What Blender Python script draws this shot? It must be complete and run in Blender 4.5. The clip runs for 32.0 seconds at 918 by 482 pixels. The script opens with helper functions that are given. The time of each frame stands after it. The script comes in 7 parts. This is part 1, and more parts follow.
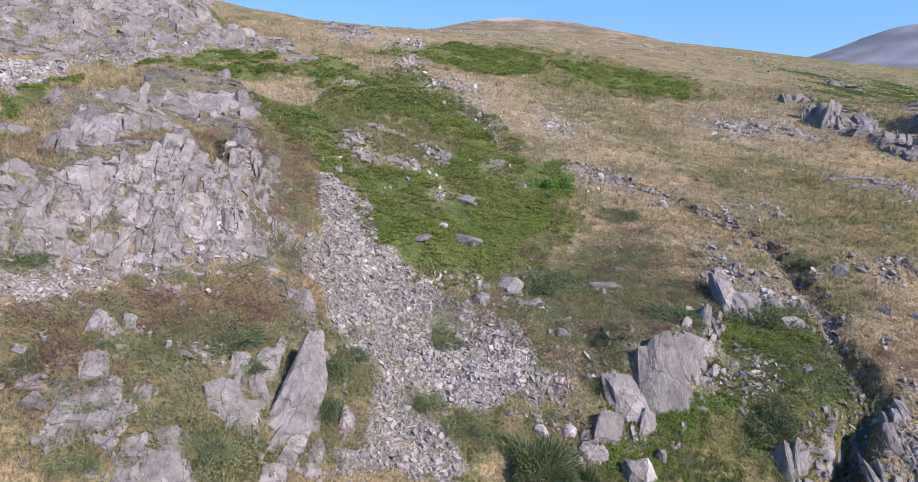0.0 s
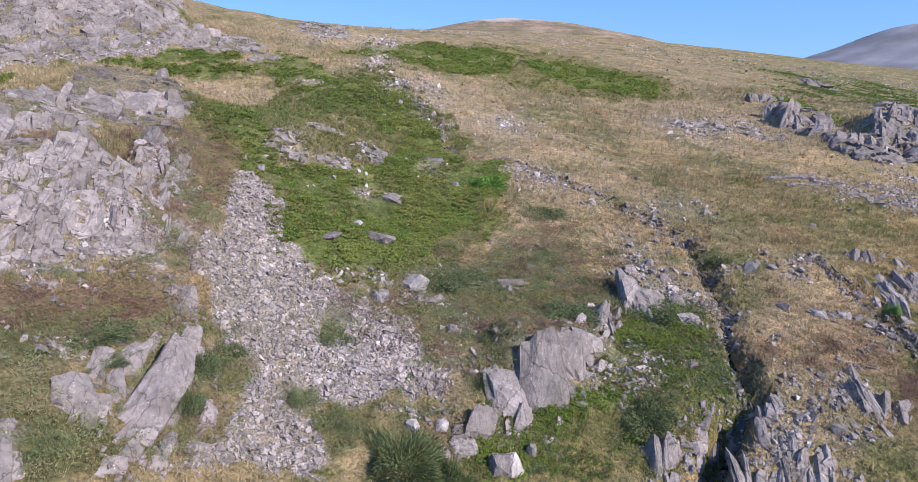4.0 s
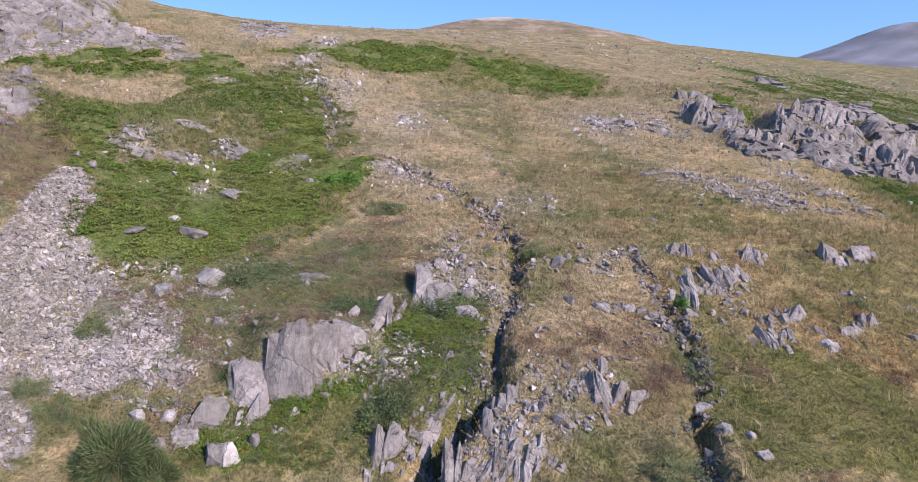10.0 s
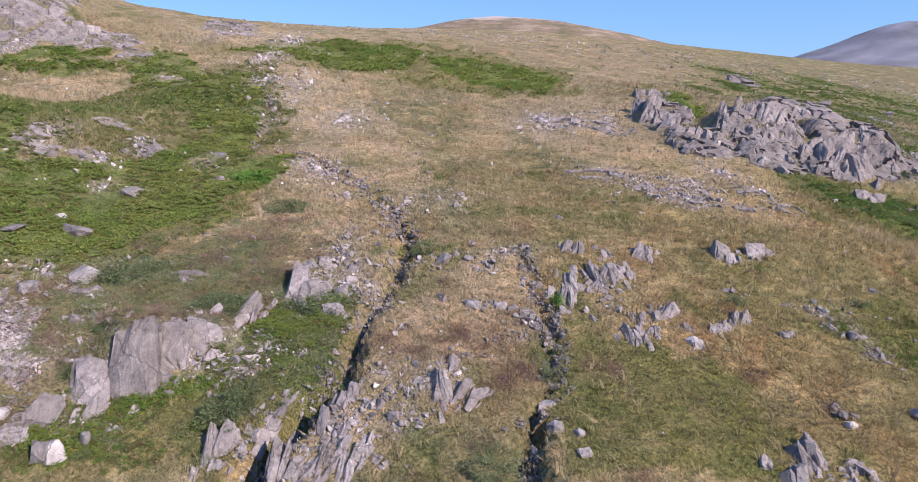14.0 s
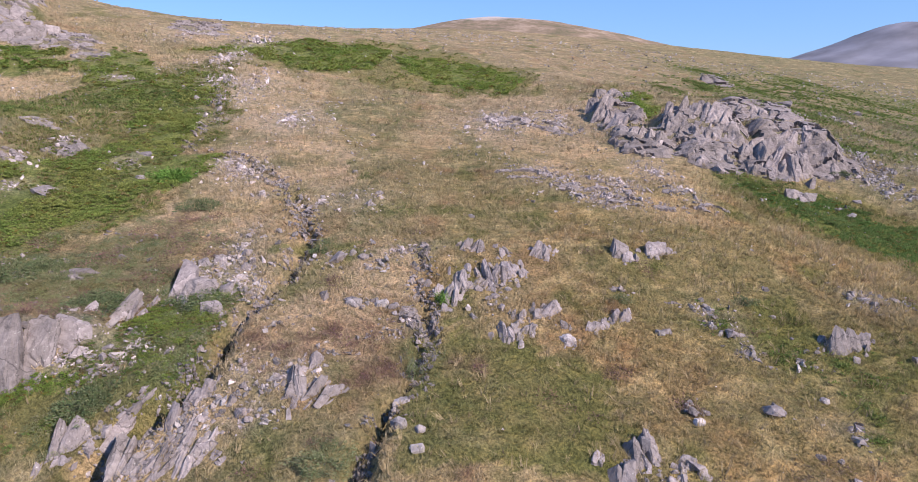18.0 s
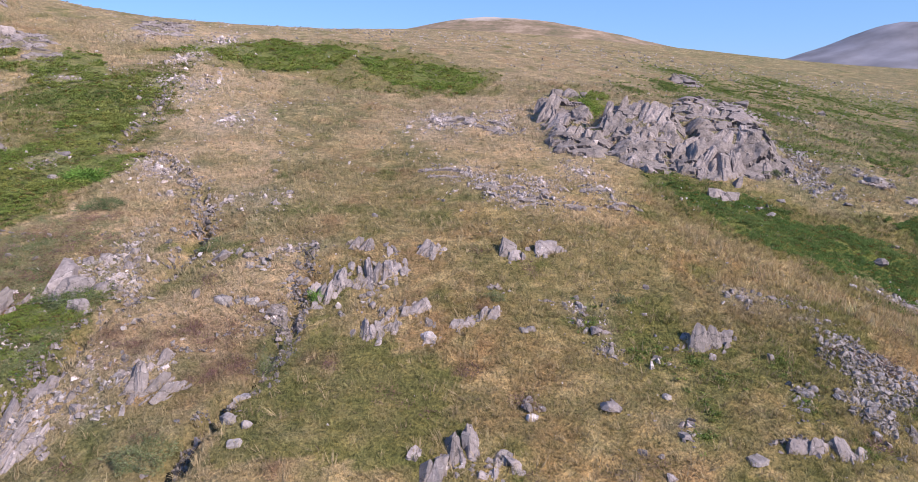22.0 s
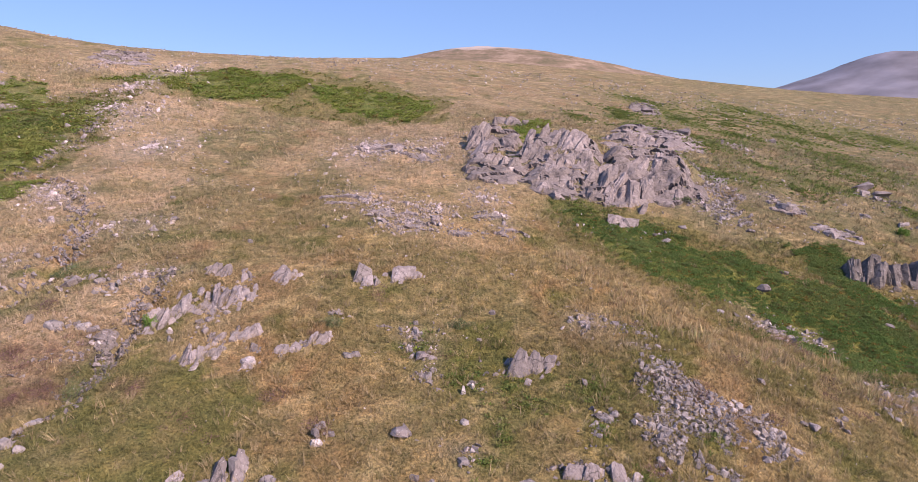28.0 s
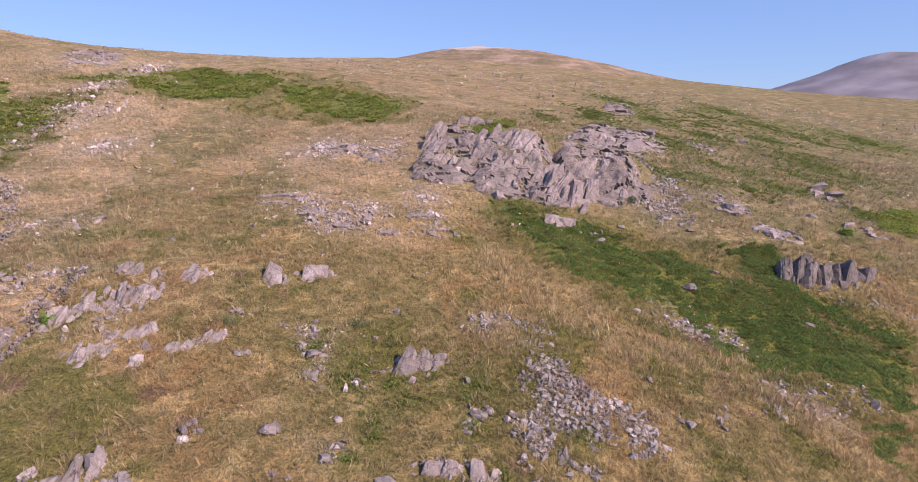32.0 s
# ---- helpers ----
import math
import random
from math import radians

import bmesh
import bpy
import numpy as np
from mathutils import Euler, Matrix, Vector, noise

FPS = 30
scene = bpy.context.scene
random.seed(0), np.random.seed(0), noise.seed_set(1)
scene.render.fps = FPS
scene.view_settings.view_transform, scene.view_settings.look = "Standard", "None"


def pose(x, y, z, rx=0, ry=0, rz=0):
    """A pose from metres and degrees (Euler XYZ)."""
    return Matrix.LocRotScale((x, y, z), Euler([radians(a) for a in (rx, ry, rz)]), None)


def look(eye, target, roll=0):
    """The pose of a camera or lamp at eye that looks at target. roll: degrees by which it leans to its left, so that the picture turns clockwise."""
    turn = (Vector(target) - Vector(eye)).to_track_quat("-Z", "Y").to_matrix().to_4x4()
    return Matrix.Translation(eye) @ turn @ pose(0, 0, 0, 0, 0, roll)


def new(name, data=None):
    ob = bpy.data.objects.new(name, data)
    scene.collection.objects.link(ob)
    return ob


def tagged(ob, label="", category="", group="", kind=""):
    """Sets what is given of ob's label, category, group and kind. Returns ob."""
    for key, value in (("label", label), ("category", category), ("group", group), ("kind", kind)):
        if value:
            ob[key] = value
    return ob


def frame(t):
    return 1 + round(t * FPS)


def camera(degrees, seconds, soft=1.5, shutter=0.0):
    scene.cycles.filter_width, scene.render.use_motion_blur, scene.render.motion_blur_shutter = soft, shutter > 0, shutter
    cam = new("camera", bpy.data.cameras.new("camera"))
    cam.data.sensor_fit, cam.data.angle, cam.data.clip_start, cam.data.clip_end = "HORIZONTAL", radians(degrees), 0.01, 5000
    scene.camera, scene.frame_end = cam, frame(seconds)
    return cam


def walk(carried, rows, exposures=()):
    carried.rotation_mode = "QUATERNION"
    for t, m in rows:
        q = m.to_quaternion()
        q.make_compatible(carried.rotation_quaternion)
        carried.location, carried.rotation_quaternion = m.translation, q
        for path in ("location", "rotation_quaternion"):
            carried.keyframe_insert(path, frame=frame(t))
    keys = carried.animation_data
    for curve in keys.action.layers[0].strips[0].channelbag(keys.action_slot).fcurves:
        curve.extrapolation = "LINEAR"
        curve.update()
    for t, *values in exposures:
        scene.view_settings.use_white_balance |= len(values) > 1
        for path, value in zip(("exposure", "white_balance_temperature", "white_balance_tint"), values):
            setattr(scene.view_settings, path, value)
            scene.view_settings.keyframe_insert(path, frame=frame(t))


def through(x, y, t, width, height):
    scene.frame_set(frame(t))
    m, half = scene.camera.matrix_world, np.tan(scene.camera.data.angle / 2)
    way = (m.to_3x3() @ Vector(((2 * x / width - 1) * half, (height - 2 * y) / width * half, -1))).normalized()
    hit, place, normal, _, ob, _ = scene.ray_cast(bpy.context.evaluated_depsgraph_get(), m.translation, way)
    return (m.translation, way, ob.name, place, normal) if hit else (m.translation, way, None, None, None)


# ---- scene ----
cam = camera(71.3, 32.0, 0.75)
METRES, EYE, TILT, LEAN, TURN = 75.0, 30.0, -13.0, 0.0, 0.0
ROWS = [
    (0.0, 0.0, 0.0, 0.0, 0.0, 0.0, -0.0),
    (0.5, 0.0109, -0.0004, 0.0, 0.01, 0.0, 0.0),
    (1.0, 0.0221, -0.0008, -0.0002, 0.0, -0.0, 0.02),
    (1.5, 0.0335, -0.0015, -0.0007, -0.02, -0.01, 0.02),
    (2.0, 0.0455, -0.0019, -0.0012, -0.03, -0.0, 0.02),
    (2.5, 0.0579, -0.0024, -0.002, -0.03, 0.04, 0.02),
    (3.0, 0.0713, -0.0033, -0.0027, -0.04, 0.03, 0.02),
    (3.5, 0.0853, -0.0043, -0.0029, -0.04, 0.02, 0.02),
    (5.5, 0.1489, -0.0082, -0.0045, -0.02, 0.02, 0.05),
    (6.0, 0.1665, -0.0088, -0.0052, -0.03, 0.02, 0.09),
    (6.5, 0.1849, -0.0094, -0.0058, -0.04, -0.0, 0.11),
    (7.0, 0.2042, -0.0102, -0.0063, -0.06, -0.01, 0.12),
    (7.5, 0.224, -0.0109, -0.0069, -0.04, 0.0, 0.13),
    (8.0, 0.2437, -0.0112, -0.0077, -0.05, -0.02, 0.15),
    (8.5, 0.263, -0.0113, -0.0084, -0.05, -0.01, 0.16),
    (9.0, 0.2822, -0.0112, -0.0087, -0.02, -0.02, 0.15),
    (9.5, 0.3011, -0.011, -0.0091, -0.03, -0.02, 0.15),
    (10.0, 0.32, -0.011, -0.0092, -0.04, -0.05, 0.16),
    (10.5, 0.3385, -0.0109, -0.0095, -0.04, -0.06, 0.16),
    (11.0, 0.3562, -0.0107, -0.01, -0.02, -0.05, 0.18),
    (11.5, 0.373, -0.0107, -0.0102, -0.01, -0.07, 0.19),
    (12.0, 0.3889, -0.0106, -0.0111, -0.03, -0.05, 0.18),
    (12.5, 0.4047, -0.0101, -0.0114, -0.01, -0.06, 0.18),
    (13.0, 0.4207, -0.0094, -0.0116, -0.01, -0.06, 0.17),
    (13.5, 0.4366, -0.0082, -0.0118, -0.02, -0.07, 0.18),
    (14.0, 0.4526, -0.0076, -0.0122, -0.05, -0.09, 0.2),
    (14.5, 0.4691, -0.0075, -0.013, -0.03, -0.08, 0.19),
    (16.5, 0.5294, -0.009, -0.0139, -0.05, -0.05, 0.2),
    (17.0, 0.5439, -0.0096, -0.0142, -0.05, -0.05, 0.2),
    (17.5, 0.5591, -0.0102, -0.0145, -0.04, -0.06, 0.19),
    (18.0, 0.5747, -0.0108, -0.0148, -0.06, -0.06, 0.18),
    (18.5, 0.5899, -0.0113, -0.0152, -0.08, -0.06, 0.23),
    (19.0, 0.6058, -0.012, -0.0157, -0.08, -0.06, 0.22),
    (19.5, 0.6221, -0.0129, -0.0162, -0.08, -0.03, 0.22),
    (20.0, 0.6396, -0.0139, -0.0166, -0.07, -0.04, 0.23),
    (20.5, 0.6571, -0.0147, -0.0167, -0.08, -0.03, 0.23),
    (21.0, 0.6751, -0.0154, -0.017, -0.08, -0.03, 0.2),
    (21.5, 0.6929, -0.016, -0.0173, -0.08, -0.02, 0.22),
    (22.0, 0.7105, -0.0167, -0.0174, -0.08, -0.03, 0.23),
    (22.5, 0.7274, -0.0174, -0.0175, -0.1, -0.03, 0.23),
    (23.0, 0.744, -0.018, -0.0178, -0.08, -0.02, 0.21),
    (23.5, 0.7601, -0.0188, -0.018, -0.1, -0.0, 0.19),
    (24.0, 0.7755, -0.0195, -0.0179, -0.12, 0.42, 0.19),
    (24.5, 0.7908, -0.0202, -0.0181, -0.13, 1.83, 0.2),
    (25.0, 0.8052, -0.0207, -0.0184, -0.15, 2.39, 0.22),
    (25.5, 0.8191, -0.0212, -0.0186, -0.15, 2.38, 0.22),
    (27.5, 0.8741, -0.0236, -0.0191, -0.16, 2.35, 0.21),
    (28.0, 0.8879, -0.0243, -0.019, -0.15, 2.33, 0.23),
    (28.5, 0.9016, -0.0249, -0.0191, -0.16, 2.33, 0.26),
    (29.0, 0.9153, -0.0254, -0.0195, -0.2, 2.31, 0.26),
    (29.5, 0.929, -0.0259, -0.0198, -0.21, 2.31, 0.23),
    (30.0, 0.9428, -0.0263, -0.02, -0.22, 2.31, 0.24),
    (30.5, 0.9566, -0.0269, -0.0202, -0.25, 2.32, 0.23),
    (31.0, 0.9707, -0.0277, -0.0205, -0.26, 2.32, 0.21),
    (31.5, 0.9848, -0.0284, -0.0208, -0.25, 2.33, 0.17),
    (32.0, 0.9989, -0.029, -0.021, -0.27, 2.34, 0.18),
]
EXPOSURES = [(0,0.55,6550,11),(9,0.56,6650,13),(19,0.59,6900,18),(23.5,0.58,6900,18),(24,0.58,6900,18),(25,0.54,6950,22),(28,0.56,7600,30),(32,0.54,7750,31)]
walk(cam, [(t, pose(0, 0, EYE, TILT, LEAN, TURN) @ pose(METRES * x, METRES * y, METRES * z, 90 + pitch, roll, yaw)) for t, x, y, z, yaw, pitch, roll in ROWS], EXPOSURES)

# ---- light ----
SUN_FROM = Vector((0.70, -0.53, 0.64)).normalized()      # towards the sun: behind the eye, to its right
world = bpy.data.worlds.new("clear_sky")
scene.world = world
world.use_nodes = True
wn = world.node_tree.nodes
sky = wn.new("ShaderNodeTexSky")
sky.sky_type, sky.sun_disc = "NISHITA", False
sky.sun_elevation = math.asin(SUN_FROM.z)
sky.sun_rotation = math.atan2(SUN_FROM.x, SUN_FROM.y)
sky.altitude, sky.air_density, sky.dust_density, sky.ozone_density = 400, 1.0, 0.3, 4.0
wn["Background"].inputs["Strength"].default_value = 0.095
blue = wn.new("ShaderNodeMix")
blue.data_type, blue.blend_type = "RGBA", "MULTIPLY"
blue.inputs[0].default_value, blue.inputs[7].default_value = 1.0, (0.72, 0.93, 1.25, 1)
world.node_tree.links.new(sky.outputs["Color"], blue.inputs[6])
even = wn.new("ShaderNodeMix")
even.data_type = "RGBA"
even.inputs[0].default_value, even.inputs[7].default_value = 0.5, (1.55, 3.6, 7.4, 1)
world.node_tree.links.new(blue.outputs[2], even.inputs[6])
world.node_tree.links.new(even.outputs[2], wn["Background"].inputs["Color"])
sun = new("sun", bpy.data.lights.new("sun", "SUN"))
sun.data.energy, sun.data.angle, sun.data.color = 4.8, radians(0.53), (1.0, 0.93, 0.84)
sun.matrix_world = look(SUN_FROM * 300, (0, 0, 0))

# ---- noise in numpy ----
def hashed(i, j, seed):
    n = (i.astype(np.int64) * 374761393 + j.astype(np.int64) * 668265263 + seed * 974711) & 0x7FFFFFFF
    n = ((n ^ (n >> 13)) * 1274126177) & 0x7FFFFFFF
    return ((n ^ (n >> 16)) & 0xFFFF) / 65535.0


def vnoise(x, y, seed=0):
    i, j = np.floor(x), np.floor(y)
    f, g = x - i, y - j
    f, g = f * f * (3 - 2 * f), g * g * (3 - 2 * g)
    a, b = hashed(i, j, seed), hashed(i + 1, j, seed)
    c, d = hashed(i, j + 1, seed), hashed(i + 1, j + 1, seed)
    return (a + (b - a) * f) * (1 - g) + (c + (d - c) * f) * g


def fbm(x, y, seed=0, octaves=4):
    s, a = np.zeros_like(x), 0.5
    for k in range(octaves):
        s = s + a * vnoise(x * 2 ** k + 17.3 * k, y * 2 ** k - 9.1 * k, seed + k)
        a *= 0.5
    return s / (1 - 0.5 ** octaves)


# ---- the lie of the land: heights across the slope at growing distances, and knolls on it ----
LINES = np.array((10, 20, 30, 42, 58, 80, 110, 155, 220, 320, 480, 750, 1300), float)
ROWS_OF_LEVELS = {}
ROWS_OF_LEVELS[10] = (2.5, 1.2, 1, 1.8, 2.7, 3.5, 4.1, 4.2, 4)
ROWS_OF_LEVELS[20] = (16, 12.1, 6.4, 4.9, 6, 6, 5.5, 4.4, 2.1)
ROWS_OF_LEVELS[30] = (28.4, 23.2, 12.4, 7, 9.3, 8.4, 6.9, 4.2, 0.6)
ROWS_OF_LEVELS[42] = (37.8, 29, 19.1, 12.7, 12.2, 10.5, 9.5, 3.6, -0.6)
ROWS_OF_LEVELS[58] = (43.4, 33.5, 25.9, 16.9, 15.9, 14.2, 8.9, 3.4, -0.8)
ROWS_OF_LEVELS[80] = (46.8, 36.5, 31.3, 23.1, 19, 16.4, 10.9, 6.5, 0.1)
ROWS_OF_LEVELS[110] = (50.3, 39.2, 32, 27.9, 23.1, 21.2, 16.2, 9.4, 1.7)
ROWS_OF_LEVELS[155] = (54, 51.4, 49, 38.3, 29.6, 27.1, 19, 11.4, 3.8)
ROWS_OF_LEVELS[220] = (58.9, 62.6, 64.7, 52.5, 44.5, 34.2, 21.2, 13.9, 6.4)
ROWS_OF_LEVELS[320] = (64.4, 65.4, 63.1, 60.9, 56.3, 44.8, 29.2, 19.2, 10.1)
ROWS_OF_LEVELS[480] = (68.9, 65.3, 62.1, 66.7, 72.9, 61.6, 42.5, 29.3, 15.8)
ROWS_OF_LEVELS[750] = (72.4, 64.9, 60.1, 64.4, 83.8, 72.3, 57.1, 42.8, 24.2)
ROWS_OF_LEVELS[1300] = (75.6, 65.6, 56.8, 47.1, 35.7, 46.9, 62.9, 54.8, 35.6)
LEVELS = np.array([ROWS_OF_LEVELS[int(y)] for y in LINES])
KNOLLS = []
KNOLLS.append((-17, 43, 6, 5, 1.8))
KNOLLS.append((-20, 34, 6, 5, -1.4))
KNOLLS.append((-4, 38, 6, 8, -1.3))
KNOLLS.append((12, 41.5, 6, 3, 0.8))
KNOLLS.append((5, 50, 6, 5, -0.6))
KNOLLS.append((27, 40, 6, 6, 0.7))
KNOLLS.append((39.5, 36, 5, 6, -0.9))
KNOLLS.append((44, 49, 6, 5, -0.6))
KNOLLS.append((80, 48, 8, 6, 1))
KNOLLS.append((103, 62, 8, 8, -1.6))
KNOLLS.append((117, 88, 10, 8, 1))
KNOLLS.append((-14, 71, 8, 8, 1.1))
KNOLLS.append((8, 84, 9, 9, -0.9))
KNOLLS.append((-15, 27, 5, 4, 1))
KNOLLS.append((-62, 104, 16, 12, -2.9))
KNOLLS.append((42, 30, 6, 4, 0.9))
KNOLLS.append((2, 45, 5, 5, -0.6))
KNOLLS.append((54, 31, 6, 5, 0.1))
KNOLLS.append((75, 92, 9, 7, -0.3))
KNOLLS.append((-9, 62, 6, 6, -0.9))
STREAM_A = [(-11.5, 137.7), (-1.5, 119.8), (1.6, 110.9), (5.3, 96.6), (5.8, 84), (14.6, 82.4), (20.1, 75.2), (24.2, 70.5), (26.7, 65), (29, 58.4), (29.2, 53.8), (28.2, 47.2), (27.1, 43), (26.7, 39.2), (26.4, 37.5), (24.8, 35.8), (22.9, 34), (21.8, 31.7)]
STREAM_B = [(39.6, 56), (40, 49.8), (40.7, 45.2), (40.6, 41.4), (40.1, 38.6), (39.2, 36.3), (38.4, 33.1), (37.3, 30.6), (37.7, 29.2)]
SCARPS = []          # steps in the slope: foot, width, run up the slope, lift
SCARPS += [(-19.35, 36.98, 8.03, -6.46, 14.34, 2.71), (-15.84, 39.22, 4.8, -3.86, 10.9, 1.55), (-22.49, 34.63, 5.55, -3.83, 7.01, 2.24), (-19.19, 42.95, 4.76, -4.44, 10.81, 2.13), (-15.75, 48.21, 4, -3.23, 10.84, 2.24), (-23.2, 32.14, 3.64, -3.13, 5.19, 1.98), (-27.74, 49.8, 6.32, -6.09, 11.87, 1.84), (-24.92, 62.39, 10.66, -11.21, 29.36, 1.61)]
SCARPS += [(-27.18, 57, 5.14, -3.88, 8.73, 1.32), (-76.46, 121.92, 16.06, -18.85, 32.45, 3.72), (-68.44, 127.03, 14.49, -22.81, 45.34, 3.88), (-60.66, 132.06, 13.89, -23.17, 53.5, 3.78), (-82.33, 142.69, 24.8, -27.18, 49.34, 3.06), (-62.83, 149.1, 15.58, -20.44, 50.83, 3.76), (-72.2, 142, 19.78, -21.73, 44.91, 3.11), (-49.19, 138.9, 9.74, -4.77, 14.25, 1.38)]
SCARPS += [(95, 97.5, 12.5, 10, 26, 4.3), (81.8, 100.0, 12.5, 8, 27, 4.6), (73, 119, 8, 6, 26, 2.3), (71.82, 98.66, 8.39, 3.65, 20.78, 1.69), (105.56, 132.26, 14.48, 16.81, 44.4, 1.82), (81.64, 94.4, 7.9, 4.31, 15.56, 1.54), (88.47, 92.4, 6.04, 5.8, 16.57, 1.71), (102.91, 97.08, 3.62, 4.68, 9.95, 1.08)]
SCARPS += [(51.34, 81.33, 6.06, 0.54, 7.92, 0.26), (55.81, 77.6, 4.79, 0.83, 6.7, 0.23), (62.11, 76.36, 6.45, 1.44, 7.11, 0.25), (63.54, 71.72, 8.11, 1, 4.25, 0.14), (69.73, 75.34, 3.97, 2.79, 9.36, 0.32), (72.86, 73.03, 4.14, 1.46, 4.21, 0.15), (52.65, 116.09, 7.4, 0.72, 12.02, 0.24), (59.68, 112.98, 6.18, 1.46, 12.18, 0.26)]
SCARPS += [(-10.46, 66.83, 3.65, -1.14, 7.9, 0.45), (-6.14, 67.82, 3.72, -0.32, 3.94, 0.32), (-2.59, 72.65, 3.31, -0.25, 7.49, 0.38), (-8.98, 80.15, 4.34, -1.2, 11.05, 0.26), (117.09, 141.89, 9.17, 9.5, 33.35, 0.44), (131.2, 219.79, 7.99, 12.58, 50.6, 0.52), (121.67, 88.48, 5.94, 3.44, 7.08, 0.24), (118.22, 96.77, 5.51, 2.91, 7.05, 0.25)]
SCARPS += [(143.15, 115.69, 6.53, 4.49, 8.07, 0.18), (139.52, 96.33, 5.53, 3.2, 5.2, 0.19), (-42.05, 139.16, 14.67, -5.6, 19.47, 0.98), (-31.64, 133.24, 5.88, -2.74, 12.19, 0.73), (-29.92, 186.02, 13.01, -5.93, 37.78, 0.81), (-16.62, 27.46, 1.18, -0.94, 1.81, 0.2)]
SCARPS += [(13.2, 37.9, 3.8, -1.5, 4.5, 1.6), (16.4, 40.1, 3.0, -1.2, 4.5, 0.9)]


def channel(x, y, line):
    """Distance to a stream's line and how far along it."""
    best, along = np.full(x.shape, 1e9), np.zeros(x.shape)
    for k in range(len(line) - 1):
        (ax, ay), (bx, by) = line[k], line[k + 1]
        dx, dy = bx - ax, by - ay
        f = np.clip(((x - ax) * dx + (y - ay) * dy) / (dx * dx + dy * dy), 0, 1)
        d = np.hypot(x - ax - f * dx, y - ay - f * dy)
        along = np.where(d < best, k + f, along)
        best = np.minimum(best, d)
    return best, along / (len(line) - 1)


def catmull(p, n):
    i = np.clip(np.floor(p).astype(int), 0, n - 2)
    f = p - i
    w = ((-f + 2 * f ** 2 - f ** 3) / 2, (2 - 5 * f ** 2 + 3 * f ** 3) / 2, (f + 4 * f ** 2 - 3 * f ** 3) / 2, (f ** 3 - f ** 2) / 2)
    return w, [np.clip(i + k, 0, n - 1) for k in (-1, 0, 1, 2)]


def steps(x, y):
    """How far rock steps lift the ground: a steep front, then a top that runs back into the slope."""
    lift = np.zeros(x.shape)
    for px, py, w, gx, gy, h in SCARPS:
        run = math.hypot(gx, gy)
        near = (np.abs(x - px - gx / 2) < w + run) & (np.abs(y - py - gy / 2) < w + 1.2 * run)
        if not near.any():
            continue
        qx, qy = x[near] - px, y[near] - py
        b = (qx * gx + qy * gy) / run ** 2 + 0.16 * (fbm(x[near] / (0.22 * w + 0.4), y[near] / (0.22 * w + 0.4), 230, 3) - 0.5)
        a = np.abs(qx * gy - qy * gx) / (run * w)
        up, back = np.clip(b / 0.38, 0, 1), np.clip((1.35 - b) / 0.95, 0, 1)
        side = np.clip((0.80 - a) / 0.45, 0, 1)
        one = h * up * up * (3 - 2 * up) * back * back * (3 - 2 * back) * side * side * (3 - 2 * side)
        lift[near] = np.maximum(lift[near], one)
    return lift


def land(x, y, rough=True):
    """Height of the ground at x, y (arrays)."""
    x, y = np.asarray(x, float), np.asarray(y, float)
    v = np.interp(np.log(np.clip(y, 10, 1300)), np.log(LINES), np.arange(len(LINES)))
    u = np.clip((x - 37) / (np.maximum(y, -20) + 40), -1.2, 1.2) / 0.3 + 4
    (wu, iu), (wv, iv) = catmull(u, 9), catmull(v, len(LINES))
    z = sum(wv[a] * wu[b] * LEVELS[iv[a], iu[b]] for a in range(4) for b in range(4))
    for cx, cy, rx, ry, h in KNOLLS:
        z = z + h * np.exp(-((x - cx) / rx) ** 2 - ((y - cy) / ry) ** 2)
    z = z - 0.3 * np.maximum(10 - y, 0)
    z = z + steps(np.atleast_1d(x), np.atleast_1d(y))
    if rough:
        size = np.clip(y / 60, 0.6, 1.6)
        z = z + 0.9 * size * (fbm(x / 9, y / 9, 3, 3) - 0.5) + 0.30 * (fbm(x / 1.7, y / 1.7, 8, 3) - 0.5)
        for line, wide, deep, more in ((STREAM_A, 0.5, 0.8, 2.6), (STREAM_B, 0.42, 0.75, 1.6)):
            near = (x > min(p[0] for p in line) - 4) & (x < max(p[0] for p in line) + 4) & (y < line[0][1] + 4)
            d, s = channel(x + 2.2 * (fbm(x / 1.6, y / 1.6, 30, 3) - 0.5), y + 1.2 * (fbm(x / 1.6, y / 1.6, 34, 3) - 0.5), line)
            w = wide * (1 + 0.8 * s)
            z = z - near * (deep + more * s ** 3) * np.exp(-(d / w) ** 4) * np.clip(s * 8, 0.25, 1) * (0.25 + 1.2 * vnoise(x / 2.6, y / 2.6, 36))
    return z


def ground_at(x, y):
    return float(land(np.array([x]), np.array([y]))[0])


def inside(x, y, area):
    """Whether points lie in an outline."""
    odd = np.zeros(x.shape, bool)
    for (ax, ay), (bx, by) in zip(area, area[1:] + area[:1]):
        if ay != by:
            odd ^= ((ay > y) != (by > y)) & (x < (bx - ax) * (y - ay) / (by - ay) + ax)
    return odd


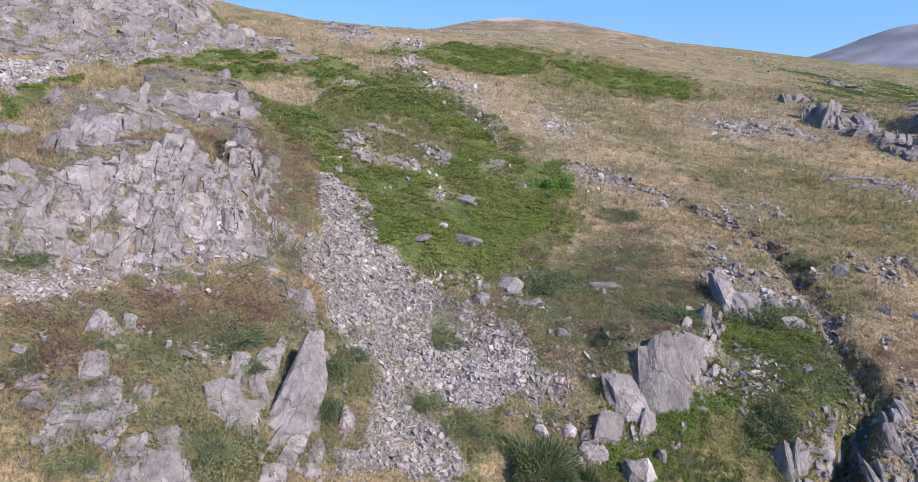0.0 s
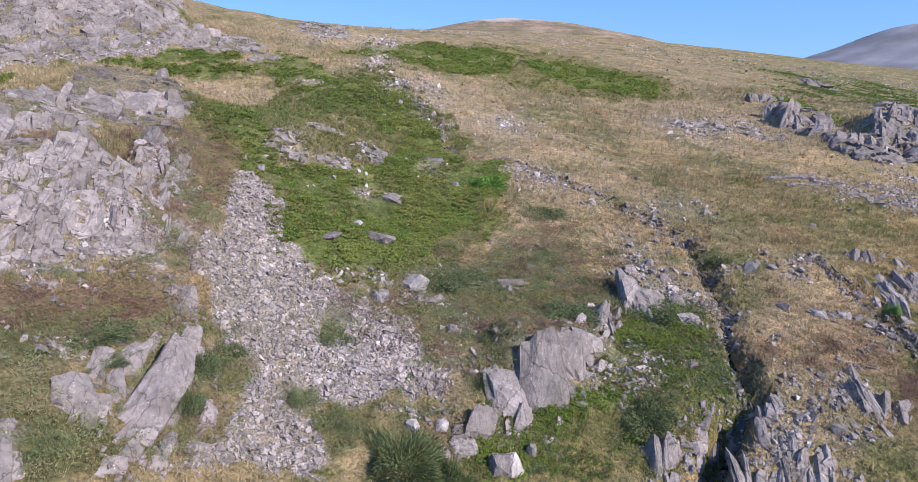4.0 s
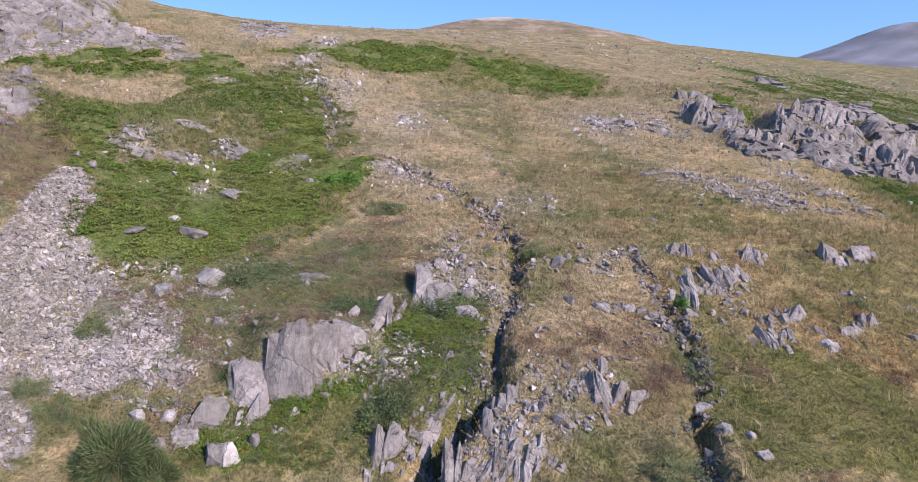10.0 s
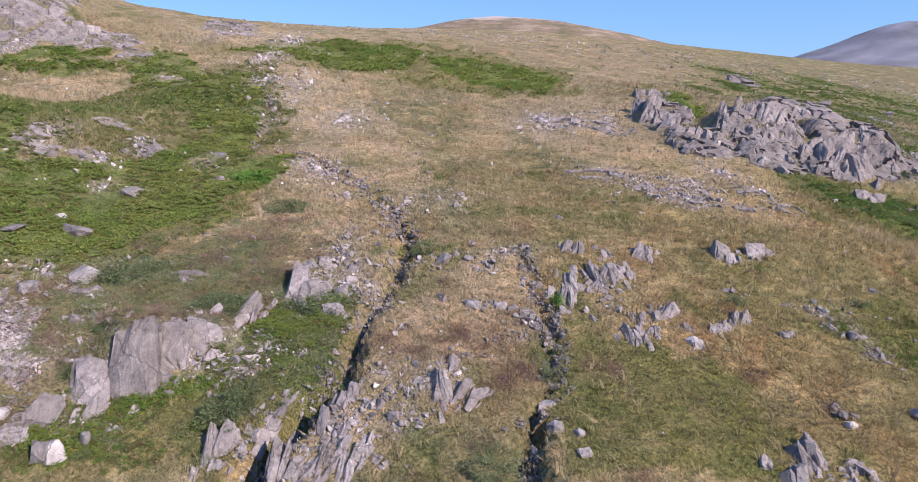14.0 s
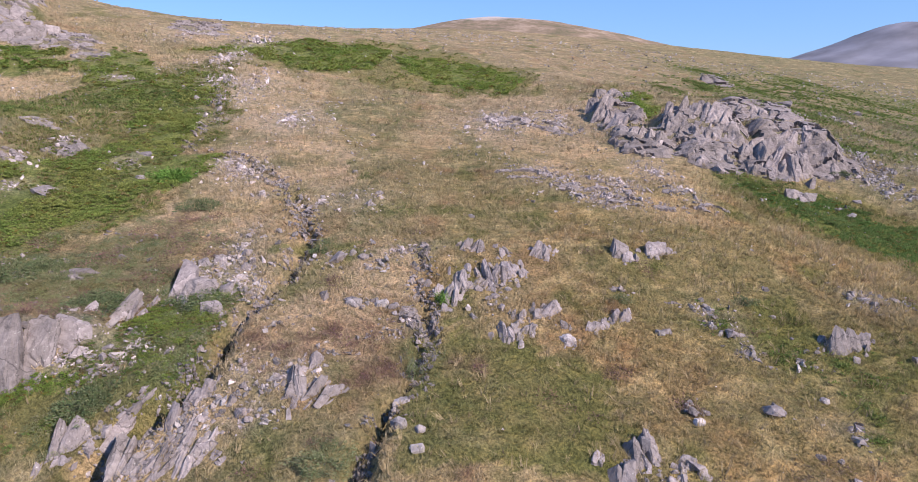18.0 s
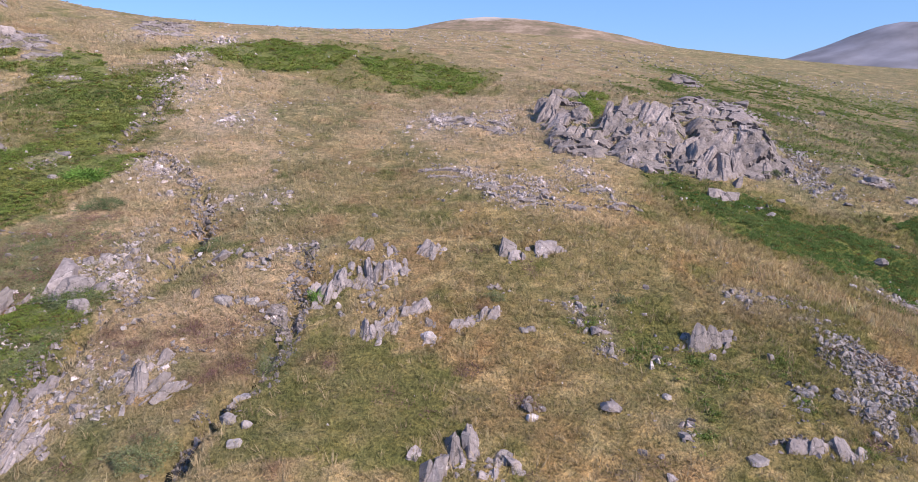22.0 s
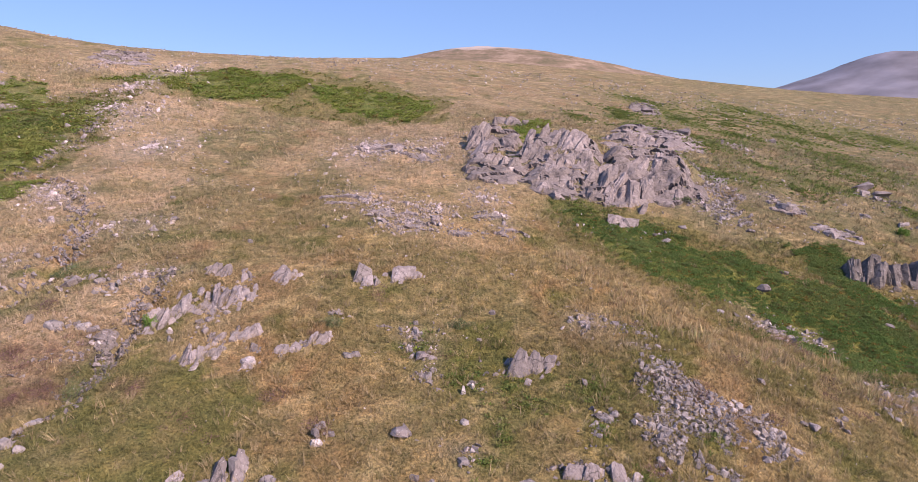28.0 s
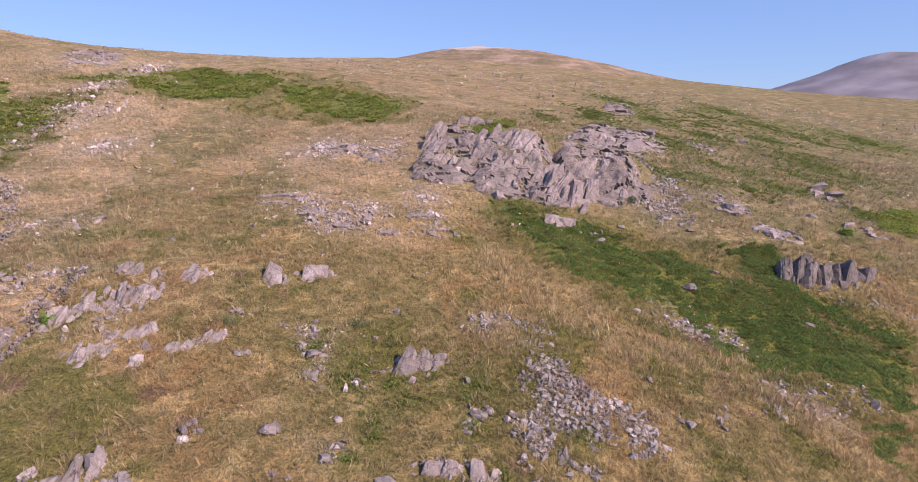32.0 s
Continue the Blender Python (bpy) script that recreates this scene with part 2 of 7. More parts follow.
AREAS = {}
AREAS["bracken"] = []
AREAS["bracken"].append([(-21.7, 73.7), (-19, 80.1), (-14.6, 72.2), (-12, 68.4), (-11, 65.6), (-7.6, 66.7), (-2.9, 71.1), (0.4, 79.3), (-0.3, 95), (4.2, 100.3), (4.9, 88), (6.7, 76.4), (9.2, 79.5), (11.9, 83.8), (14.9, 81.2), (12.2, 69), (8.9, 65.7), (12.5, 61.9), (8.1, 59.2), (5, 55), (4.2, 51.8), (2.1, 47.7), (-0.2, 48), (-2.8, 46), (-5.2, 46.2), (-6.2, 49.7), (-7.6, 57.4), (-10.3, 61.2), (-13.4, 60.2), (-17.2, 64.9)])
AREAS["bracken"].append([(-46.9, 120.7), (-41.7, 126.3), (-32.3, 128.6), (-33.6, 144.8), (-28.3, 150.3), (-21, 145.1), (-15.5, 130.7), (-12.7, 137.9), (-8, 141.2), (-3.2, 124.6), (1.6, 108.4), (4.6, 100.6), (0.5, 93.4), (-3.9, 89.1), (-8.7, 102.5), (-15.7, 114.3), (-23.5, 118), (-26.7, 123.5), (-33.1, 122.7), (-39.5, 115.8)])
AREAS["bracken"].append([(-20.4, 161.3), (-13.5, 183.3), (-4.2, 199), (8, 199.2), (23.1, 192.5), (19.7, 169.9), (10.5, 156.3), (0.9, 163.3), (-9.2, 163.6)])
AREAS["bracken"].append([(24.8, 192.7), (36.4, 191.2), (49.8, 190.2), (63, 176.9), (56.1, 158.6), (47.1, 162), (36.8, 161.5), (28.9, 175.6)])
AREAS["bracken"].append([(-37.9, 54.1), (-41.2, 66.9), (-40.2, 71.6), (-37.3, 65.1), (-34.5, 54), (-33.6, 47.6)])
AREAS["bracken"].append([(-62.6, 119.3), (-53.4, 125.2), (-47.4, 133.6), (-39.2, 137.5), (-36.5, 131.9), (-45.6, 124.6), (-47.8, 121.8), (-56.5, 119.7)])
AREAS["bracken"].append([(8.2, 33.3), (9.1, 35.5), (11.6, 36.5), (15.8, 38.5), (17.4, 40.9), (20.4, 45.5), (23.8, 47.2), (25.6, 44.2), (25, 39.5), (25.7, 38), (22.9, 37.4), (21, 39), (18.9, 38.2), (18, 37), (16.1, 36.9), (13.1, 34.8), (12.7, 32.6), (9, 31.5)])
AREAS["bracken"].append([(81.6, 86), (87.2, 85), (93.8, 85.3), (99.7, 79.9), (104, 81.3), (105.7, 75.2), (109.7, 74.2), (114.6, 69.3), (116.1, 64.6), (121.5, 59), (113.6, 47.8), (112.1, 51.9), (109.1, 54.2), (103.2, 52.4), (100.1, 54), (101.1, 60), (97.4, 64.8), (91.8, 65.8), (87.6, 68.3), (84, 78)])
AREAS["bracken"].append([(112, 83.6), (119.3, 83.5), (116.6, 75.4), (119.3, 70.3), (120.7, 65.7), (126.2, 65.9), (122.8, 60.9), (117.3, 65.5), (113.4, 71.1), (111.1, 75.7)])
AREAS["bracken"].append([(78.9, 146.6), (87.6, 166.8), (89.4, 157.9), (83, 126.3), (78.8, 125.3)])
AREAS["bracken"].append([(107.1, 43.9), (112.5, 46.2), (107.5, 39.2), (106.7, 39.8)])
AREAS["bracken"].append([(143.4, 104.3), (163.5, 120.2), (147.7, 97.2), (142.8, 98.5)])
AREAS["scree"] = []
AREAS["scree"].append([(-14.2, 57.7), (-12.2, 60.9), (-9.5, 59.1), (-7.4, 55.5), (-5.8, 48.2), (-3.6, 45.2), (-1.5, 44.7), (1.9, 43.2), (3, 39.7), (4.7, 38), (4.7, 35.8), (2.3, 35), (-0.7, 34.9), (-1.3, 33.4), (0.4, 31.4), (0.5, 30.2), (-6, 27.5), (-4.8, 31.2), (-4.7, 34), (-5.2, 37.1), (-6.8, 37.1), (-8.6, 39), (-10.8, 40.5), (-11.7, 42.1), (-10.3, 46.1), (-11.8, 50.3)])
AREAS["scree"].append([(-79.8, 115.6), (-69.5, 120.7), (-55.5, 130.5), (-54, 142.4), (-48.1, 132.2), (-58.4, 124.1), (-66.1, 118.1), (-40.2, 65.3), (-38.8, 55.5)])
AREAS["scree"].append([(-22.9, 30.7), (-22.4, 33.7), (-21.3, 35.5), (-19.2, 35.5), (-20.1, 32.7), (-20.3, 28.7), (-21.2, 28.1)])
AREAS["scree"].append([(-16.6, 39.9), (-14.5, 42.6), (-12.8, 43.7), (-12, 41.8), (-13.6, 39.4), (-16.1, 38.4)])
AREAS["scree"].append([(1.2, 44.8), (-1.1, 42.5), (2.9, 36), (7.1, 37), (5.8, 38.8)])
AREAS["stones"] = []
AREAS["stones"].append([(81.6, 45.2), (84, 43.1), (84.8, 41.5), (86.6, 40), (89.2, 37.6), (88.2, 35.5), (85.6, 36.1), (84.3, 35.2), (83.9, 33.4), (78.8, 32.8), (78.4, 37.2), (80.4, 39), (79.3, 42.1)])
AREAS["stones"].append([(111.9, 121.5), (114.5, 113.8), (114.6, 100.9), (110.7, 92.5), (104.9, 89.7), (106.1, 98.1)])
AREAS["stones"].append([(101.8, 49.1), (107.8, 51.9), (111.8, 52.3), (113.3, 50.3), (110.2, 46.4), (104.3, 43.2), (103.2, 45.4)])
AREAS["stones"].append([(118.6, 72.2), (124.2, 72.6), (130.9, 77.3), (132.8, 75.5), (127.3, 67.5), (123.6, 68.2), (120.1, 69.2)])
AREAS["stones"].append([(96.8, 65), (101.2, 64.4), (105.1, 61.5), (103.1, 58.4), (98.9, 60)])
AREAS["stones"].append([(49, 88.4), (55, 87), (57.4, 78.5), (53.2, 77.1)])
AREAS["stones"].append([(60.4, 83.1), (66.5, 81), (66.9, 76.9), (61.7, 76.3)])
AREAS["stones"].append([(58, 73.4), (66.6, 73.1), (73.7, 73.4), (69.8, 70), (58.9, 68.6)])
AREAS["stones"].append([(70, 85.5), (73, 80), (70.5, 74.4), (68.5, 77.4)])
AREAS["stones"].append([(50.9, 122.4), (59, 130.2), (66, 117.6), (63, 107.2), (54.1, 110.9)])
AREAS["stones"].append([(77.8, 56.5), (81.4, 53.5), (85, 49.8), (82.6, 47.1), (79, 50.6)])
AREAS["stones"].append([(16, 51.6), (23.5, 54.4), (26.4, 50.7), (24.3, 47), (22.9, 48)])
AREAS["heather"] = []
AREAS["heather"].append([(-19, 32.7), (-15.7, 36.3), (-11.5, 38.4), (-10.3, 37.7), (-11.7, 35.2), (-13.4, 34.3), (-16.7, 32.3)])
AREAS["heather"].append([(-21.6, 62.4), (-17.9, 65.2), (-16.1, 62.6), (-18.1, 57.7)])
AREAS["heather"].append([(-30.6, 43), (-29, 48.9), (-24.9, 43.4), (-27.4, 38)])
AREAS["heather"].append([(-20.9, 27.6), (-18, 28.8), (-15.8, 26.5), (-18.2, 25.4)])
AREAS["heather"].append([(-15.2, 34), (-10.9, 35.8), (-12.4, 29.7), (-14.6, 29.6)])
AREAS["heather"].append([(32.2, 42.8), (38.3, 43.7), (40.1, 41.4), (38.5, 39), (35.3, 38.3), (33, 39.6)])
AREAS["heather"].append([(10.8, 42.6), (15.9, 49.7), (17.8, 46.2), (16.1, 42.8)])
AREAS["heather"].append([(34.2, 43), (40.1, 43.5), (39.8, 38.7), (36.1, 37.6), (34.1, 40)])
AREAS["heather"].append([(6.6, 41.7), (10.6, 43.8), (10, 38.2), (7.9, 37)])
AREAS["olive"] = []
AREAS["olive"].append([(12.7, 148.3), (25.5, 163.4), (39.5, 160.7), (31.4, 121.9), (17.1, 107.8), (11.8, 124)])
AREAS["olive"].append([(30.5, 84.2), (47.9, 102.1), (60.4, 95), (57.5, 80.2), (41.4, 56.5), (33.1, 57), (27.8, 63.9)])
AREAS["olive"].append([(39.9, 97.2), (52.3, 95.9), (59.6, 76.3), (53.7, 75.1), (43.9, 75.7)])
AREAS["olive"].append([(50.8, 65), (64.9, 69), (80.9, 65.1), (89.4, 57.8), (80.6, 45.5), (66.8, 52.5), (56.6, 52.9), (50.7, 56.8)])
AREAS["olive"].append([(92.2, 67.8), (101.2, 62.7), (100.9, 53.3), (95.2, 49.7), (91.3, 58.8)])
AREAS["olive"].append([(49.8, 41), (59.7, 41.3), (62.5, 34.5), (52.1, 32.5), (48.8, 36.8)])
AREAS["olive"].append([(63.8, 51), (73.9, 53.8), (73, 48.9), (66.3, 47.8)])
AREAS["olive"].append([(49, 58), (65.5, 70.9), (66.8, 59.6), (63.6, 51.9), (56.2, 52.8)])
AREAS["olive"].append([(50.3, 41.4), (61.3, 43.1), (62.8, 36), (52.9, 33), (49, 36)])
AREAS["olive"].append([(67.7, 38.8), (78.3, 41.4), (77.9, 35.2), (69.2, 33.7)])
AREAS["olive"].append([(28.3, 37.6), (40.1, 39.1), (35.4, 32), (30.7, 30.9)])
AREAS["olive"].append([(52.9, 46.1), (65.6, 49), (75.8, 45.6), (66.1, 30.8), (51.4, 29.7)])
AREAS["olive"].append([(29.1, 35), (38.7, 35.8), (37.8, 29.5), (30.4, 30.6)])
AREAS["straw"] = []
AREAS["straw"].append([(-23.2, 128.2), (-14.1, 192), (16.2, 157.3), (7, 89.3), (20.4, 69.8), (27.3, 55.9), (19.9, 52.8), (14, 70.3), (5.7, 94.9), (-2.4, 113.6)])
AREAS["straw"].append([(79.2, 72.1), (83.9, 65.2), (90.5, 55.7), (102.4, 54.3), (103.7, 41.3), (106.5, 38.9), (102.3, 37.7), (95.3, 47.4), (87.6, 48), (81.7, 56.8), (77.5, 63.7)])
AREAS["straw"].append([(120.6, 110.1), (136, 118.1), (143.3, 107.5), (134.6, 101.1), (122, 103.6)])
AREAS["straw"].append([(-30.6, 43), (-27.4, 48.3), (-25.8, 42.4), (-27.4, 38)])
AREAS["straw"].append([(12.5, 58.2), (20.9, 61.5), (27.1, 55), (27.8, 45.8), (19.9, 54.1), (13.8, 53.8)])
AREAS["straw"].append([(-36.7, 66.1), (-36.7, 113.4), (-22.7, 76), (-32.4, 68.1)])
AREAS["pinkstraw"] = []
AREAS["pinkstraw"].append([(-11, 142), (11.6, 148.5), (20.6, 113.7), (29.7, 82.4), (30.2, 67.8), (24.2, 72.9), (23.9, 58.9), (20.6, 54.2), (12.2, 58.7), (9.2, 54.2), (11.2, 60.5), (14.6, 69.1), (13, 81.1), (3.2, 107.4)])
AREAS["pinkstraw"].append([(-51.8, 115.9), (-38.5, 117.9), (-20.3, 111.8), (-12.1, 94.2), (-20.1, 90.3), (-24.7, 82.6), (-24.8, 76.4)])
AREAS["pinkstraw"].append([(23, 53.5), (39.2, 55.9), (40.7, 45), (37.7, 38.4), (32.6, 39.6), (30.8, 37.2), (28.9, 34.6), (29, 41.8)])
AREAS["pinkstraw"].append([(37.5, 156.4), (71.9, 173.1), (73, 92.3), (74, 69.8), (69.9, 66), (59.9, 65.1), (49.4, 93.7)])
AREAS["pinkstraw"].append([(-36.9, 191.6), (-17.3, 215.1), (6.2, 157.4), (21, 105.4), (19.7, 87.5), (1.3, 121.1), (-9.9, 158.8)])
AREAS["green"] = []
AREAS["green"].append([(42.8, 44.3), (48, 41.7), (53.3, 39.5), (51, 29.9), (39.7, 29.1), (39.8, 35.8)])
AREAS["green"].append([(26.2, 56), (41.4, 56.5), (33.7, 44.8), (29.6, 46)])
AREAS["green"].append([(18.2, 39.1), (25.5, 38.5), (26, 36.2), (18.8, 35)])
AREAS["green"].append([(8, 37.4), (15.9, 38.4), (18.1, 36.1), (11.6, 32.6), (8.5, 32.1)])
AREAS["green"].append([(66.2, 48.6), (70.9, 50.9), (70.9, 43.8), (68.1, 41.6)])
AREAS["green"].append([(80.1, 51), (90.5, 55.7), (84.6, 42.9), (80.3, 43.6)])
AREAS["green"].append([(60.7, 47.2), (66.5, 46.2), (65.4, 42.4)])
AREAS["juniper"] = []
AREAS["juniper"].append([(-16.5, 30.1), (-16.5, 34), (-12.7, 35.5), (-11.7, 32.5), (-13.2, 29.1), (-14.5, 27.7)])
AREAS["juniper"].append([(-7.5, 37), (-5.2, 37.9), (-4.7, 35.6), (-6.8, 33.4), (-7.8, 33.6)])
AREAS["juniper"].append([(4.7, 50.3), (9.3, 53.5), (13.7, 49.1), (10.6, 46.7), (8.1, 42.1), (4.3, 45.5)])
AREAS["juniper"].append([(12.7, 49), (19.2, 52.4), (20.4, 47.7), (17.3, 44.1), (12.7, 42.9)])
AREAS["juniper"].append([(-2.7, 42.9), (0.1, 44.1), (-0.2, 39.5), (-2.5, 39.6)])
AREAS["juniper"].append([(-3.6, 35.2), (-1.5, 35.6), (-0.8, 33.2), (-2.9, 33.5)])
AREAS["juniper"].append([(-12.8, 26.2), (-10.2, 27.7), (-7.7, 26), (-11.1, 24.2)])
AREAS["juniper"].append([(-1, 34.5), (2.4, 34.7), (2.3, 32.3), (0, 31.8)])
AREAS["juniper"].append([(21.1, 48), (25.9, 46.8), (25.5, 42.5), (22, 42.9)])
AREAS["juniper"].append([(2.3, 51.5), (8.5, 52.9), (10.3, 48.1), (6.1, 46.3)])
AREAS["juniper"].append([(11.1, 46.1), (15.9, 46.4), (16.4, 43.3), (12.3, 42.1)])
AREAS["juniper"].append([(-24, 32.5), (-23, 34.7), (-21.7, 32.9), (-22.7, 30.4)])
AREAS["juniper"].append([(21.2, 42.9), (25.5, 42.5), (26.4, 37.7), (23, 37.7)])
AREAS["juniper"].append([(16.4, 36.8), (20.3, 35.9), (20.9, 32.3), (17.5, 33.1)])
AREAS["heath"] = []
AREAS["heath"].append([(-21.4, 28.4), (-20.2, 31.9), (-18.2, 35.7), (-11.5, 39.9), (-9.6, 37.7), (-7.4, 35.3), (-4.8, 35.9), (-4.7, 32.2), (-5, 28.1), (-18.1, 22.5)])
AREAS["heath"].append([(6.3, 58.4), (12.6, 62.6), (20.5, 63.5), (22.4, 52.8), (19.9, 46.3), (14.7, 41), (10.3, 39.5), (7, 35.9), (4.3, 37), (3.1, 42.3), (-1, 43.9), (4.5, 49.7)])
AREAS["heath"].append([(-21.1, 64.2), (-16.6, 64.6), (-12, 53.2), (-10.8, 40), (-13.1, 40.3), (-15.8, 48.2), (-20.4, 55.4)])
AREAS["heath"].append([(-3, 45.6), (5, 52.9), (15.2, 56.2), (18.7, 46.2), (11.7, 41.3), (9.7, 36.8), (6.4, 30.3)])
AREAS["fernmix"] = []
AREAS["fernmix"].append([(-23.4, 73.8), (-24.3, 122.3), (-11.5, 154.6), (6.5, 108.8), (7.9, 74.4), (13.2, 62.7), (7.5, 54.4), (3.5, 48.4), (0.3, 45.9), (-3.6, 44.6), (-6.5, 47.7), (-9.9, 58.7), (-15.5, 59.9)])
AREAS["fernmix"].append([(78.5, 90.9), (94, 90.6), (114.4, 78), (127.1, 67.2), (110.7, 43.7), (105.8, 46.5), (99.8, 48.6), (96.5, 53.4), (88.6, 62.9), (81.5, 75.2)])
AREAS["fernmix"].append([(-23.1, 160), (-14.3, 194.5), (30.6, 209.8), (68.1, 184.6), (60.6, 155.6), (39.9, 151), (16.2, 157.3), (-8.7, 153.3)])
AREAS["fernmix"].append([(7.7, 31.8), (8.7, 36), (15.5, 38.9), (20.2, 47.2), (26.3, 47.9), (26.3, 37.4), (23.9, 35.3), (20.1, 34.2), (16.4, 32.4)])
AREAS["bare"] = []
AREAS["bare"].append([(-17.8, 24.6), (-16.8, 26), (-15, 26.9), (-14.1, 25.3), (-15.9, 24.2)])
AREAS["bare"].append([(-14.7, 23.8), (-11.8, 25.5), (-11.4, 24.5), (-14.4, 23.3)])
PATCHES = {}
PATCHES["rock"] = []
PATCHES["rock"] += [(1.4, 38.3, 2.1, 1.9), (5.1, 34.8, 1.6, 1.1), (4.5, 32.7, 1.5, 0.8), (8.6, 38.3, 1.3, 0.6), (8.5, 32.8, 1.4, 0.7), (13, 34.3, 0.9, 0.7), (17.5, 37.7, 1.5, 0.8), (15.2, 39.2, 1.4, 0.6), (26.2, 34.1, 1.1, 1.7), (28.3, 35.4, 1.1, 1.2), (30.7, 42.6, 1.9, 1.5), (3.9, 45.9, 2, 1.7), (29.3, 35.2, 1.5, 1.3), (32.9, 35.7, 1.7, 1.5), (34.7, 39.9, 2, 1.1)]
PATCHES["rock"] += [(37.5, 42.7, 1.9, 1.3), (19.9, 40.7, 2.5, 1.7), (18.6, 38.7, 1.8, 1.1), (26.9, 42.1, 1.5, 2.3), (26.9, 47.6, 2.3, 3), (31.9, 53.1, 3.1, 2.2), (40, 50.1, 1.5, 1.7), (63, 48, 1.4, 1.2), (64.3, 42.7, 1.1, 1.4), (52.9, 30.1, 1.9, 0.8), (75.6, 36.2, 1.3, 1.6), (73.4, 33.3, 1.4, 0.7), (80.9, 43.4, 1.3, 2), (78.1, 52.8, 1.6, 2.8), (1.8, 48.1, 2.8, 1.5)]
PATCHES["rock"] += [(11.2, 38.1, 1.3, 1), (18.1, 38.8, 1.8, 1.1), (23.4, 54.7, 2.4, 4), (23.7, 47.5, 1.9, 1.4), (31.3, 37, 1.5, 1.8), (28, 33.8, 1.6, 1.1), (6.9, 35.4, 1.1, 1.1), (3.2, 39.3, 1.6, 1.3), (-17, 30.1, 1.8, 1.6), (-13.7, 30.9, 1.5, 1), (-11.2, 33.4, 1.3, 0.9), (-17.3, 25.6, 1.1, 0.5), (-6.8, 43.8, 1.7, 1.2), (-1, 45.2, 1.7, 1.7), (-21.7, 35.1, 3.3, 0.9)]
PATCHES["rock"] += [(98.7, 62, 2.8, 5.7), (103.9, 59.9, 1.5, 2.7), (102.1, 47.2, 1.9, 2.8), (86.6, 36.6, 1.3, 1), (76.3, 38, 1.2, 0.7), (74.2, 33.4, 1.9, 0.7), (93.8, 40, 1, 1.4), (68, 42.1, 1.3, 2.2), (34.8, 52.3, 3.1, 3.1), (46.4, 52.6, 2.3, 1.8), (45.4, 47.4, 1.7, 1.8), (63, 46.1, 1.6, 2.3), (58.2, 35.6, 0.9, 1.2), (67.2, 33.4, 1.1, 1), (77.4, 49.1, 1.5, 2.6)]
PATCHES["rock"] += [(100.1, 60.9, 1.8, 4), (87.5, 38.7, 1.6, 1.5), (100.1, 45, 1.9, 2.3), (93.8, 82.4, 2.4, 2.1), (120, 98.6, 4.2, 3.3), (143.5, 113.7, 4.8, 5), (36.1, 45.9, 1.8, 1.5), (57.4, 74.1, 3.2, 3.8)]
PATCHES["rock"] += [(18.6, 38.6, 1.4, 1.6), (19.4, 40.2, 1.2, 1.4), (17.6, 37.4, 1.6, 0.7), (20.6, 44.6, 1.6, 1.6), (24.4, 33.0, 1.6, 2.2), (23.2, 31.2, 1.4, 1.2), (26.8, 33.6, 1.4, 1.8), (31.6, 33.6, 1.6, 0.9), (30.6, 36.2, 1.4, 1.0), (26.6, 40.6, 1.2, 1.8)]
PATCHES["fern"] = []
PATCHES["fern"] += [(69.4, 36.1, 1.1, 2.5), (76.1, 36.9, 1, 1.1), (83.4, 36.7, 1.2, 1.5), (71.3, 39.1, 1.4, 1.6), (68.3, 33.5, 1.1, 1), (77.7, 32.8, 1, 0.8), (140.3, 255.1, 10.4, 26.3), (140.4, 212.8, 7.7, 13.2), (195.3, 291, 15.8, 19.5), (115.2, 116, 9.2, 6.3), (131.4, 132.5, 7.4, 6.5), (162.9, 156.5, 8.7, 19.3), (232.1, 247.9, 14.7, 39), (137.4, 118.4, 7.8, 4.6), (145.3, 106.7, 3, 5)]
PATCHES["fern"] += [(179.5, 212, 8.7, 13.8), (127.9, 161, 4.4, 9.1), (82.4, 148.6, 4.1, 14.3), (83.5, 87.1, 4.9, 5.1), (64, 46.2, 1.4, 2.3), (66.9, 42.6, 1.7, 2.9), (70.3, 41.1, 1.3, 1.4), (76.6, 40.9, 1.9, 2), (115.8, 191.3, 7, 11.6), (197.3, 256.6, 14, 13.5), (107.8, 124, 5.2, 9.2), (13.3, 36.4, 2.8, 1), (18.1, 34.8, 1.4, 1.1), (21.1, 42.7, 2.5, 1.8), (21.7, 38.7, 2.3, 1.4)]
PATCHES["fern"] += [(25.1, 38.2, 1, 1.4), (11.2, 35.7, 1.1, 0.9), (-6.7, 114.5, 6.2, 12.2), (-13.5, 106, 5.7, 10), (-17.7, 87.8, 5.6, 13.3), (-17.8, 74.7, 4.1, 14.2), (22.8, 47.6, 2.1, 1.4)]
PATCHES["stone"] = []
PATCHES["stone"] += [(-13.9, 41.8, 1.8, 1.5), (-14.6, 39.2, 2, 0.6), (-18.3, 36.1, 2.1, 0.8), (-21.1, 32.4, 1.9, 1.3), (-14.6, 45.8, 1.3, 4.4), (-12.3, 41.5, 1.4, 1.5), (-18.5, 55.7, 1.5, 2.7), (5.3, 46.1, 2.7, 1.8), (6.6, 38, 1.7, 1.9), (2.4, 40.6, 1.8, 2.6), (17.4, 38.5, 1.7, 0.6), (20, 39, 1.8, 0.9), (21.1, 48, 2.8, 2.3), (24.2, 52.9, 2.3, 2.2), (29.1, 37.6, 1.1, 2.2)]
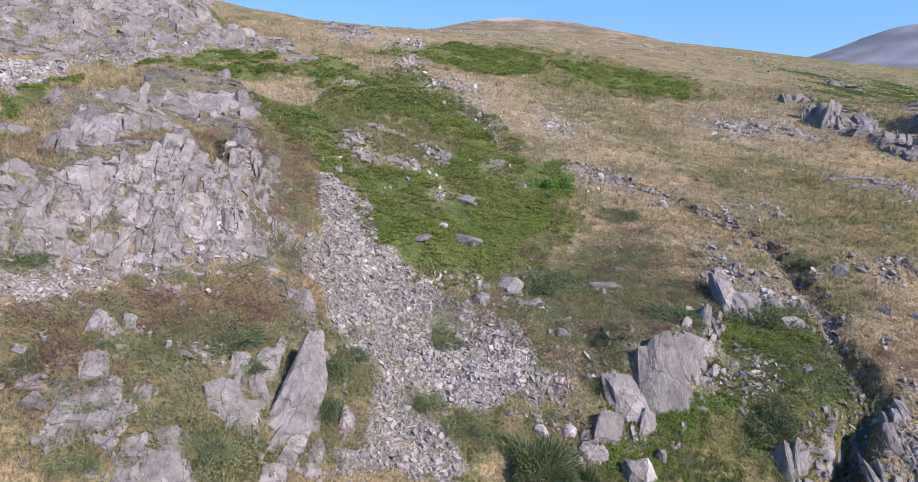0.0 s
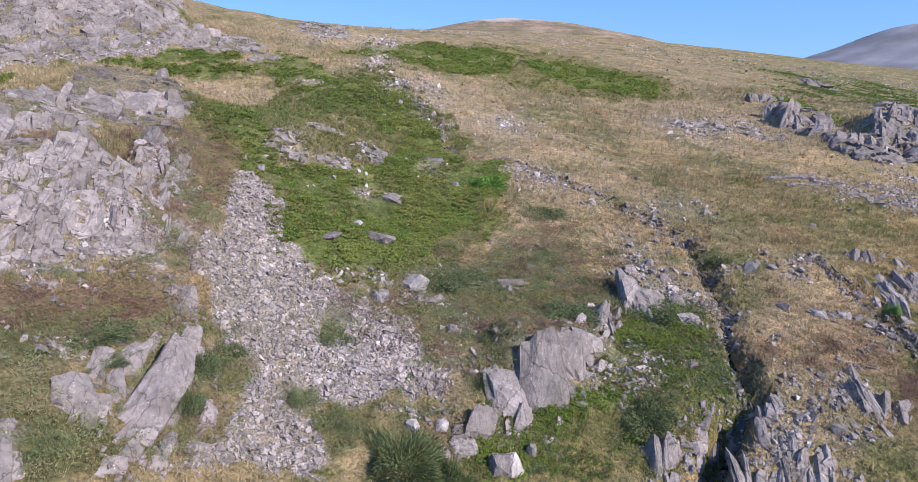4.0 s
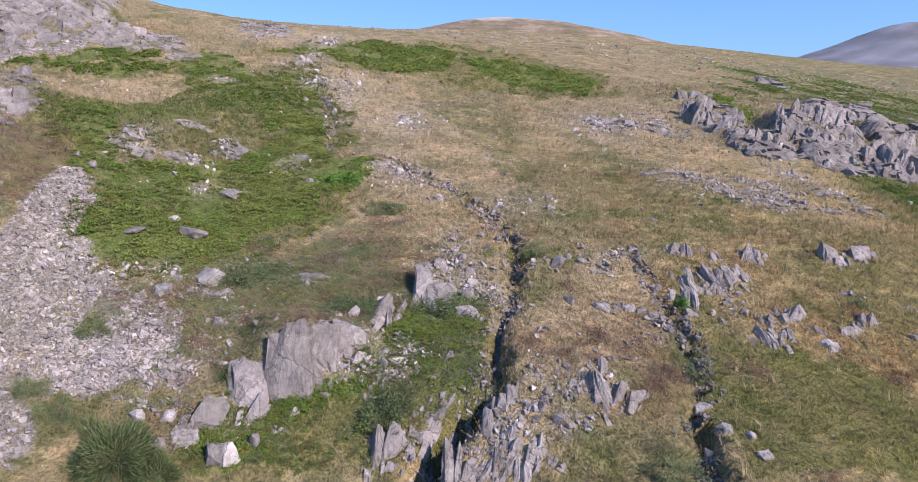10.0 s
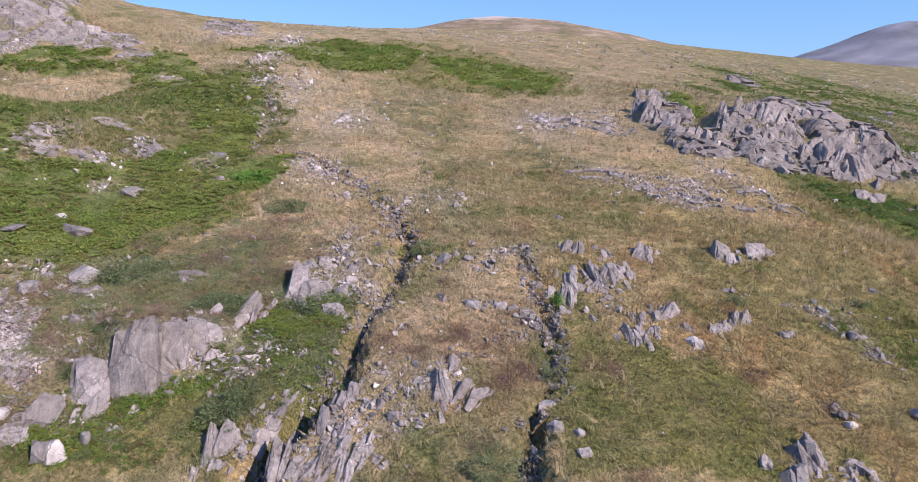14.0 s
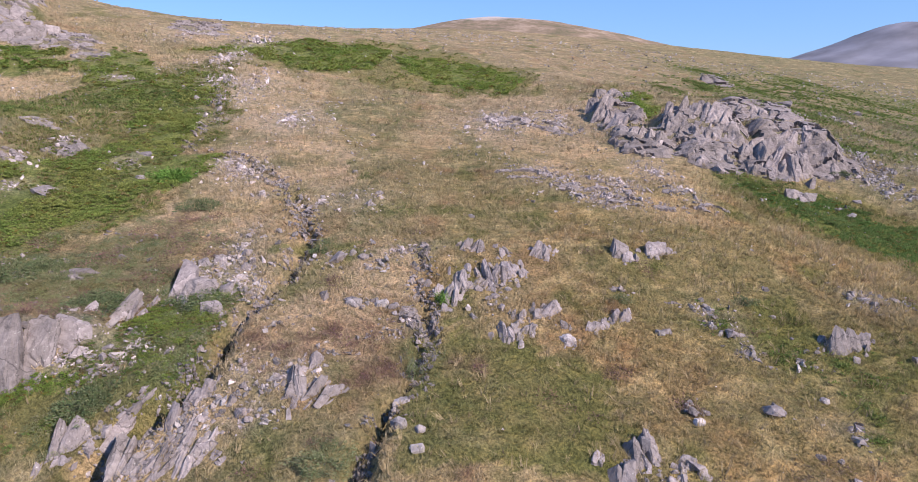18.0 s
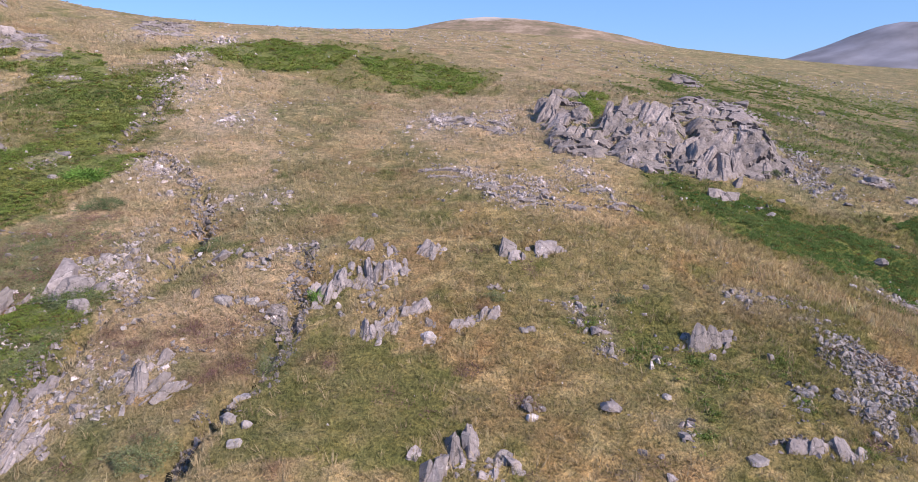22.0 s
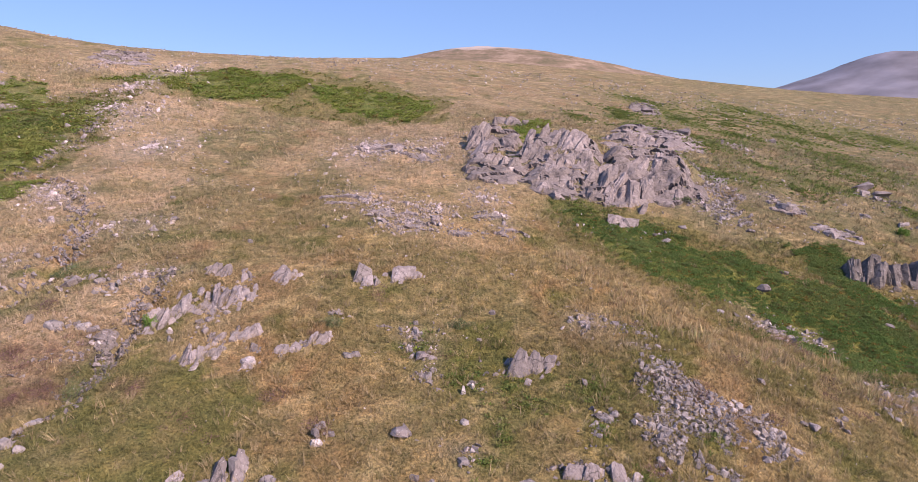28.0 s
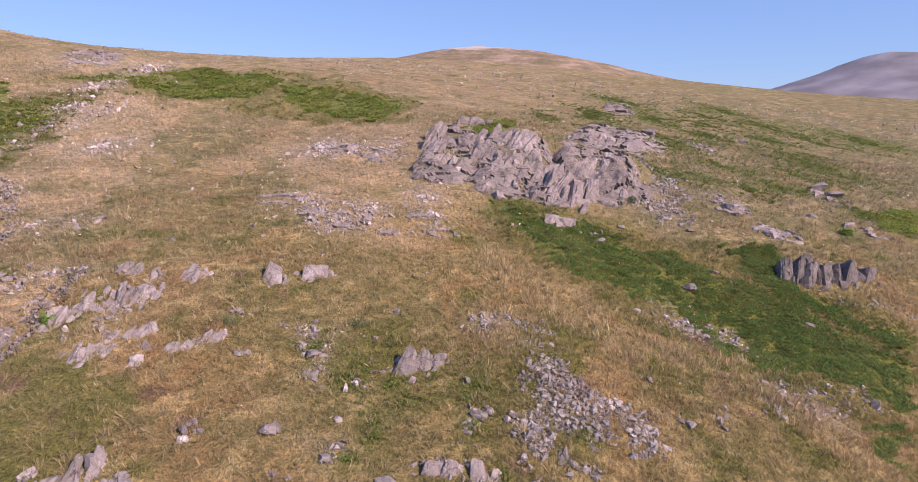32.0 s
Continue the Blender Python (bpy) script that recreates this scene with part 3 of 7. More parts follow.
PATCHES["stone"] += [(30.7, 34, 1.1, 1.3), (33.3, 37.4, 1.7, 1.1), (11.5, 37.9, 1.1, 0.6), (10.7, 34.7, 1.2, 1), (39.3, 44.6, 1.1, 1.9), (27.1, 34.4, 1.2, 2.3), (-4.4, 45.8, 1.3, 0.9), (4.3, 49.2, 2.1, 1.8), (8.1, 42.1, 1.9, 2.4), (15, 43.6, 1.5, 2.6), (16.1, 39.2, 1.8, 1.3), (22.9, 51.4, 2.2, 3), (-1.9, 63.2, 1.8, 2.1), (-6, 36.9, 1.5, 1.3), (-7.8, 33.6, 1, 1)]
PATCHES["stone"] += [(-13.1, 31, 1.4, 1.1), (-10.5, 35.8, 1, 0.6), (-9.3, 45, 1.7, 1.6), (51, 119.8, 5.5, 12.7), (59.6, 124, 3.4, 10.1), (54.8, 81.8, 4.3, 8.5), (64.1, 80.9, 2.7, 5.3), (59.8, 70.8, 2, 2.4), (18.3, 75.1, 2.8, 4.4), (5.1, 101.3, 2.8, 5.5), (-11.7, 156.7, 6.4, 18.9), (15.3, 107.3, 4.9, 12.4), (28.6, 66.5, 1.9, 2.7), (64.5, 45.5, 0.9, 3.2), (62.9, 47.6, 1.2, 1.6)]
PATCHES["stone"] += [(77.7, 50.5, 2, 3), (80.7, 46.3, 2.1, 0.8), (98.2, 61, 2.1, 5.8), (103.6, 60.6, 1.8, 2.5), (102.1, 48.3, 1.5, 2.3), (104.1, 45.9, 1.9, 3), (70.3, 88.4, 3.3, 8.7), (72.4, 78.3, 2.2, 3.7), (105, 98.9, 3.3, 11.4), (67.1, 34.4, 1.5, 1), (75.3, 101.7, 2.8, 5.2), (136.5, 160.2, 4.4, 13.6), (118.3, 103.4, 3.4, 3.4), (-10.9, 70.4, 1.9, 6.3), (-6, 68.7, 3.2, 1.9)]
PATCHES["stone"] += [(-3.6, 76.2, 2.1, 3.7), (4.1, 75.4, 2.1, 4.9), (0.8, 63.8, 1.5, 0.8), (15.2, 77.8, 3.2, 4.1), (-3.8, 135.6, 7.3, 13.1), (4.4, 115.9, 2.1, 7.3), (-20.5, 122.9, 4.4, 3.6), (49.4, 119.1, 6, 15.8), (61.7, 126.9, 5.2, 13.6), (59.6, 81, 6, 4.4), (61, 74.9, 4.2, 5.6), (21.9, 67.6, 1.6, 1.2), (23.5, 55.8, 2.1, 4.7), (19.8, 40.8, 2.5, 1.4), (18.1, 38.8, 1.2, 0.9)]
PATCHES["stone"] += [(40.2, 56.1, 2.4, 1.2), (32.3, 37.6, 1.1, 1.9), (0.7, 47.5, 2.1, 1.4), (7.6, 49.3, 1.4, 1.5), (-16.7, 51.1, 2.1, 4.2), (-12.2, 44.4, 1.7, 1.8), (-13.7, 185.9, 8.2, 19.5), (1.1, 129.5, 5.2, 18.3), (17, 76.1, 3.9, 6), (-30, 178.5, 4.7, 13.1), (20.4, 39.1, 1.8, 1.3), (37.9, 54.7, 2.6, 1.7), (24.7, 49.3, 2.9, 3.1), (31.2, 68, 3.8, 3.9)]
PATCHES["heather"] = []
PATCHES["heather"] += [(-19.1, 51.6, 1.4, 1.9), (-22.8, 47.5, 1.5, 1.4), (-27.5, 51.1, 2.8, 1.5), (-26.6, 43.8, 1.8, 1), (-22.7, 53.8, 1.5, 1.3), (-16.2, 53, 1.5, 2.5), (-25.7, 38.5, 1.2, 0.5), (-32.9, 63.1, 2.5, 1.8), (-14.4, 39.8, 1.7, 0.4), (-21, 34.9, 1, 0.4), (6.1, 49.9, 1.7, 1.4), (12.6, 51.9, 1.5, 1.2), (15.6, 49.3, 1.4, 1.2), (18.1, 44.2, 1.3, 1.6), (1.7, 44.7, 1.3, 0.9)]
PATCHES["heather"] += [(8.5, 42.2, 1.2, 1.2), (12.1, 41.4, 1.4, 0.4), (15.1, 43.4, 1.5, 0.6), (7.7, 46.6, 1.4, 1.2), (10.9, 53.4, 1.8, 1.2), (33, 39.6, 1.2, 0.9), (36.3, 40.9, 1.4, 1.2), (35.6, 42.6, 1.3, 0.8), (31, 39.9, 1, 0.7), (-15.8, 48.2, 1.8, 3.1), (-20.3, 58, 2.1, 1.9), (38.4, 39.3, 1.2, 2.1), (34.5, 42.2, 1.3, 1.4), (29.7, 39.6, 0.8, 0.9), (38.7, 41.1, 1.2, 0.9)]
PATCHES["heather"] += [(16.2, 50.3, 1.5, 1.5), (14.7, 43.4, 1.7, 0.6), (12.7, 41.9, 1.2, 0.4), (44.4, 39.3, 0.6, 1.5), (34.8, 31.9, 0.5, 0.7), (35.4, 41.1, 0.8, 1), (38.1, 39.6, 1.4, 1.7), (32.5, 41.3, 1.2, 1), (36.3, 41, 1.2, 0.9), (15.6, 50.2, 2, 1.5), (6.8, 55.1, 1.6, 1.3), (38.5, 42.7, 1.3, 0.6), (42.9, 39.8, 0.8, 1.2), (43.5, 28.7, 0.6, 0.5), (35.4, 31.6, 0.7, 0.7)]
PATCHES["heather"] += [(-16.8, 34.8, 3.3, 0.9), (-12.8, 36.5, 2.6, 0.9), (-18.7, 27.2, 1.1, 0.5), (-15.9, 26.1, 0.8, 0.5), (-13.7, 46.9, 1.5, 3.3), (-19.4, 60.6, 4.4, 3.1), (-9.7, 32.5, 0.5, 0.6), (-16.2, 31.3, 1.2, 1), (-17.8, 24.6, 0.7, 0.4), (36.5, 43, 1.7, 1.3), (38.6, 39.1, 1.2, 1), (38.1, 45.5, 1.4, 1.1), (55, 46.8, 0.5, 0.6)]
PATCHES["juniper"] = []
PATCHES["juniper"] += [(-24.1, 51.5, 0.9, 1.8), (-22.1, 39.3, 0.9, 0.7), (-16.2, 53, 1, 1.9), (-13.4, 40, 1.1, 0.3), (-19.2, 42.1, 0.6, 0.7), (-20.7, 49.9, 0.9, 1.1), (-13.1, 43.3, 0.8, 0.5), (4.8, 45.6, 2.4, 2.4), (1.6, 41.7, 1.6, 1.3), (-0.2, 39, 1.2, 1), (15.4, 45.6, 1.8, 1.9), (10, 50.6, 2.2, 1.5), (14.5, 54.3, 2.3, 1.7), (18.5, 49.5, 1.4, 1.9), (4.5, 37.6, 1.3, 0.9)]
PATCHES["juniper"] += [(11.2, 40.2, 1.2, 0.9), (10, 50.1, 2.4, 2), (14.6, 47.7, 1.9, 1.8), (9.5, 44.6, 1.7, 1.6), (7.9, 41, 1.6, 1.2), (1.8, 47.6, 2.1, 1.4), (17.6, 50.9, 1.2, 1.5), (23.9, 41.9, 1.5, 1.4), (22, 38.8, 1.2, 1.2), (19.9, 36.4, 1.7, 1), (10.1, 38.5, 1.2, 0.6), (7.1, 52.2, 3, 2.8), (11.2, 50.9, 1.5, 1.5), (15.3, 65.2, 1.8, 1.5), (15.4, 55.7, 2.4, 2.3)]
PATCHES["juniper"] += [(9.6, 38.7, 1.4, 1.2), (10.5, 43.2, 1.3, 2), (14.2, 44.3, 2.2, 1.9), (-6.7, 34.2, 2.6, 0.7), (-1.8, 40.2, 2, 1.3), (-0.9, 33.9, 1, 0.8), (22.1, 45, 1.3, 1.7), (20.1, 50.5, 1.5, 2), (13.6, 33.5, 1.2, 0.9), (1.4, 33.1, 2.4, 1.1), (4, 34.4, 1.1, 0.9), (-8.4, 37.2, 2.2, 1.1), (-13.2, 32.8, 2.4, 1.3), (-18.8, 26.5, 1.3, 0.8), (-22.8, 33, 1.6, 1.2)]
PATCHES["juniper"] += [(-16, 37.2, 2.1, 0.4), (-6.3, 34.5, 1.9, 0.9), (-16.5, 28, 1.2, 0.8), (-11.4, 25.2, 1.2, 0.7), (-15.4, 23.4, 1.2, 0.4), (-13.8, 25.9, 0.5, 0.9), (-8, 33.3, 1, 1.3), (40.3, 40.9, 2.3, 1.8), (56.2, 48.9, 1, 0.8), (6.9, 54.1, 2.1, 2.2), (11.1, 52.9, 2.5, 3), (13.5, 44.9, 2, 1.9), (12.2, 60.1, 1.7, 1.2), (20.2, 47.5, 2.1, 1.9), (22.9, 41.6, 1.5, 1.4)]

PATCHES["juniper"] += [(-19.1, 26.1, 1.3, 0.6), (-14.5, 28.4, 1.8, 1.1), (-13.2, 33.6, 2.2, 1.3), (-14.1, 29.9, 0.9, 0.7), (-10.9, 25.0, 1.2, 0.8), (-16.0, 23.2, 1.5, 0.4), (-13.7, 25.8, 0.9, 0.5), (-6.9, 34.3, 1.5, 1.2), (-7.1, 30.8, 1.0, 1.6), (-6.8, 37.5, 0.8, 1.5), (-11.5, 25.5, 1.1, 0.7), (-6.5, 29.6, 0.8, 0.8)]
PATCHES["juniper"] += [(-16.5, 27.8, 0.8, 0.5), (-22.9, 32.2, 1.6, 0.9), (-21.2, 37.9, 0.8, 0.4), (-18.1, 45.1, 0.9, 1.6), (-15.2, 50.8, 0.7, 0.7), (-14.1, 42.0, 0.5, 0.4), (-17.7, 36.7, 1.5, 0.4), (-13.7, 39.0, 1.5, 0.6), (-20.3, 43.7, 0.5, 4.0), (-19.0, 35.5, 1.7, 0.4), (-16.5, 36.9, 1.9, 0.4), (14.9, 45.9, 2.4, 2.7)]
PATCHES["juniper"] += [(9.6, 38.6, 1.0, 1.2), (6.3, 50.4, 1.7, 2.8), (10.6, 49.5, 2.0, 2.4), (14.0, 49.8, 1.7, 2.2), (-1.6, 40.9, 1.8, 1.2), (19.2, 35.9, 1.6, 1.2), (9.9, 40.8, 0.7, 1.8), (20.6, 46.9, 1.1, 2.4), (1.2, 33.1, 1.9, 1.2), (13.1, 33.9, 1.3, 0.8), (7.3, 43.7, 1.8, 2.8), (19.6, 36.3, 1.6, 1.1)]
PATCHES["juniper"] += [(21.8, 45.7, 2.1, 1.5), (24.8, 39.0, 1.9, 1.6), (18.8, 50.8, 0.9, 1.1), (24.1, 36.9, 0.9, 0.5), (35.3, 31.3, 1.4, 1.5), (12.0, 51.6, 1.8, 1.7), (30.8, 55.7, 1.6, 1.4), (15.5, 46.6, 1.7, 1.7)]
PATCHES["heather"] += [(-17.3, 34.6, 3.1, 1.2), (-13.6, 36.5, 3.2, 1.1), (-11.1, 37.3, 1.2, 1.2), (-18.7, 28.6, 1.2, 0.7), (-18.0, 26.2, 0.8, 0.3), (-15.7, 25.5, 0.6, 0.3), (-18.6, 24.9, 0.8, 0.3), (-10.0, 31.3, 0.4, 0.6), (-14.7, 24.0, 0.6, 0.3), (-13.2, 28.6, 1.0, 0.7), (-22.4, 58.3, 1.7, 2.8), (-18.3, 54.7, 1.6, 4.0)]
PATCHES["heather"] += [(-14.3, 48.3, 1.4, 1.7), (-13.4, 41.8, 0.6, 0.7), (-24.3, 37.6, 1.6, 0.5), (-24.9, 48.5, 1.5, 3.8), (-32.3, 47.5, 1.6, 0.5), (-12.0, 42.4, 0.8, 1.1), (-18.9, 36.5, 1.5, 0.3), (-23.6, 40.8, 0.9, 0.6), (-19.6, 42.4, 0.8, 0.3), (13.2, 40.8, 1.4, 2.4), (17.6, 49.6, 1.4, 1.3), (16.0, 55.4, 1.2, 1.4)]
PATCHES["heather"] += [(7.4, 54.2, 1.8, 1.6), (34.2, 42.6, 1.5, 1.1), (29.2, 40.8, 1.2, 1.1), (31.0, 39.4, 0.9, 0.8), (36.9, 37.9, 1.2, 2.2), (33.2, 35.0, 0.9, 0.5), (13.2, 44.0, 1.6, 2.0)]

PATCHES["stone"] += [(-15.6, 40.8, 2.4, 0.9), (-16.1, 39.0, 1.6, 0.8), (-14.9, 42.5, 1.4, 1.3), (-14.2, 49.4, 0.9, 1.9), (-18.0, 37.4, 1.0, 0.4), (-20.8, 34.4, 2.8, 1.0), (-12.9, 40.2, 1.6, 0.8), (-11.8, 39.7, 1.2, 1.0), (-16.9, 49.8, 1.4, 3.2), (-22.1, 33.6, 1.5, 0.7), (2.8, 42.4, 1.0, 1.0), (-0.4, 46.8, 1.6, 1.2), (16.7, 39.6, 1.7, 1.2)]
PATCHES["stone"] += [(18.3, 41.6, 1.2, 1.5), (6.8, 39.2, 0.7, 0.8), (3.8, 34.9, 0.9, 0.7), (6.7, 32.8, 1.1, 0.5), (18.8, 39.1, 1.9, 1.1), (19.7, 41.8, 1.5, 1.2), (25.6, 48.5, 1.4, 1.9), (27.7, 33.9, 1.3, 0.9), (30.2, 33.5, 1.3, 0.9), (31.6, 37.0, 1.4, 1.2), (23.3, 39.9, 1.0, 0.7), (26.7, 43.8, 0.8, 0.9)]


def cover(x, y, kind):
    """Share of the ground under one kind of cover, with ragged edges."""
    s = np.clip(y / 50, 0.6, 4)
    wx = x + s * (2.2 * (fbm(x / (2.5 * s), y / (2.5 * s), 40, 3) - 0.5) + 1.0 * (vnoise(x * 1.5 / s, y * 1.5 / s, 44) - 0.5))
    wy = y + s * (3.6 * (fbm(x / (2.5 * s), y / (2.5 * s), 50, 3) - 0.5) + 1.6 * (vnoise(x * 1.5 / s, y * 1.5 / s, 54) - 0.5))
    m = np.zeros(x.shape, bool)
    for area in AREAS[kind]:
        xs, ys = [p[0] for p in area], [p[1] for p in area]
        box = (wx > min(xs)) & (wx < max(xs)) & (wy > min(ys)) & (wy < max(ys))
        if box.any():
            m[box] |= inside(wx[box], wy[box], area)
    return m


def rocky(x, y):
    """Whether points lie on the bare front of a rock step."""
    m = np.zeros(x.shape, bool)
    for px, py, w, gx, gy, h in SCARPS:
        if h < 0.35:
            continue
        run = math.hypot(gx, gy)
        b, a = ((x - px) * gx + (y - py) * gy) / run ** 2, np.abs((x - px) * gy - (y - py) * gx) / (run * w)
        m |= (b > -0.08) & (b < 0.5) & (a < 0.5)
    return m


# ---- materials ----
def material(name, rough=0.8, spec=0.3):
    m = bpy.data.materials.new(name)
    m.use_nodes = True
    b = m.node_tree.nodes["Principled BSDF"]
    b.inputs["Roughness"].default_value = rough
    b.inputs["Specular IOR Level"].default_value = spec
    return m, m.node_tree, b


def node(tree, kind, **values):
    n = tree.nodes.new(kind)
    for k, v in values.items():
        n.inputs[k.replace("_", " ")].default_value = v
    return n


def ramp(tree, source, stops):
    r = tree.nodes.new("ShaderNodeValToRGB")
    while len(r.color_ramp.elements) < len(stops):
        r.color_ramp.elements.new(0.5)
    for e, (p, c) in zip(r.color_ramp.elements, stops):
        e.position, e.color = p, (*c, 1) if len(c) == 3 else c
    tree.links.new(source, r.inputs["Fac"])
    return r.outputs["Color"]


def mix(tree, kind, fac, a, b):
    n = tree.nodes.new("ShaderNodeMix")
    n.data_type, n.blend_type = "RGBA", kind
    for sock, v in ((n.inputs[0], fac), (n.inputs[6], a), (n.inputs[7], b)):
        if isinstance(v, bpy.types.NodeSocket):
            tree.links.new(v, sock)
        else:
            sock.default_value = v
    return n.outputs[2]


def bump(tree, shader, height, strength, distance):
    n = node(tree, "ShaderNodeBump", Strength=strength, Distance=distance)
    tree.links.new(height, n.inputs["Height"])
    tree.links.new(n.outputs["Normal"], shader.inputs["Normal"])


def place(tree):
    g = tree.nodes.new("ShaderNodeNewGeometry")
    return g


def make_turf():
    m, t, b = material("turf", 0.95, 0.1)
    pos = place(t).outputs["Position"]
    col = t.nodes.new("ShaderNodeAttribute")
    col.attribute_name = "tint"
    fine = node(t, "ShaderNodeTexNoise", Scale=5.0, Detail=6.0, Roughness=0.7)
    broad = node(t, "ShaderNodeTexNoise", Scale=0.55, Detail=4.0, Roughness=0.6)
    for n in (fine, broad):
        t.links.new(pos, n.inputs["Vector"])
    a = ramp(t, fine.outputs["Fac"], [(0.3, (0.55, 0.55, 0.52)), (0.5, (0.97, 0.97, 0.97)), (0.7, (1.42, 1.38, 1.3))])
    c = ramp(t, broad.outputs["Fac"], [(0.3, (0.82, 0.88, 0.82)), (0.7, (1.15, 1.08, 1.0))])
    wide = node(t, "ShaderNodeTexNoise", Scale=0.11, Detail=9.0, Roughness=0.78)
    t.links.new(pos, wide.inputs["Vector"])
    d = ramp(t, wide.outputs["Fac"], [(0.32, (0.78, 0.82, 0.77)), (0.5, (1.0, 1.0, 1.0)), (0.66, (1.34, 1.25, 1.20))])
    c = mix(t, "MULTIPLY", 1.0, c, d)
    tuss = node(t, "ShaderNodeTexNoise", Scale=1.25, Detail=5.0, Roughness=0.65)
    t.links.new(pos, tuss.inputs["Vector"])
    c = mix(t, "MULTIPLY", 1.0, c, ramp(t, tuss.outputs["Fac"], [(0.33, (0.62, 0.66, 0.58)), (0.5, (1.0, 1.0, 1.0)), (0.68, (1.32, 1.26, 1.2))]))
    t.links.new(mix(t, "MULTIPLY", 1.0, mix(t, "MULTIPLY", 1.0, col.outputs["Color"], a), c), b.inputs["Base Color"])
    both = node(t, "ShaderNodeMath")
    both.operation = "MULTIPLY_ADD"
    t.links.new(tuss.outputs["Fac"], both.inputs[0])
    both.inputs[1].default_value = 1.6
    t.links.new(fine.outputs["Fac"], both.inputs[2])
    bump(t, b, both.outputs[0], 0.9, 0.35)
    return m


def make_rock(name, base, dark, pale, isle=0.14):
    m, t, b = material(name, 0.82, 0.35)
    pos = place(t).outputs["Position"]
    grain = node(t, "ShaderNodeTexNoise", Scale=2.2, Detail=9.0, Roughness=0.68)
    blotch = node(t, "ShaderNodeTexNoise", Scale=0.45, Detail=5.0, Roughness=0.6)
    lichen = node(t, "ShaderNodeTexVoronoi", Scale=3.2, Randomness=1.0)
    stretch = t.nodes.new("ShaderNodeMapping")
    stretch.inputs["Rotation"].default_value = (0.5, 0.35, 0.6)
    stretch.inputs["Scale"].default_value = (3.5, 1.2, 0.7)
    seam = node(t, "ShaderNodeTexNoise", Scale=1.6, Detail=7.0, Roughness=0.7)
    t.links.new(pos, stretch.inputs["Vector"])
    t.links.new(stretch.outputs["Vector"], seam.inputs["Vector"])
    for n in (grain, blotch, lichen):
        t.links.new(pos, n.inputs["Vector"])
    c = ramp(t, grain.outputs["Fac"], [(0.25, dark), (0.48, base), (0.75, pale)])
    c = mix(t, "MULTIPLY", 0.8, c, ramp(t, blotch.outputs["Fac"], [(0.3, (0.80, 0.78, 0.78)), (0.65, (1.10, 1.08, 1.10))]))
    c = mix(t, "MULTIPLY", 0.9, c, ramp(t, seam.outputs["Fac"], [(0.30, (0.35, 0.34, 0.335)), (0.38, (1, 1, 1)), (1, (1.08, 1.08, 1.08))]))
    spots = ramp(t, lichen.outputs["Distance"], [(0.0, (1, 1, 1)), (0.14, (1, 1, 1)), (0.2, (0, 0, 0))])
    gate = ramp(t, blotch.outputs["Fac"], [(0.5, (0, 0, 0)), (0.62, (0.65, 0.65, 0.65))])
    c = mix(t, "MIX", mix(t, "MULTIPLY", 1.0, spots, gate), c, (0.48, 0.47, 0.45, 1))
    fleck = node(t, "ShaderNodeTexVoronoi", Scale=4.2, Randomness=1.0)
    t.links.new(mix(t, "LINEAR_LIGHT", 0.12, pos, grain.outputs["Color"]), fleck.inputs["Vector"])
    dots = ramp(t, fleck.outputs["Distance"], [(0.0, (0.85, 0.85, 0.85)), (0.09, (0.85, 0.85, 0.85)), (0.16, (0, 0, 0))])
    some = ramp(t, fleck.outputs["Color"], [(0.55, (0, 0, 0)), (0.62, (1, 1, 1))])
    c = mix(t, "MIX", mix(t, "MULTIPLY", 1.0, dots, some), c, (0.50, 0.49, 0.48, 1))
    warp = mix(t, "LINEAR_LIGHT", 0.35, pos, grain.outputs["Color"])
    slant = t.nodes.new("ShaderNodeMapping")
    slant.inputs["Rotation"].default_value = (0.25, 0.45, 0.3)
    slant.inputs["Scale"].default_value = (1.0, 0.75, 0.45)
    t.links.new(warp, slant.inputs["Vector"])
    for size, wide, deep in ((0.5, 0.014, 0.5), (1.5, 0.02, 0.78)):
        crack = node(t, "ShaderNodeTexVoronoi", Scale=size, Randomness=1.0)
        crack.feature = "DISTANCE_TO_EDGE"
        t.links.new(slant.outputs["Vector"], crack.inputs["Vector"])
        c = mix(t, "MULTIPLY", 1.0, c, ramp(t, crack.outputs["Distance"], [(0.0, (deep, deep, deep)), (wide * 0.5, (deep, deep, deep)), (wide, (1, 1, 1))]))
        blockc = node(t, "ShaderNodeTexVoronoi", Scale=size, Randomness=1.0)
        t.links.new(slant.outputs["Vector"], blockc.inputs["Vector"])
        c = mix(t, "MULTIPLY", 0.5, c, ramp(t, blockc.outputs["Color"], [(0.2, (0.78, 0.77, 0.77)), (0.8, (1.2, 1.2, 1.2))]))
    info = t.nodes.new("ShaderNodeObjectInfo")
    c = mix(t, "MULTIPLY", 1.0, c, ramp(t, info.outputs["Random"], [(0, (0.82, 0.81, 0.80)), (1, (1.12, 1.10, 1.12))]))
    c = mix(t, "MULTIPLY", 1.0, c, ramp(t, place(t).outputs["Random Per Island"], [(0, (1 - isle,) * 3), (0.7, (1 + 0.12 * isle,) * 3), (1, (1 + 1.25 * isle,) * 3)]))
    t.links.new(c, b.inputs["Base Color"])
    add = t.nodes.new("ShaderNodeMath")
    add.operation = "ADD"
    t.links.new(grain.outputs["Fac"], add.inputs[0])
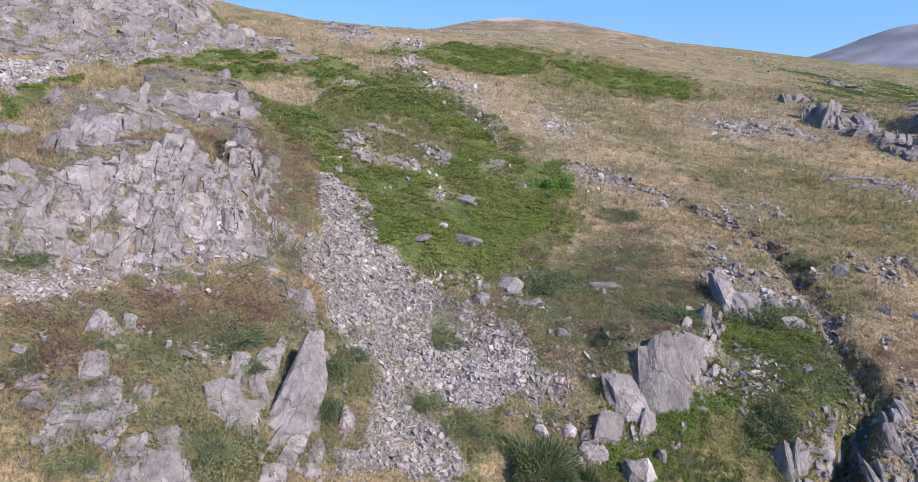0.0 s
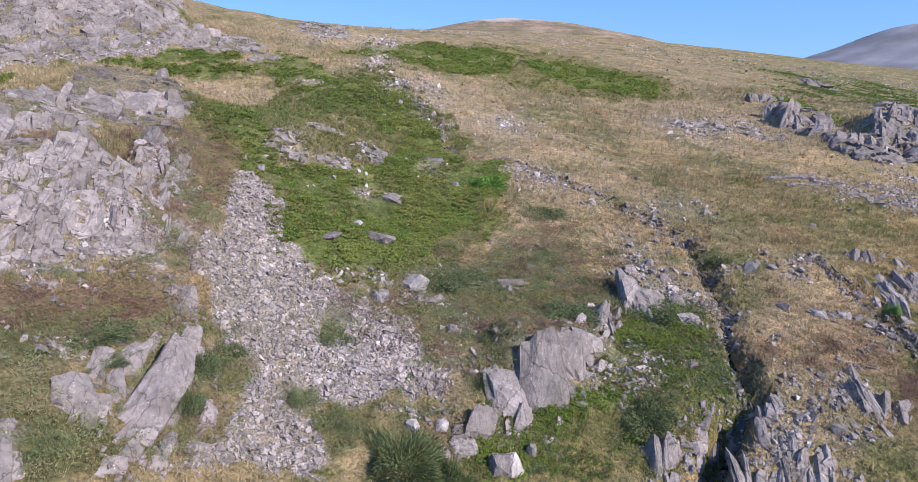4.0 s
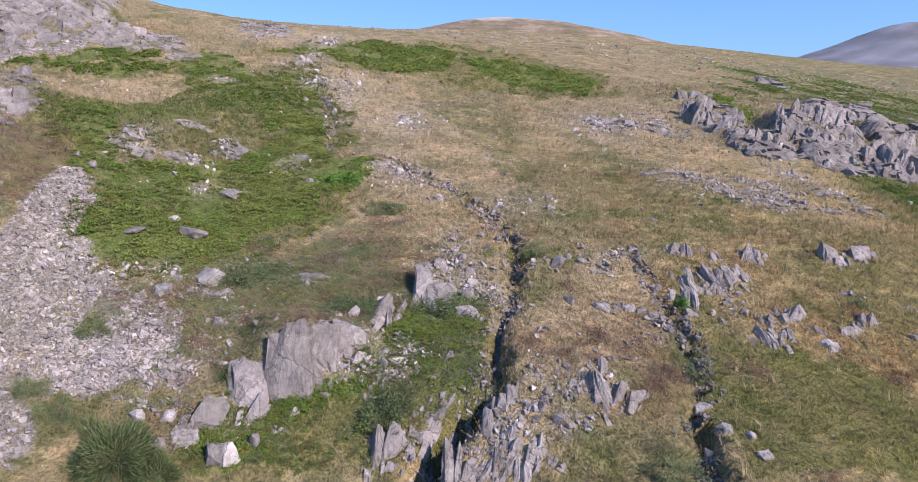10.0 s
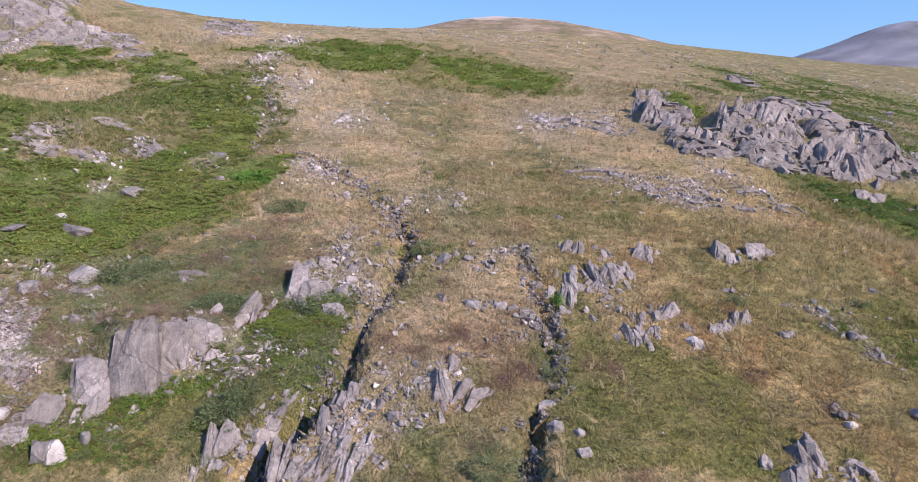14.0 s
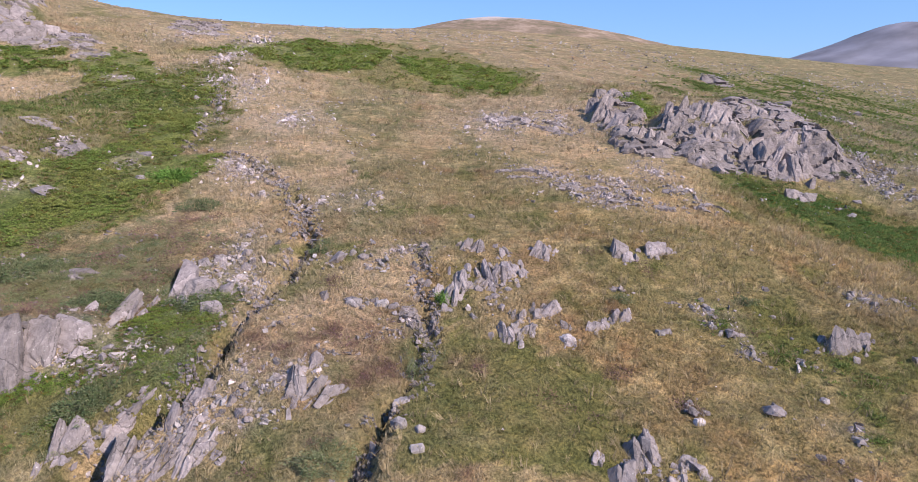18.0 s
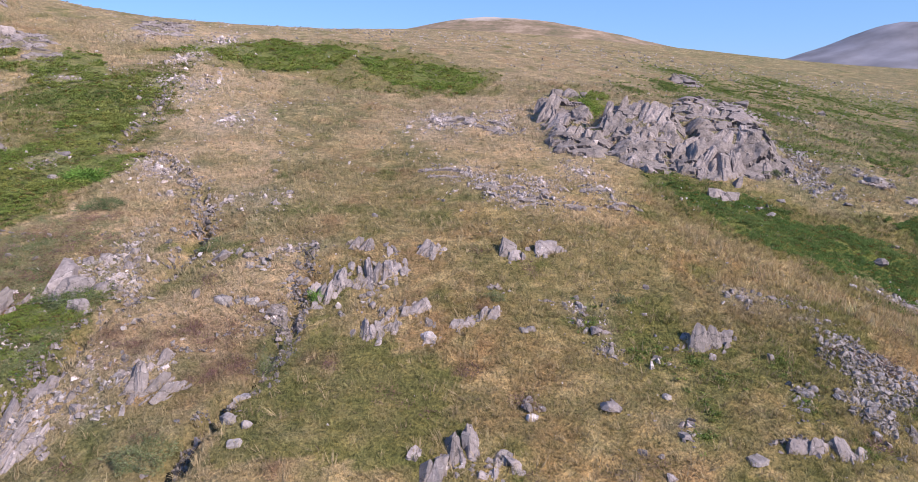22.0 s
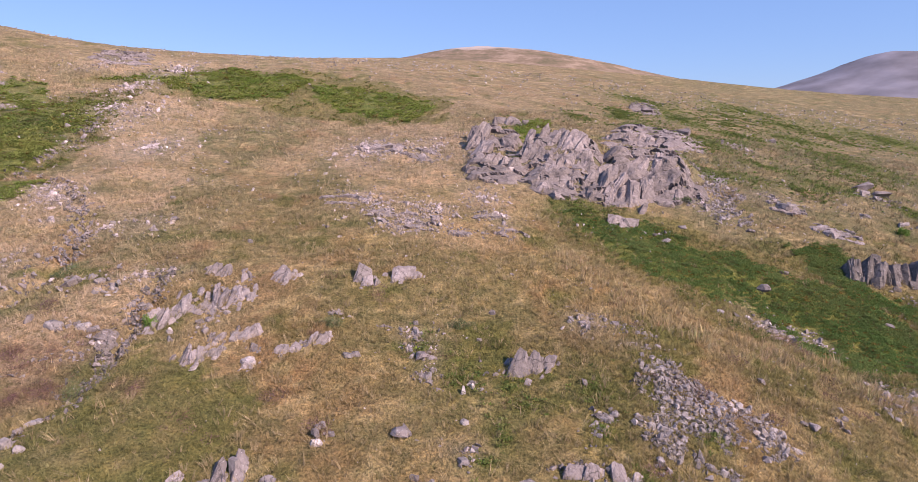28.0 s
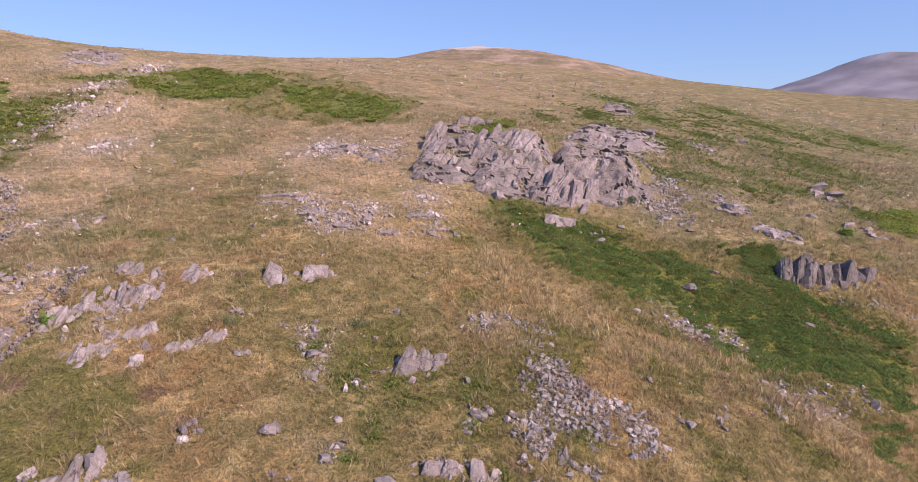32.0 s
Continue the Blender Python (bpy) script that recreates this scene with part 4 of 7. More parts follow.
    t.links.new(seam.outputs["Fac"], add.inputs[1])
    bump(t, b, add.outputs[0], 0.8, 0.12)
    return m


def make_leaf(name, gain=1.0, through=0.2):
    """Foliage, coloured leaf by leaf by its tint, which holds painted shade too."""
    m, t, b = material(name, 0.85, 0.1)
    col = t.nodes.new("ShaderNodeAttribute")
    col.attribute_name = "tint"
    t.links.new(col.outputs["Color"], b.inputs["Base Color"])
    tr = t.nodes.new("ShaderNodeBsdfTranslucent")
    t.links.new(col.outputs["Color"], tr.inputs["Color"])
    ms = node(t, "ShaderNodeMixShader", Fac=through)
    t.links.new(b.outputs[0], ms.inputs[1])
    t.links.new(tr.outputs[0], ms.inputs[2])
    t.links.new(ms.outputs[0], t.nodes["Material Output"].inputs["Surface"])
    return m


def make_plain(name, colour, rough=0.8, scale=3.0):
    m, t, b = material(name, rough, 0.3)
    n = node(t, "ShaderNodeTexNoise", Scale=scale, Detail=6.0)
    t.links.new(place(t).outputs["Position"], n.inputs["Vector"])
    t.links.new(ramp(t, n.outputs["Fac"], [(0.3, [v * 0.65 for v in colour]), (0.7, [v * 1.3 for v in colour])]), b.inputs["Base Color"])
    bump(t, b, n.outputs["Fac"], 0.5, 0.05)
    return m


TURF = make_turf()
ROCK = make_rock("slate_rock", (0.222, 0.195, 0.194), (0.118, 0.103, 0.102), (0.305, 0.273, 0.270))
PINK_ROCK = make_rock("pink_slate_rock", (0.198, 0.171, 0.166), (0.10, 0.086, 0.083), (0.28, 0.244, 0.236))
DARK_ROCK = make_rock("dark_slate_rock", (0.112, 0.100, 0.096), (0.055, 0.049, 0.050), (0.17, 0.15, 0.154))
STONE = make_rock("scree_stone", (0.345, 0.303, 0.300), (0.21, 0.184, 0.182), (0.50, 0.45, 0.445), 0.38)
PALE = make_rock("pale_stone", (0.34, 0.31, 0.30), (0.22, 0.20, 0.195), (0.47, 0.44, 0.42), 0.38)
BOULDER = make_rock("boulder_rock", (0.275, 0.25, 0.25), (0.15, 0.137, 0.135), (0.40, 0.37, 0.365), 0.38)
WET = make_rock("wet_rock", (0.13, 0.12, 0.12), (0.05, 0.045, 0.045), (0.22, 0.21, 0.21), 0.38)
FERN = make_leaf("bracken_leaf", through=0.38)
GRASS = make_leaf("grass_blade", through=0.25)
BUSHLEAF = make_leaf("bush_leaf", through=0.12)
HEATH = make_leaf("heather_sprig", through=0.1)
TWIG = make_plain("twig_bark", (0.12, 0.09, 0.07), 0.9, 12)
WATER, _t, _b = material("dark_water", 0.06, 0.5)
_b.inputs["Base Color"].default_value = (0.010, 0.012, 0.012, 1)


# ---- mesh helpers ----
def mesh_of(name, verts, faces, mat, tint=None, smooth=False):
    """A mesh from arrays; faces all of one size."""
    me = bpy.data.meshes.new(name)
    verts, faces = np.asarray(verts, np.float32), np.asarray(faces, np.int32)
    n, k = faces.shape
    me.vertices.add(len(verts))
    me.vertices.foreach_set("co", verts.ravel())
    me.loops.add(n * k)
    me.loops.foreach_set("vertex_index", faces.ravel())
    me.polygons.add(n)
    me.polygons.foreach_set("loop_start", np.arange(0, n * k, k, dtype=np.int32))
    me.polygons.foreach_set("use_smooth", np.full(n, smooth))
    me.update(calc_edges=True)
    if tint is not None:
        a = me.attributes.new("tint", "FLOAT_COLOR", "POINT")
        a.data.foreach_set("color", np.concatenate([tint, np.ones((len(tint), 1))], 1).astype(np.float32).ravel())
    me.materials.append(mat)
    return me


def stamp(shape_v, shape_f, spots, mats, tints, shade):
    """Many copies of a small shape as arrays: places, 3x3 matrices and colours, the colour scaled by the shade painted
    on the shape.
    """
    n, k = len(spots), len(shape_v)
    v = np.einsum("nij,kj->nki", mats, shape_v) + spots[:, None, :]
    f = shape_f[None] + (np.arange(n) * k)[:, None, None]
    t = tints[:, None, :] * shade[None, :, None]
    return v.reshape(-1, 3), f.reshape(-1, shape_f.shape[1]), t.reshape(-1, 3)


def turns(n, rng, lean, size, tall=None):
    """Random turns about z with a small lean, scaled."""
    a, l, d = rng.uniform(0, 2 * np.pi, n), rng.normal(0, lean, n), rng.uniform(0, 2 * np.pi, n)
    rz = np.zeros((n, 3, 3))
    rz[:, 0, 0], rz[:, 0, 1], rz[:, 1, 0], rz[:, 1, 1], rz[:, 2, 2] = np.cos(a), -np.sin(a), np.sin(a), np.cos(a), 1
    sh = np.tile(np.eye(3), (n, 1, 1))
    sh[:, 0, 2], sh[:, 1, 2] = l * np.cos(d), l * np.sin(d)
    s = np.zeros((n, 3, 3))
    s[:, 0, 0] = s[:, 1, 1] = size
    s[:, 2, 2] = size if tall is None else tall
    return sh @ rz @ s


# ---- the ground, one sheet to the horizon ----
def cover_tint(x, y):
    """Base colour of the turf: straw, olive, heather, bracken litter, scree grit."""
    dry = np.array((0.335, 0.253, 0.168))
    olive = np.array((0.162, 0.146, 0.079))
    mixed = np.clip(fbm(x / 8, y / 13, 60, 4) * 3.4 - 1.15 + 0.4 * (vnoise(x / 1.3, y / 1.3, 66) - 0.5), 0, 1)
    mixed = np.where(cover(x, y, "olive"), mixed * 0.35, mixed)
    mixed = np.where(cover(x, y, "straw"), 0.55 + 0.45 * mixed, mixed)
    mixed = np.clip(mixed + 0.5 * (vnoise(x * 0.9, y * 0.9, 67) - 0.5), 0, 1)
    mixed = np.where(y < 85, 0.16 + 0.66 * mixed, mixed)
    far = np.clip((y - 90) / 120, 0, 1)
    mixed = np.where(y > 90, mixed * (1 - 0.3 * far) + 0.22 * far, mixed)
    wet = np.clip(((x - 75) / np.maximum(y, 20) - 0.10) / 0.3, 0, 1) * np.clip((y - 60) / 35, 0, 1) * np.clip(0.25 + 1.6 * fbm(x / 16, y / 24, 240, 3), 0, 1)
    mixed = mixed * (1 - 0.75 * wet)
    c = olive + (dry - olive) * mixed[:, None]
    c = c + (np.array((0.265, 0.205, 0.158)) - c) * (0.5 * far * (1 - wet))[:, None]
    c = c + (np.array((0.18, 0.160, 0.112)) - c) * (0.55 * wet)[:, None]
    brown = np.clip(fbm(x / 5, y / 6, 200, 4) * 4 - 2.2, 0, 1) * 0.8
    c = c + (np.array((0.25, 0.165, 0.105)) - c) * brown[:, None]
    moss = np.clip(fbm(x / 4, y / 6, 210, 4) * 5 - 2.9, 0, 1) * 0.8
    c = c + (np.array((0.105, 0.118, 0.045)) - c) * moss[:, None]
    pale = np.clip(fbm(x / 1.1, y / 1.1, 220, 3) * 6 - 3.5, 0, 1) * 0.6
    c = c + (np.array((0.42, 0.335, 0.22)) - c) * pale[:, None]
    for kind, colour in (("green", (0.138, 0.140, 0.058)), ("heath", (0.215, 0.174, 0.108)), ("heather", (0.215, 0.160, 0.105)), ("pinkstraw", (0.352, 0.266, 0.188)), ("juniper", (0.105, 0.10, 0.045)), ("fernmix", (0.160, 0.146, 0.066)), ("bracken", (0.115, 0.148, 0.046)), ("scree", (0.30, 0.264, 0.260)), ("bare", (0.20, 0.18, 0.18))):
        m = cover(x, y, kind)
        part = (0.8 if kind == "heath" else 0.55) + (0.2 if kind == "heath" else 0.45) * vnoise(x * 0.8, y * 0.8, 70)
        if kind == "pinkstraw":
            part = np.clip(2.6 * fbm(x / 4, y / 5, 72, 4) - 0.65, 0, 1)
        c = np.where(m[:, None], c + (np.array(colour) - c) * part[:, None], c)
    for kind, colour, share in (("fern", (0.122, 0.138, 0.052), 1.0), ("stone", (0.31, 0.26, 0.222), 0.55), ("heather", (0.185, 0.125, 0.095), 0.8), ("juniper", (0.155, 0.150, 0.080), 0.8)):
        part = np.zeros(x.shape)
        for px, py, rx, ry in PATCHES[kind]:
            part = np.maximum(part, np.exp(-((x - px) / rx) ** 2 - ((y - py) / ry) ** 2))
        part = np.clip(share * part * (0.4 + 1.2 * fbm(x / (0.03 * y + 0.6), y / (0.04 * y + 0.8), 75, 3)), 0, 0.9)
        c = c + (np.array(colour) - c) * part[:, None]
    c = np.where(rocky(x, y)[:, None], 0.35 * c + 0.65 * np.array((0.19, 0.172, 0.155)), c)
    gold = np.clip((x - 32) / 25, 0, 1) * np.clip((110 - y) / 40, 0, 1)      # drier, yellower sward on the far spur
    return c * (1.06 - 0.06 * np.clip((x - 25) / 20, 0, 1)[:, None]) * (1 + gold[:, None] * np.array((0.06, 0.02, -0.12)))


def grid(us, ys):
    y = np.repeat(ys, len(us))
    x = 37 + np.tile(us, len(ys)) * np.hypot(np.maximum(y, -20) + 40, 55)
    i = np.arange((len(ys) - 1) * len(us)).reshape(len(ys) - 1, len(us))[:, :-1].ravel()
    return x, y, np.stack([i, i + 1, i + 1 + len(us), i + len(us)], 1)


US = np.linspace(-1.15, 1.15, 390)
YS = np.concatenate([np.linspace(-110, 10, 40), 12 * 1.0115 ** np.arange(0, 490)])
gx, gy, gf = grid(US, YS)
gz = land(gx, gy)
gz = np.where(gy > 1300, gz - (gy - 1300) * 0.05, gz)
ground = new("ground", mesh_of("ground", np.stack([gx, gy, gz], 1), gf, TURF, cover_tint(gx, gy), True))
tagged(ground, "rough moorland hillside of straw and olive grass", "hillside", kind="structure")


# ---- far hills ----
def far_hill(name, label, cx, cy, rx, ry, top, base, mat, seed, power, gain, flat=0.0):
    n = 90
    a, b = np.meshgrid(np.linspace(-1.6, 1.6, n), np.linspace(-1.6, 1.6, n))
    a, b = a.ravel(), b.ravel()
    d = np.maximum(np.hypot(a, b) - flat, 0)
    z = top - (top - base) * gain * d ** power + (top - base) * 0.11 * (fbm(a * 4 + 9, b * 4, seed, 5) - 0.5)
    i = np.arange((n - 1) * n).reshape(n - 1, n)[:, :-1].ravel()
    ob = new(name, mesh_of(name, np.stack([cx + a * rx, cy + b * ry, z], 1), np.stack([i, i + 1, i + 1 + n, i + n], 1), mat, None, True))
    return tagged(ob, label, "hill", kind="structure")


def make_moor():
    """Brown moor with a grey stony cap."""
    m, t, b = material("far_moor", 0.95, 0.1)
    g = place(t)
    n = node(t, "ShaderNodeTexNoise", Scale=0.02, Detail=10.0, Roughness=0.75)
    t.links.new(g.outputs["Position"], n.inputs["Vector"])
    z = t.nodes.new("ShaderNodeSeparateXYZ")
    t.links.new(g.outputs["Position"], z.inputs[0])
    lift = node(t, "ShaderNodeMath")
    lift.operation = "MULTIPLY_ADD"
    t.links.new(n.outputs["Fac"], lift.inputs[0])
    lift.inputs[1].default_value = 34.0
    t.links.new(z.outputs["Z"], lift.inputs[2])
    cap = node(t, "ShaderNodeMapRange")
    cap.inputs[1].default_value, cap.inputs[2].default_value = 217.0, 229.0
    t.links.new(lift.outputs[0], cap.inputs[0])
    c = ramp(t, n.outputs["Fac"], [(0.38, (0.13, 0.115, 0.072)), (0.5, (0.215, 0.158, 0.115)), (0.6, (0.31, 0.235, 0.18))])
    t.links.new(mix(t, "MIX", cap.outputs[0], c, (0.42, 0.36, 0.34, 1)), b.inputs["Base Color"])
    return m


MOOR = make_moor()
# blue-grey of distant haze mixed into the slate's base colour
SCAR = make_plain("far_hazed_slate", (0.185, 0.18, 0.215), 0.95, 0.006)
far_hill("backdrop_moor_summit", "distant rounded moor summit with a stony cap", 135, 1740, 700, 500, 220, 60, MOOR, 5, 1.35, 0.9)
far_hill("backdrop_mountain", "distant grey slate mountain in haze", 2370, 3310, 940, 900, 352, 30, SCAR, 9, 1.05, 1.05, 0.18)

# ---- rocks ----
def joints(p, rng, spacing, amount):
    """Blocky offsets, as of rock split along three sets of planes."""
    q = p @ np.linalg.qr(rng.normal(size=(3, 3)) * 0.35 + np.eye(3))[0]
    out = np.zeros(len(p))
    for k, s in enumerate(spacing):
        c = np.floor(q / np.array(s) + 0.25 * np.sin(q[:, [1, 2, 0]] * 3.1) + rng.uniform(0, 9, 3))
        h = hashed(c[:, 0] * 7 + c[:, 2] * 131, c[:, 1], 11 + k)
        out += (h - 0.5) * amount * 0.6 ** k
    return out


def hull_rock(rng, points, box, cuts, rough, round_off=0.0):
    """An angular rock: the hull of random points in a box, split finer and roughened along its joints."""
    p = rng.uniform(-1, 1, (points, 3))
    p /= np.maximum(1e-3, (np.abs(p) ** 6).sum(1) ** (1 / 6))[:, None] * rng.uniform(1.0, 1.25, (points, 1))
    if round_off:
        q = p / np.linalg.norm(p, axis=1)[:, None]
        p = p + (q - p) * round_off
    p[:, 0] *= 1 - box[0] * p[:, 2]
    p[:, 1] *= 1 - box[1] * p[:, 2]
    p[:, 0] += box[2] * p[:, 2]
    bm = bmesh.new()
    for w in p:
        bm.verts.new(w)
    res = bmesh.ops.convex_hull(bm, input=bm.verts)
    bmesh.ops.delete(bm, geom=[g for g in {*res["geom_interior"], *res["geom_unused"]} if isinstance(g, bmesh.types.BMVert)], context="VERTS")
    if cuts:
        bmesh.ops.subdivide_edges(bm, edges=bm.edges, cuts=cuts, use_grid_fill=True)
        bmesh.ops.triangulate(bm, faces=bm.faces)
    bm.verts.index_update()
    v = np.array([w.co[:] for w in bm.verts])
    f = np.array([[w.index for w in q.verts] for q in bm.faces])
    bm.free()
    if rough:
        v = v * (1 + joints(v, rng, ((0.30, 0.8, 1.2), (0.15, 0.45, 0.7)), rough) + 0.5 * rough * (fbm(v[:, 0] * 3 + 7, v[:, 1] * 3 + v[:, 2] * 2, 3, 3) - 0.5))[:, None]
    return v, f


rng = np.random.default_rng(7)
ROCKS = {}
for kind, count, points, box, cuts, rough, soft in (("slab", 12, 24, (0.10, 0.08, 0.12), 3, 0.09, 0.0), ("plate", 12, 18, (0.1, 0.0, 0.0), 1, 0.06, 0.0), ("block", 8, 14, (0.12, 0.1, 0.0), 2, 0.08, 0.1), ("boulder", 10, 34, (0.10, 0.08, 0.06), 2, 0.08, 0.2), ("small", 10, 12, (0.1, 0.1, 0.0), 0, 0.0, 0.0)):
    ROCKS[kind] = [mesh_of("rock_" + kind, *hull_rock(rng, points, box, cuts, rough, soft), BOULDER if kind == "boulder" else ROCK) for _ in range(count)]
DULL = [mesh_of("loose_stone", *hull_rock(rng, 11, (0.1, 0.1, 0.0), 0, 0.0), BOULDER) for _ in range(10)]
STONES = [mesh_of("loose_stone", *hull_rock(rng, 11, (0.1, 0.1, 0.0), 0, 0.0), STONE) for _ in range(10)]
CHIPS = [hull_rock(rng, 9, (0.15, 0.1, 0.1), 0, 0.0) for _ in range(9)]


def rock_part(name, mesh, x, y, w, h, deep, turn, lean, parent=None, sink=0.25):
    """A rock of that width and height on the ground."""
    ob = new(name, mesh)
    z = ground_at(x, y + 0.2 * deep)
    ob.matrix_world = Matrix.Translation((x, y + 0.35 * deep, z + h * (0.5 - sink))) @ Euler((lean[0], lean[1], turn)).to_matrix().to_4x4() @ Matrix.Diagonal((w * 0.56, deep * 0.56, h * 0.62, 1))
    if parent:
        keep = ob.matrix_world.copy()
        ob.parent = parent
        ob.matrix_parent_inverse = parent.matrix_world.inverted()
        ob.matrix_basis = keep
    return ob


def base_empty(name, x, y, label, category, group=""):
    e = new(name)
    e.matrix_world = Matrix.Translation((x, y, ground_at(x, y)))
    e.empty_display_size = 0.3
    return tagged(e, label, category, group)


OUTCROPS = []
OUTCROPS.append(("rock_outcrop", "shattered heap of pale blocks in grass", ((63.07, 47.49, 1.04, 0.26, 1.47, 0.31, "b"), (63.43, 46.91, 0.84, 0.24, 1.28, 0.27, "b"), (63.9, 46.42, 0.83, 0.28, 1.43, 0.3, "b"), (64.32, 44.43, 1.16, 0.38, 1.82, 0.39, "b"), (64.17, 45.46, 0.73, 0.19, 0.92, 0.2, "b"), (64.03, 42.04, 1.11, 0.31, 1.44, 0.31, "b"), (64.39, 41.55, 0.76, 0.26, 1.15, 0.25, "b"), (63.46, 42.37, 0.77, 0.23, 1.15, 0.25, "b"), (65.15, 40.86, 0.67, 0.21, 0.86, 0.18, "b"), (60.32, 48.28, 1.24, 0.14, 1.16, 0.24, "b"))))
OUTCROPS.append(("rock_outcrop", "broken grey rocks poking through bracken", ((-10.83, 66.49, 1.45, -0.4, 2.78, 0.46, "b"), (-8.9, 67.86, 1.24, -0.27, 2.27, 0.34, "b"), (-11.92, 67.75, 1.11, -0.32, 2.01, 0.3, "b"), (-6.45, 67.86, 1.49, -0.15, 1.75, 0.26, "b"), (-2.6, 73.11, 1.33, -0.1, 3.13, 0.28, "b"), (-4.25, 72.93, 1.2, -0.14, 2.61, 0.23, "b"))))
OUTCROPS.append(("rock_outcrop", "mossy dark rock hump in grass", ((11.69, 49.73, 2.85, 0.96, 4.58, 0.77, "b"), (13.76, 52.46, 1.7, 0.77, 3.29, 0.55, "b"), (10.32, 50.06, 1.43, 0.49, 2.65, 0.46, "b"))))
OUTCROPS.append(("rock_outcrop", "broken rock scarp below heather", ((6.21, 36.5, 0.8, 0.29, 2.15, 0.66, "s"), (7.54, 34.64, 0.49, 0.2, 1.16, 0.38, "b"), (6.23, 35.32, 1.42, 0.11, 0.8, 0.25, "b"), (7.67, 33.41, 1.22, 0.41, 2.26, 0.74, "s"), (2.63, 40.85, 2.39, 0.16, 2.95, 0.56, "b"), (0.6, 38.38, 2.26, 0.04, 2.79, 0.67, "b"), (1.32, 37.02, 2.2, 0.06, 1.97, 0.53, "b"))))
OUTCROPS.append(("rock_outcrop", "dark rock walls beside a stream", ((39.12, 44.96, 1.15, 0.37, 2.54, 0.19, "s"), (39.85, 43.96, 1.3, 0.6, 3.67, 0.27, "s"), (40.61, 43.35, 1.03, 0.58, 3.22, 0.24, "s"), (38.16, 42.73, 1.7, 0.2, 1.52, 0.13, "b"))))
OUTCROPS.append(("rock_outcrop", "heap of fallen pale blocks in bracken", ((18.74, 38.53, 1.94, -0.3, 1.18, 0.37, "b"), (19.89, 39.43, 1.74, -0.32, 1.34, 0.37, "b"), (20.87, 40.42, 1.45, -0.28, 1.31, 0.32, "b"), (20.51, 38.46, 1.16, -0.17, 0.76, 0.22, "b"), (17.92, 39.4, 1.42, -0.28, 1.02, 0.31, "b"), (21.9, 40.34, 1.37, -0.19, 0.96, 0.23, "b"), (18.85, 40.43, 1.05, -0.25, 0.98, 0.26, "b"), (20.13, 41.94, 1, -0.29, 1.25, 0.27, "b"), (23.44, 39.59, 0.95, -0.15, 0.91, 0.23, "b"))))
BOULDERS = []
BOULDERS += [(24.7, 44, 1.47, 1.32), (29.1, 34.9, 0.79, 0.86), (30, 33.8, 0.84, 0.99), (30.6, 33.3, 0.62, 0.68), (10.5, 32.1, 1.28, 2.05), (32.4, 52.1, 1.91, 1.64), (34.7, 53.1, 1.23, 0.67), (35, 45.5, 1.34, 0.97), (38.1, 45.7, 0.99, 0.78), (39.5, 35.9, 1.25, 1.04), (39.6, 32.9, 1.02, 1.11), (38.2, 31.6, 0.66, 1.22)]
BOULDERS += [(40.9, 32.3, 0.67, 0.88), (40.8, 30.3, 0.83, 0.48), (63.8, 44.4, 1.32, 1.06), (55.9, 30.5, 1.09, 0.84), (53.7, 31.5, 0.73, 1.65), (51.3, 42.5, 0.76, 0.65), (4, 47.5, 2.4, 2.21), (1.8, 44.9, 1.31, 1.24), (5.9, 46, 1.26, 0.78), (0.5, 53.1, 2.83, 1.43), (-3.1, 50.8, 2.13, 0.74), (-1.4, 54.9, 0.93, 0.68)]
BOULDERS += [(7.1, 41.4, 1.06, 1.07), (6.5, 34.1, 1.05, 0.91), (7.8, 32.9, 1.71, 1.04), (29.5, 36, 0.51, 0.72), (47.3, 49.6, 0.68, 0.47), (31.2, 38, 0.61, 0.5), (62.8, 35.4, 1.33, 1.13), (58.2, 43.9, 0.79, 0.67), (67.7, 41.6, 0.68, 0.64), (69.7, 51.7, 0.71, 0.5), (56.2, 30.4, 1.18, 0.78), (57.6, 35.1, 0.66, 1.12)]
BOULDERS += [(57.6, 36, 0.45, 0.57), (70.7, 31.5, 1.22, 0.51), (65.1, 30, 0.78, 0.56), (66.9, 33.2, 0.84, 0.53), (76.1, 37.9, 0.86, 0.55), (76.6, 37.5, 1.01, 0.59), (67, 37.1, 0.62, 0.5), (80.2, 50.6, 0.8, 0.65), (44.5, 65, 0.74, 0.67), (64, 31.9, 0.68, 0.44), (65, 31.7, 0.41, 0.37), (32.6, 46.2, 1.28, 1.09)]
BOULDERS += [(37.1, 45.9, 1.18, 0.69), (102.3, 69.7, 1.64, 1.78), (91.3, 38.8, 1.06, 0.8), (90.7, 39.1, 0.66, 0.53), (111.3, 48.9, 1.21, 1.21), (107.3, 75.2, 1.32, 0.8), (90, 83.3, 3.34, 2.25), (118.6, 97.8, 2.97, 1.81), (121.7, 88.5, 3.39, 1.66), (144.6, 120.4, 4.52, 2.7), (147, 117.6, 3.76, 2.17), (131.8, 220.4, 4.81, 3.05)]
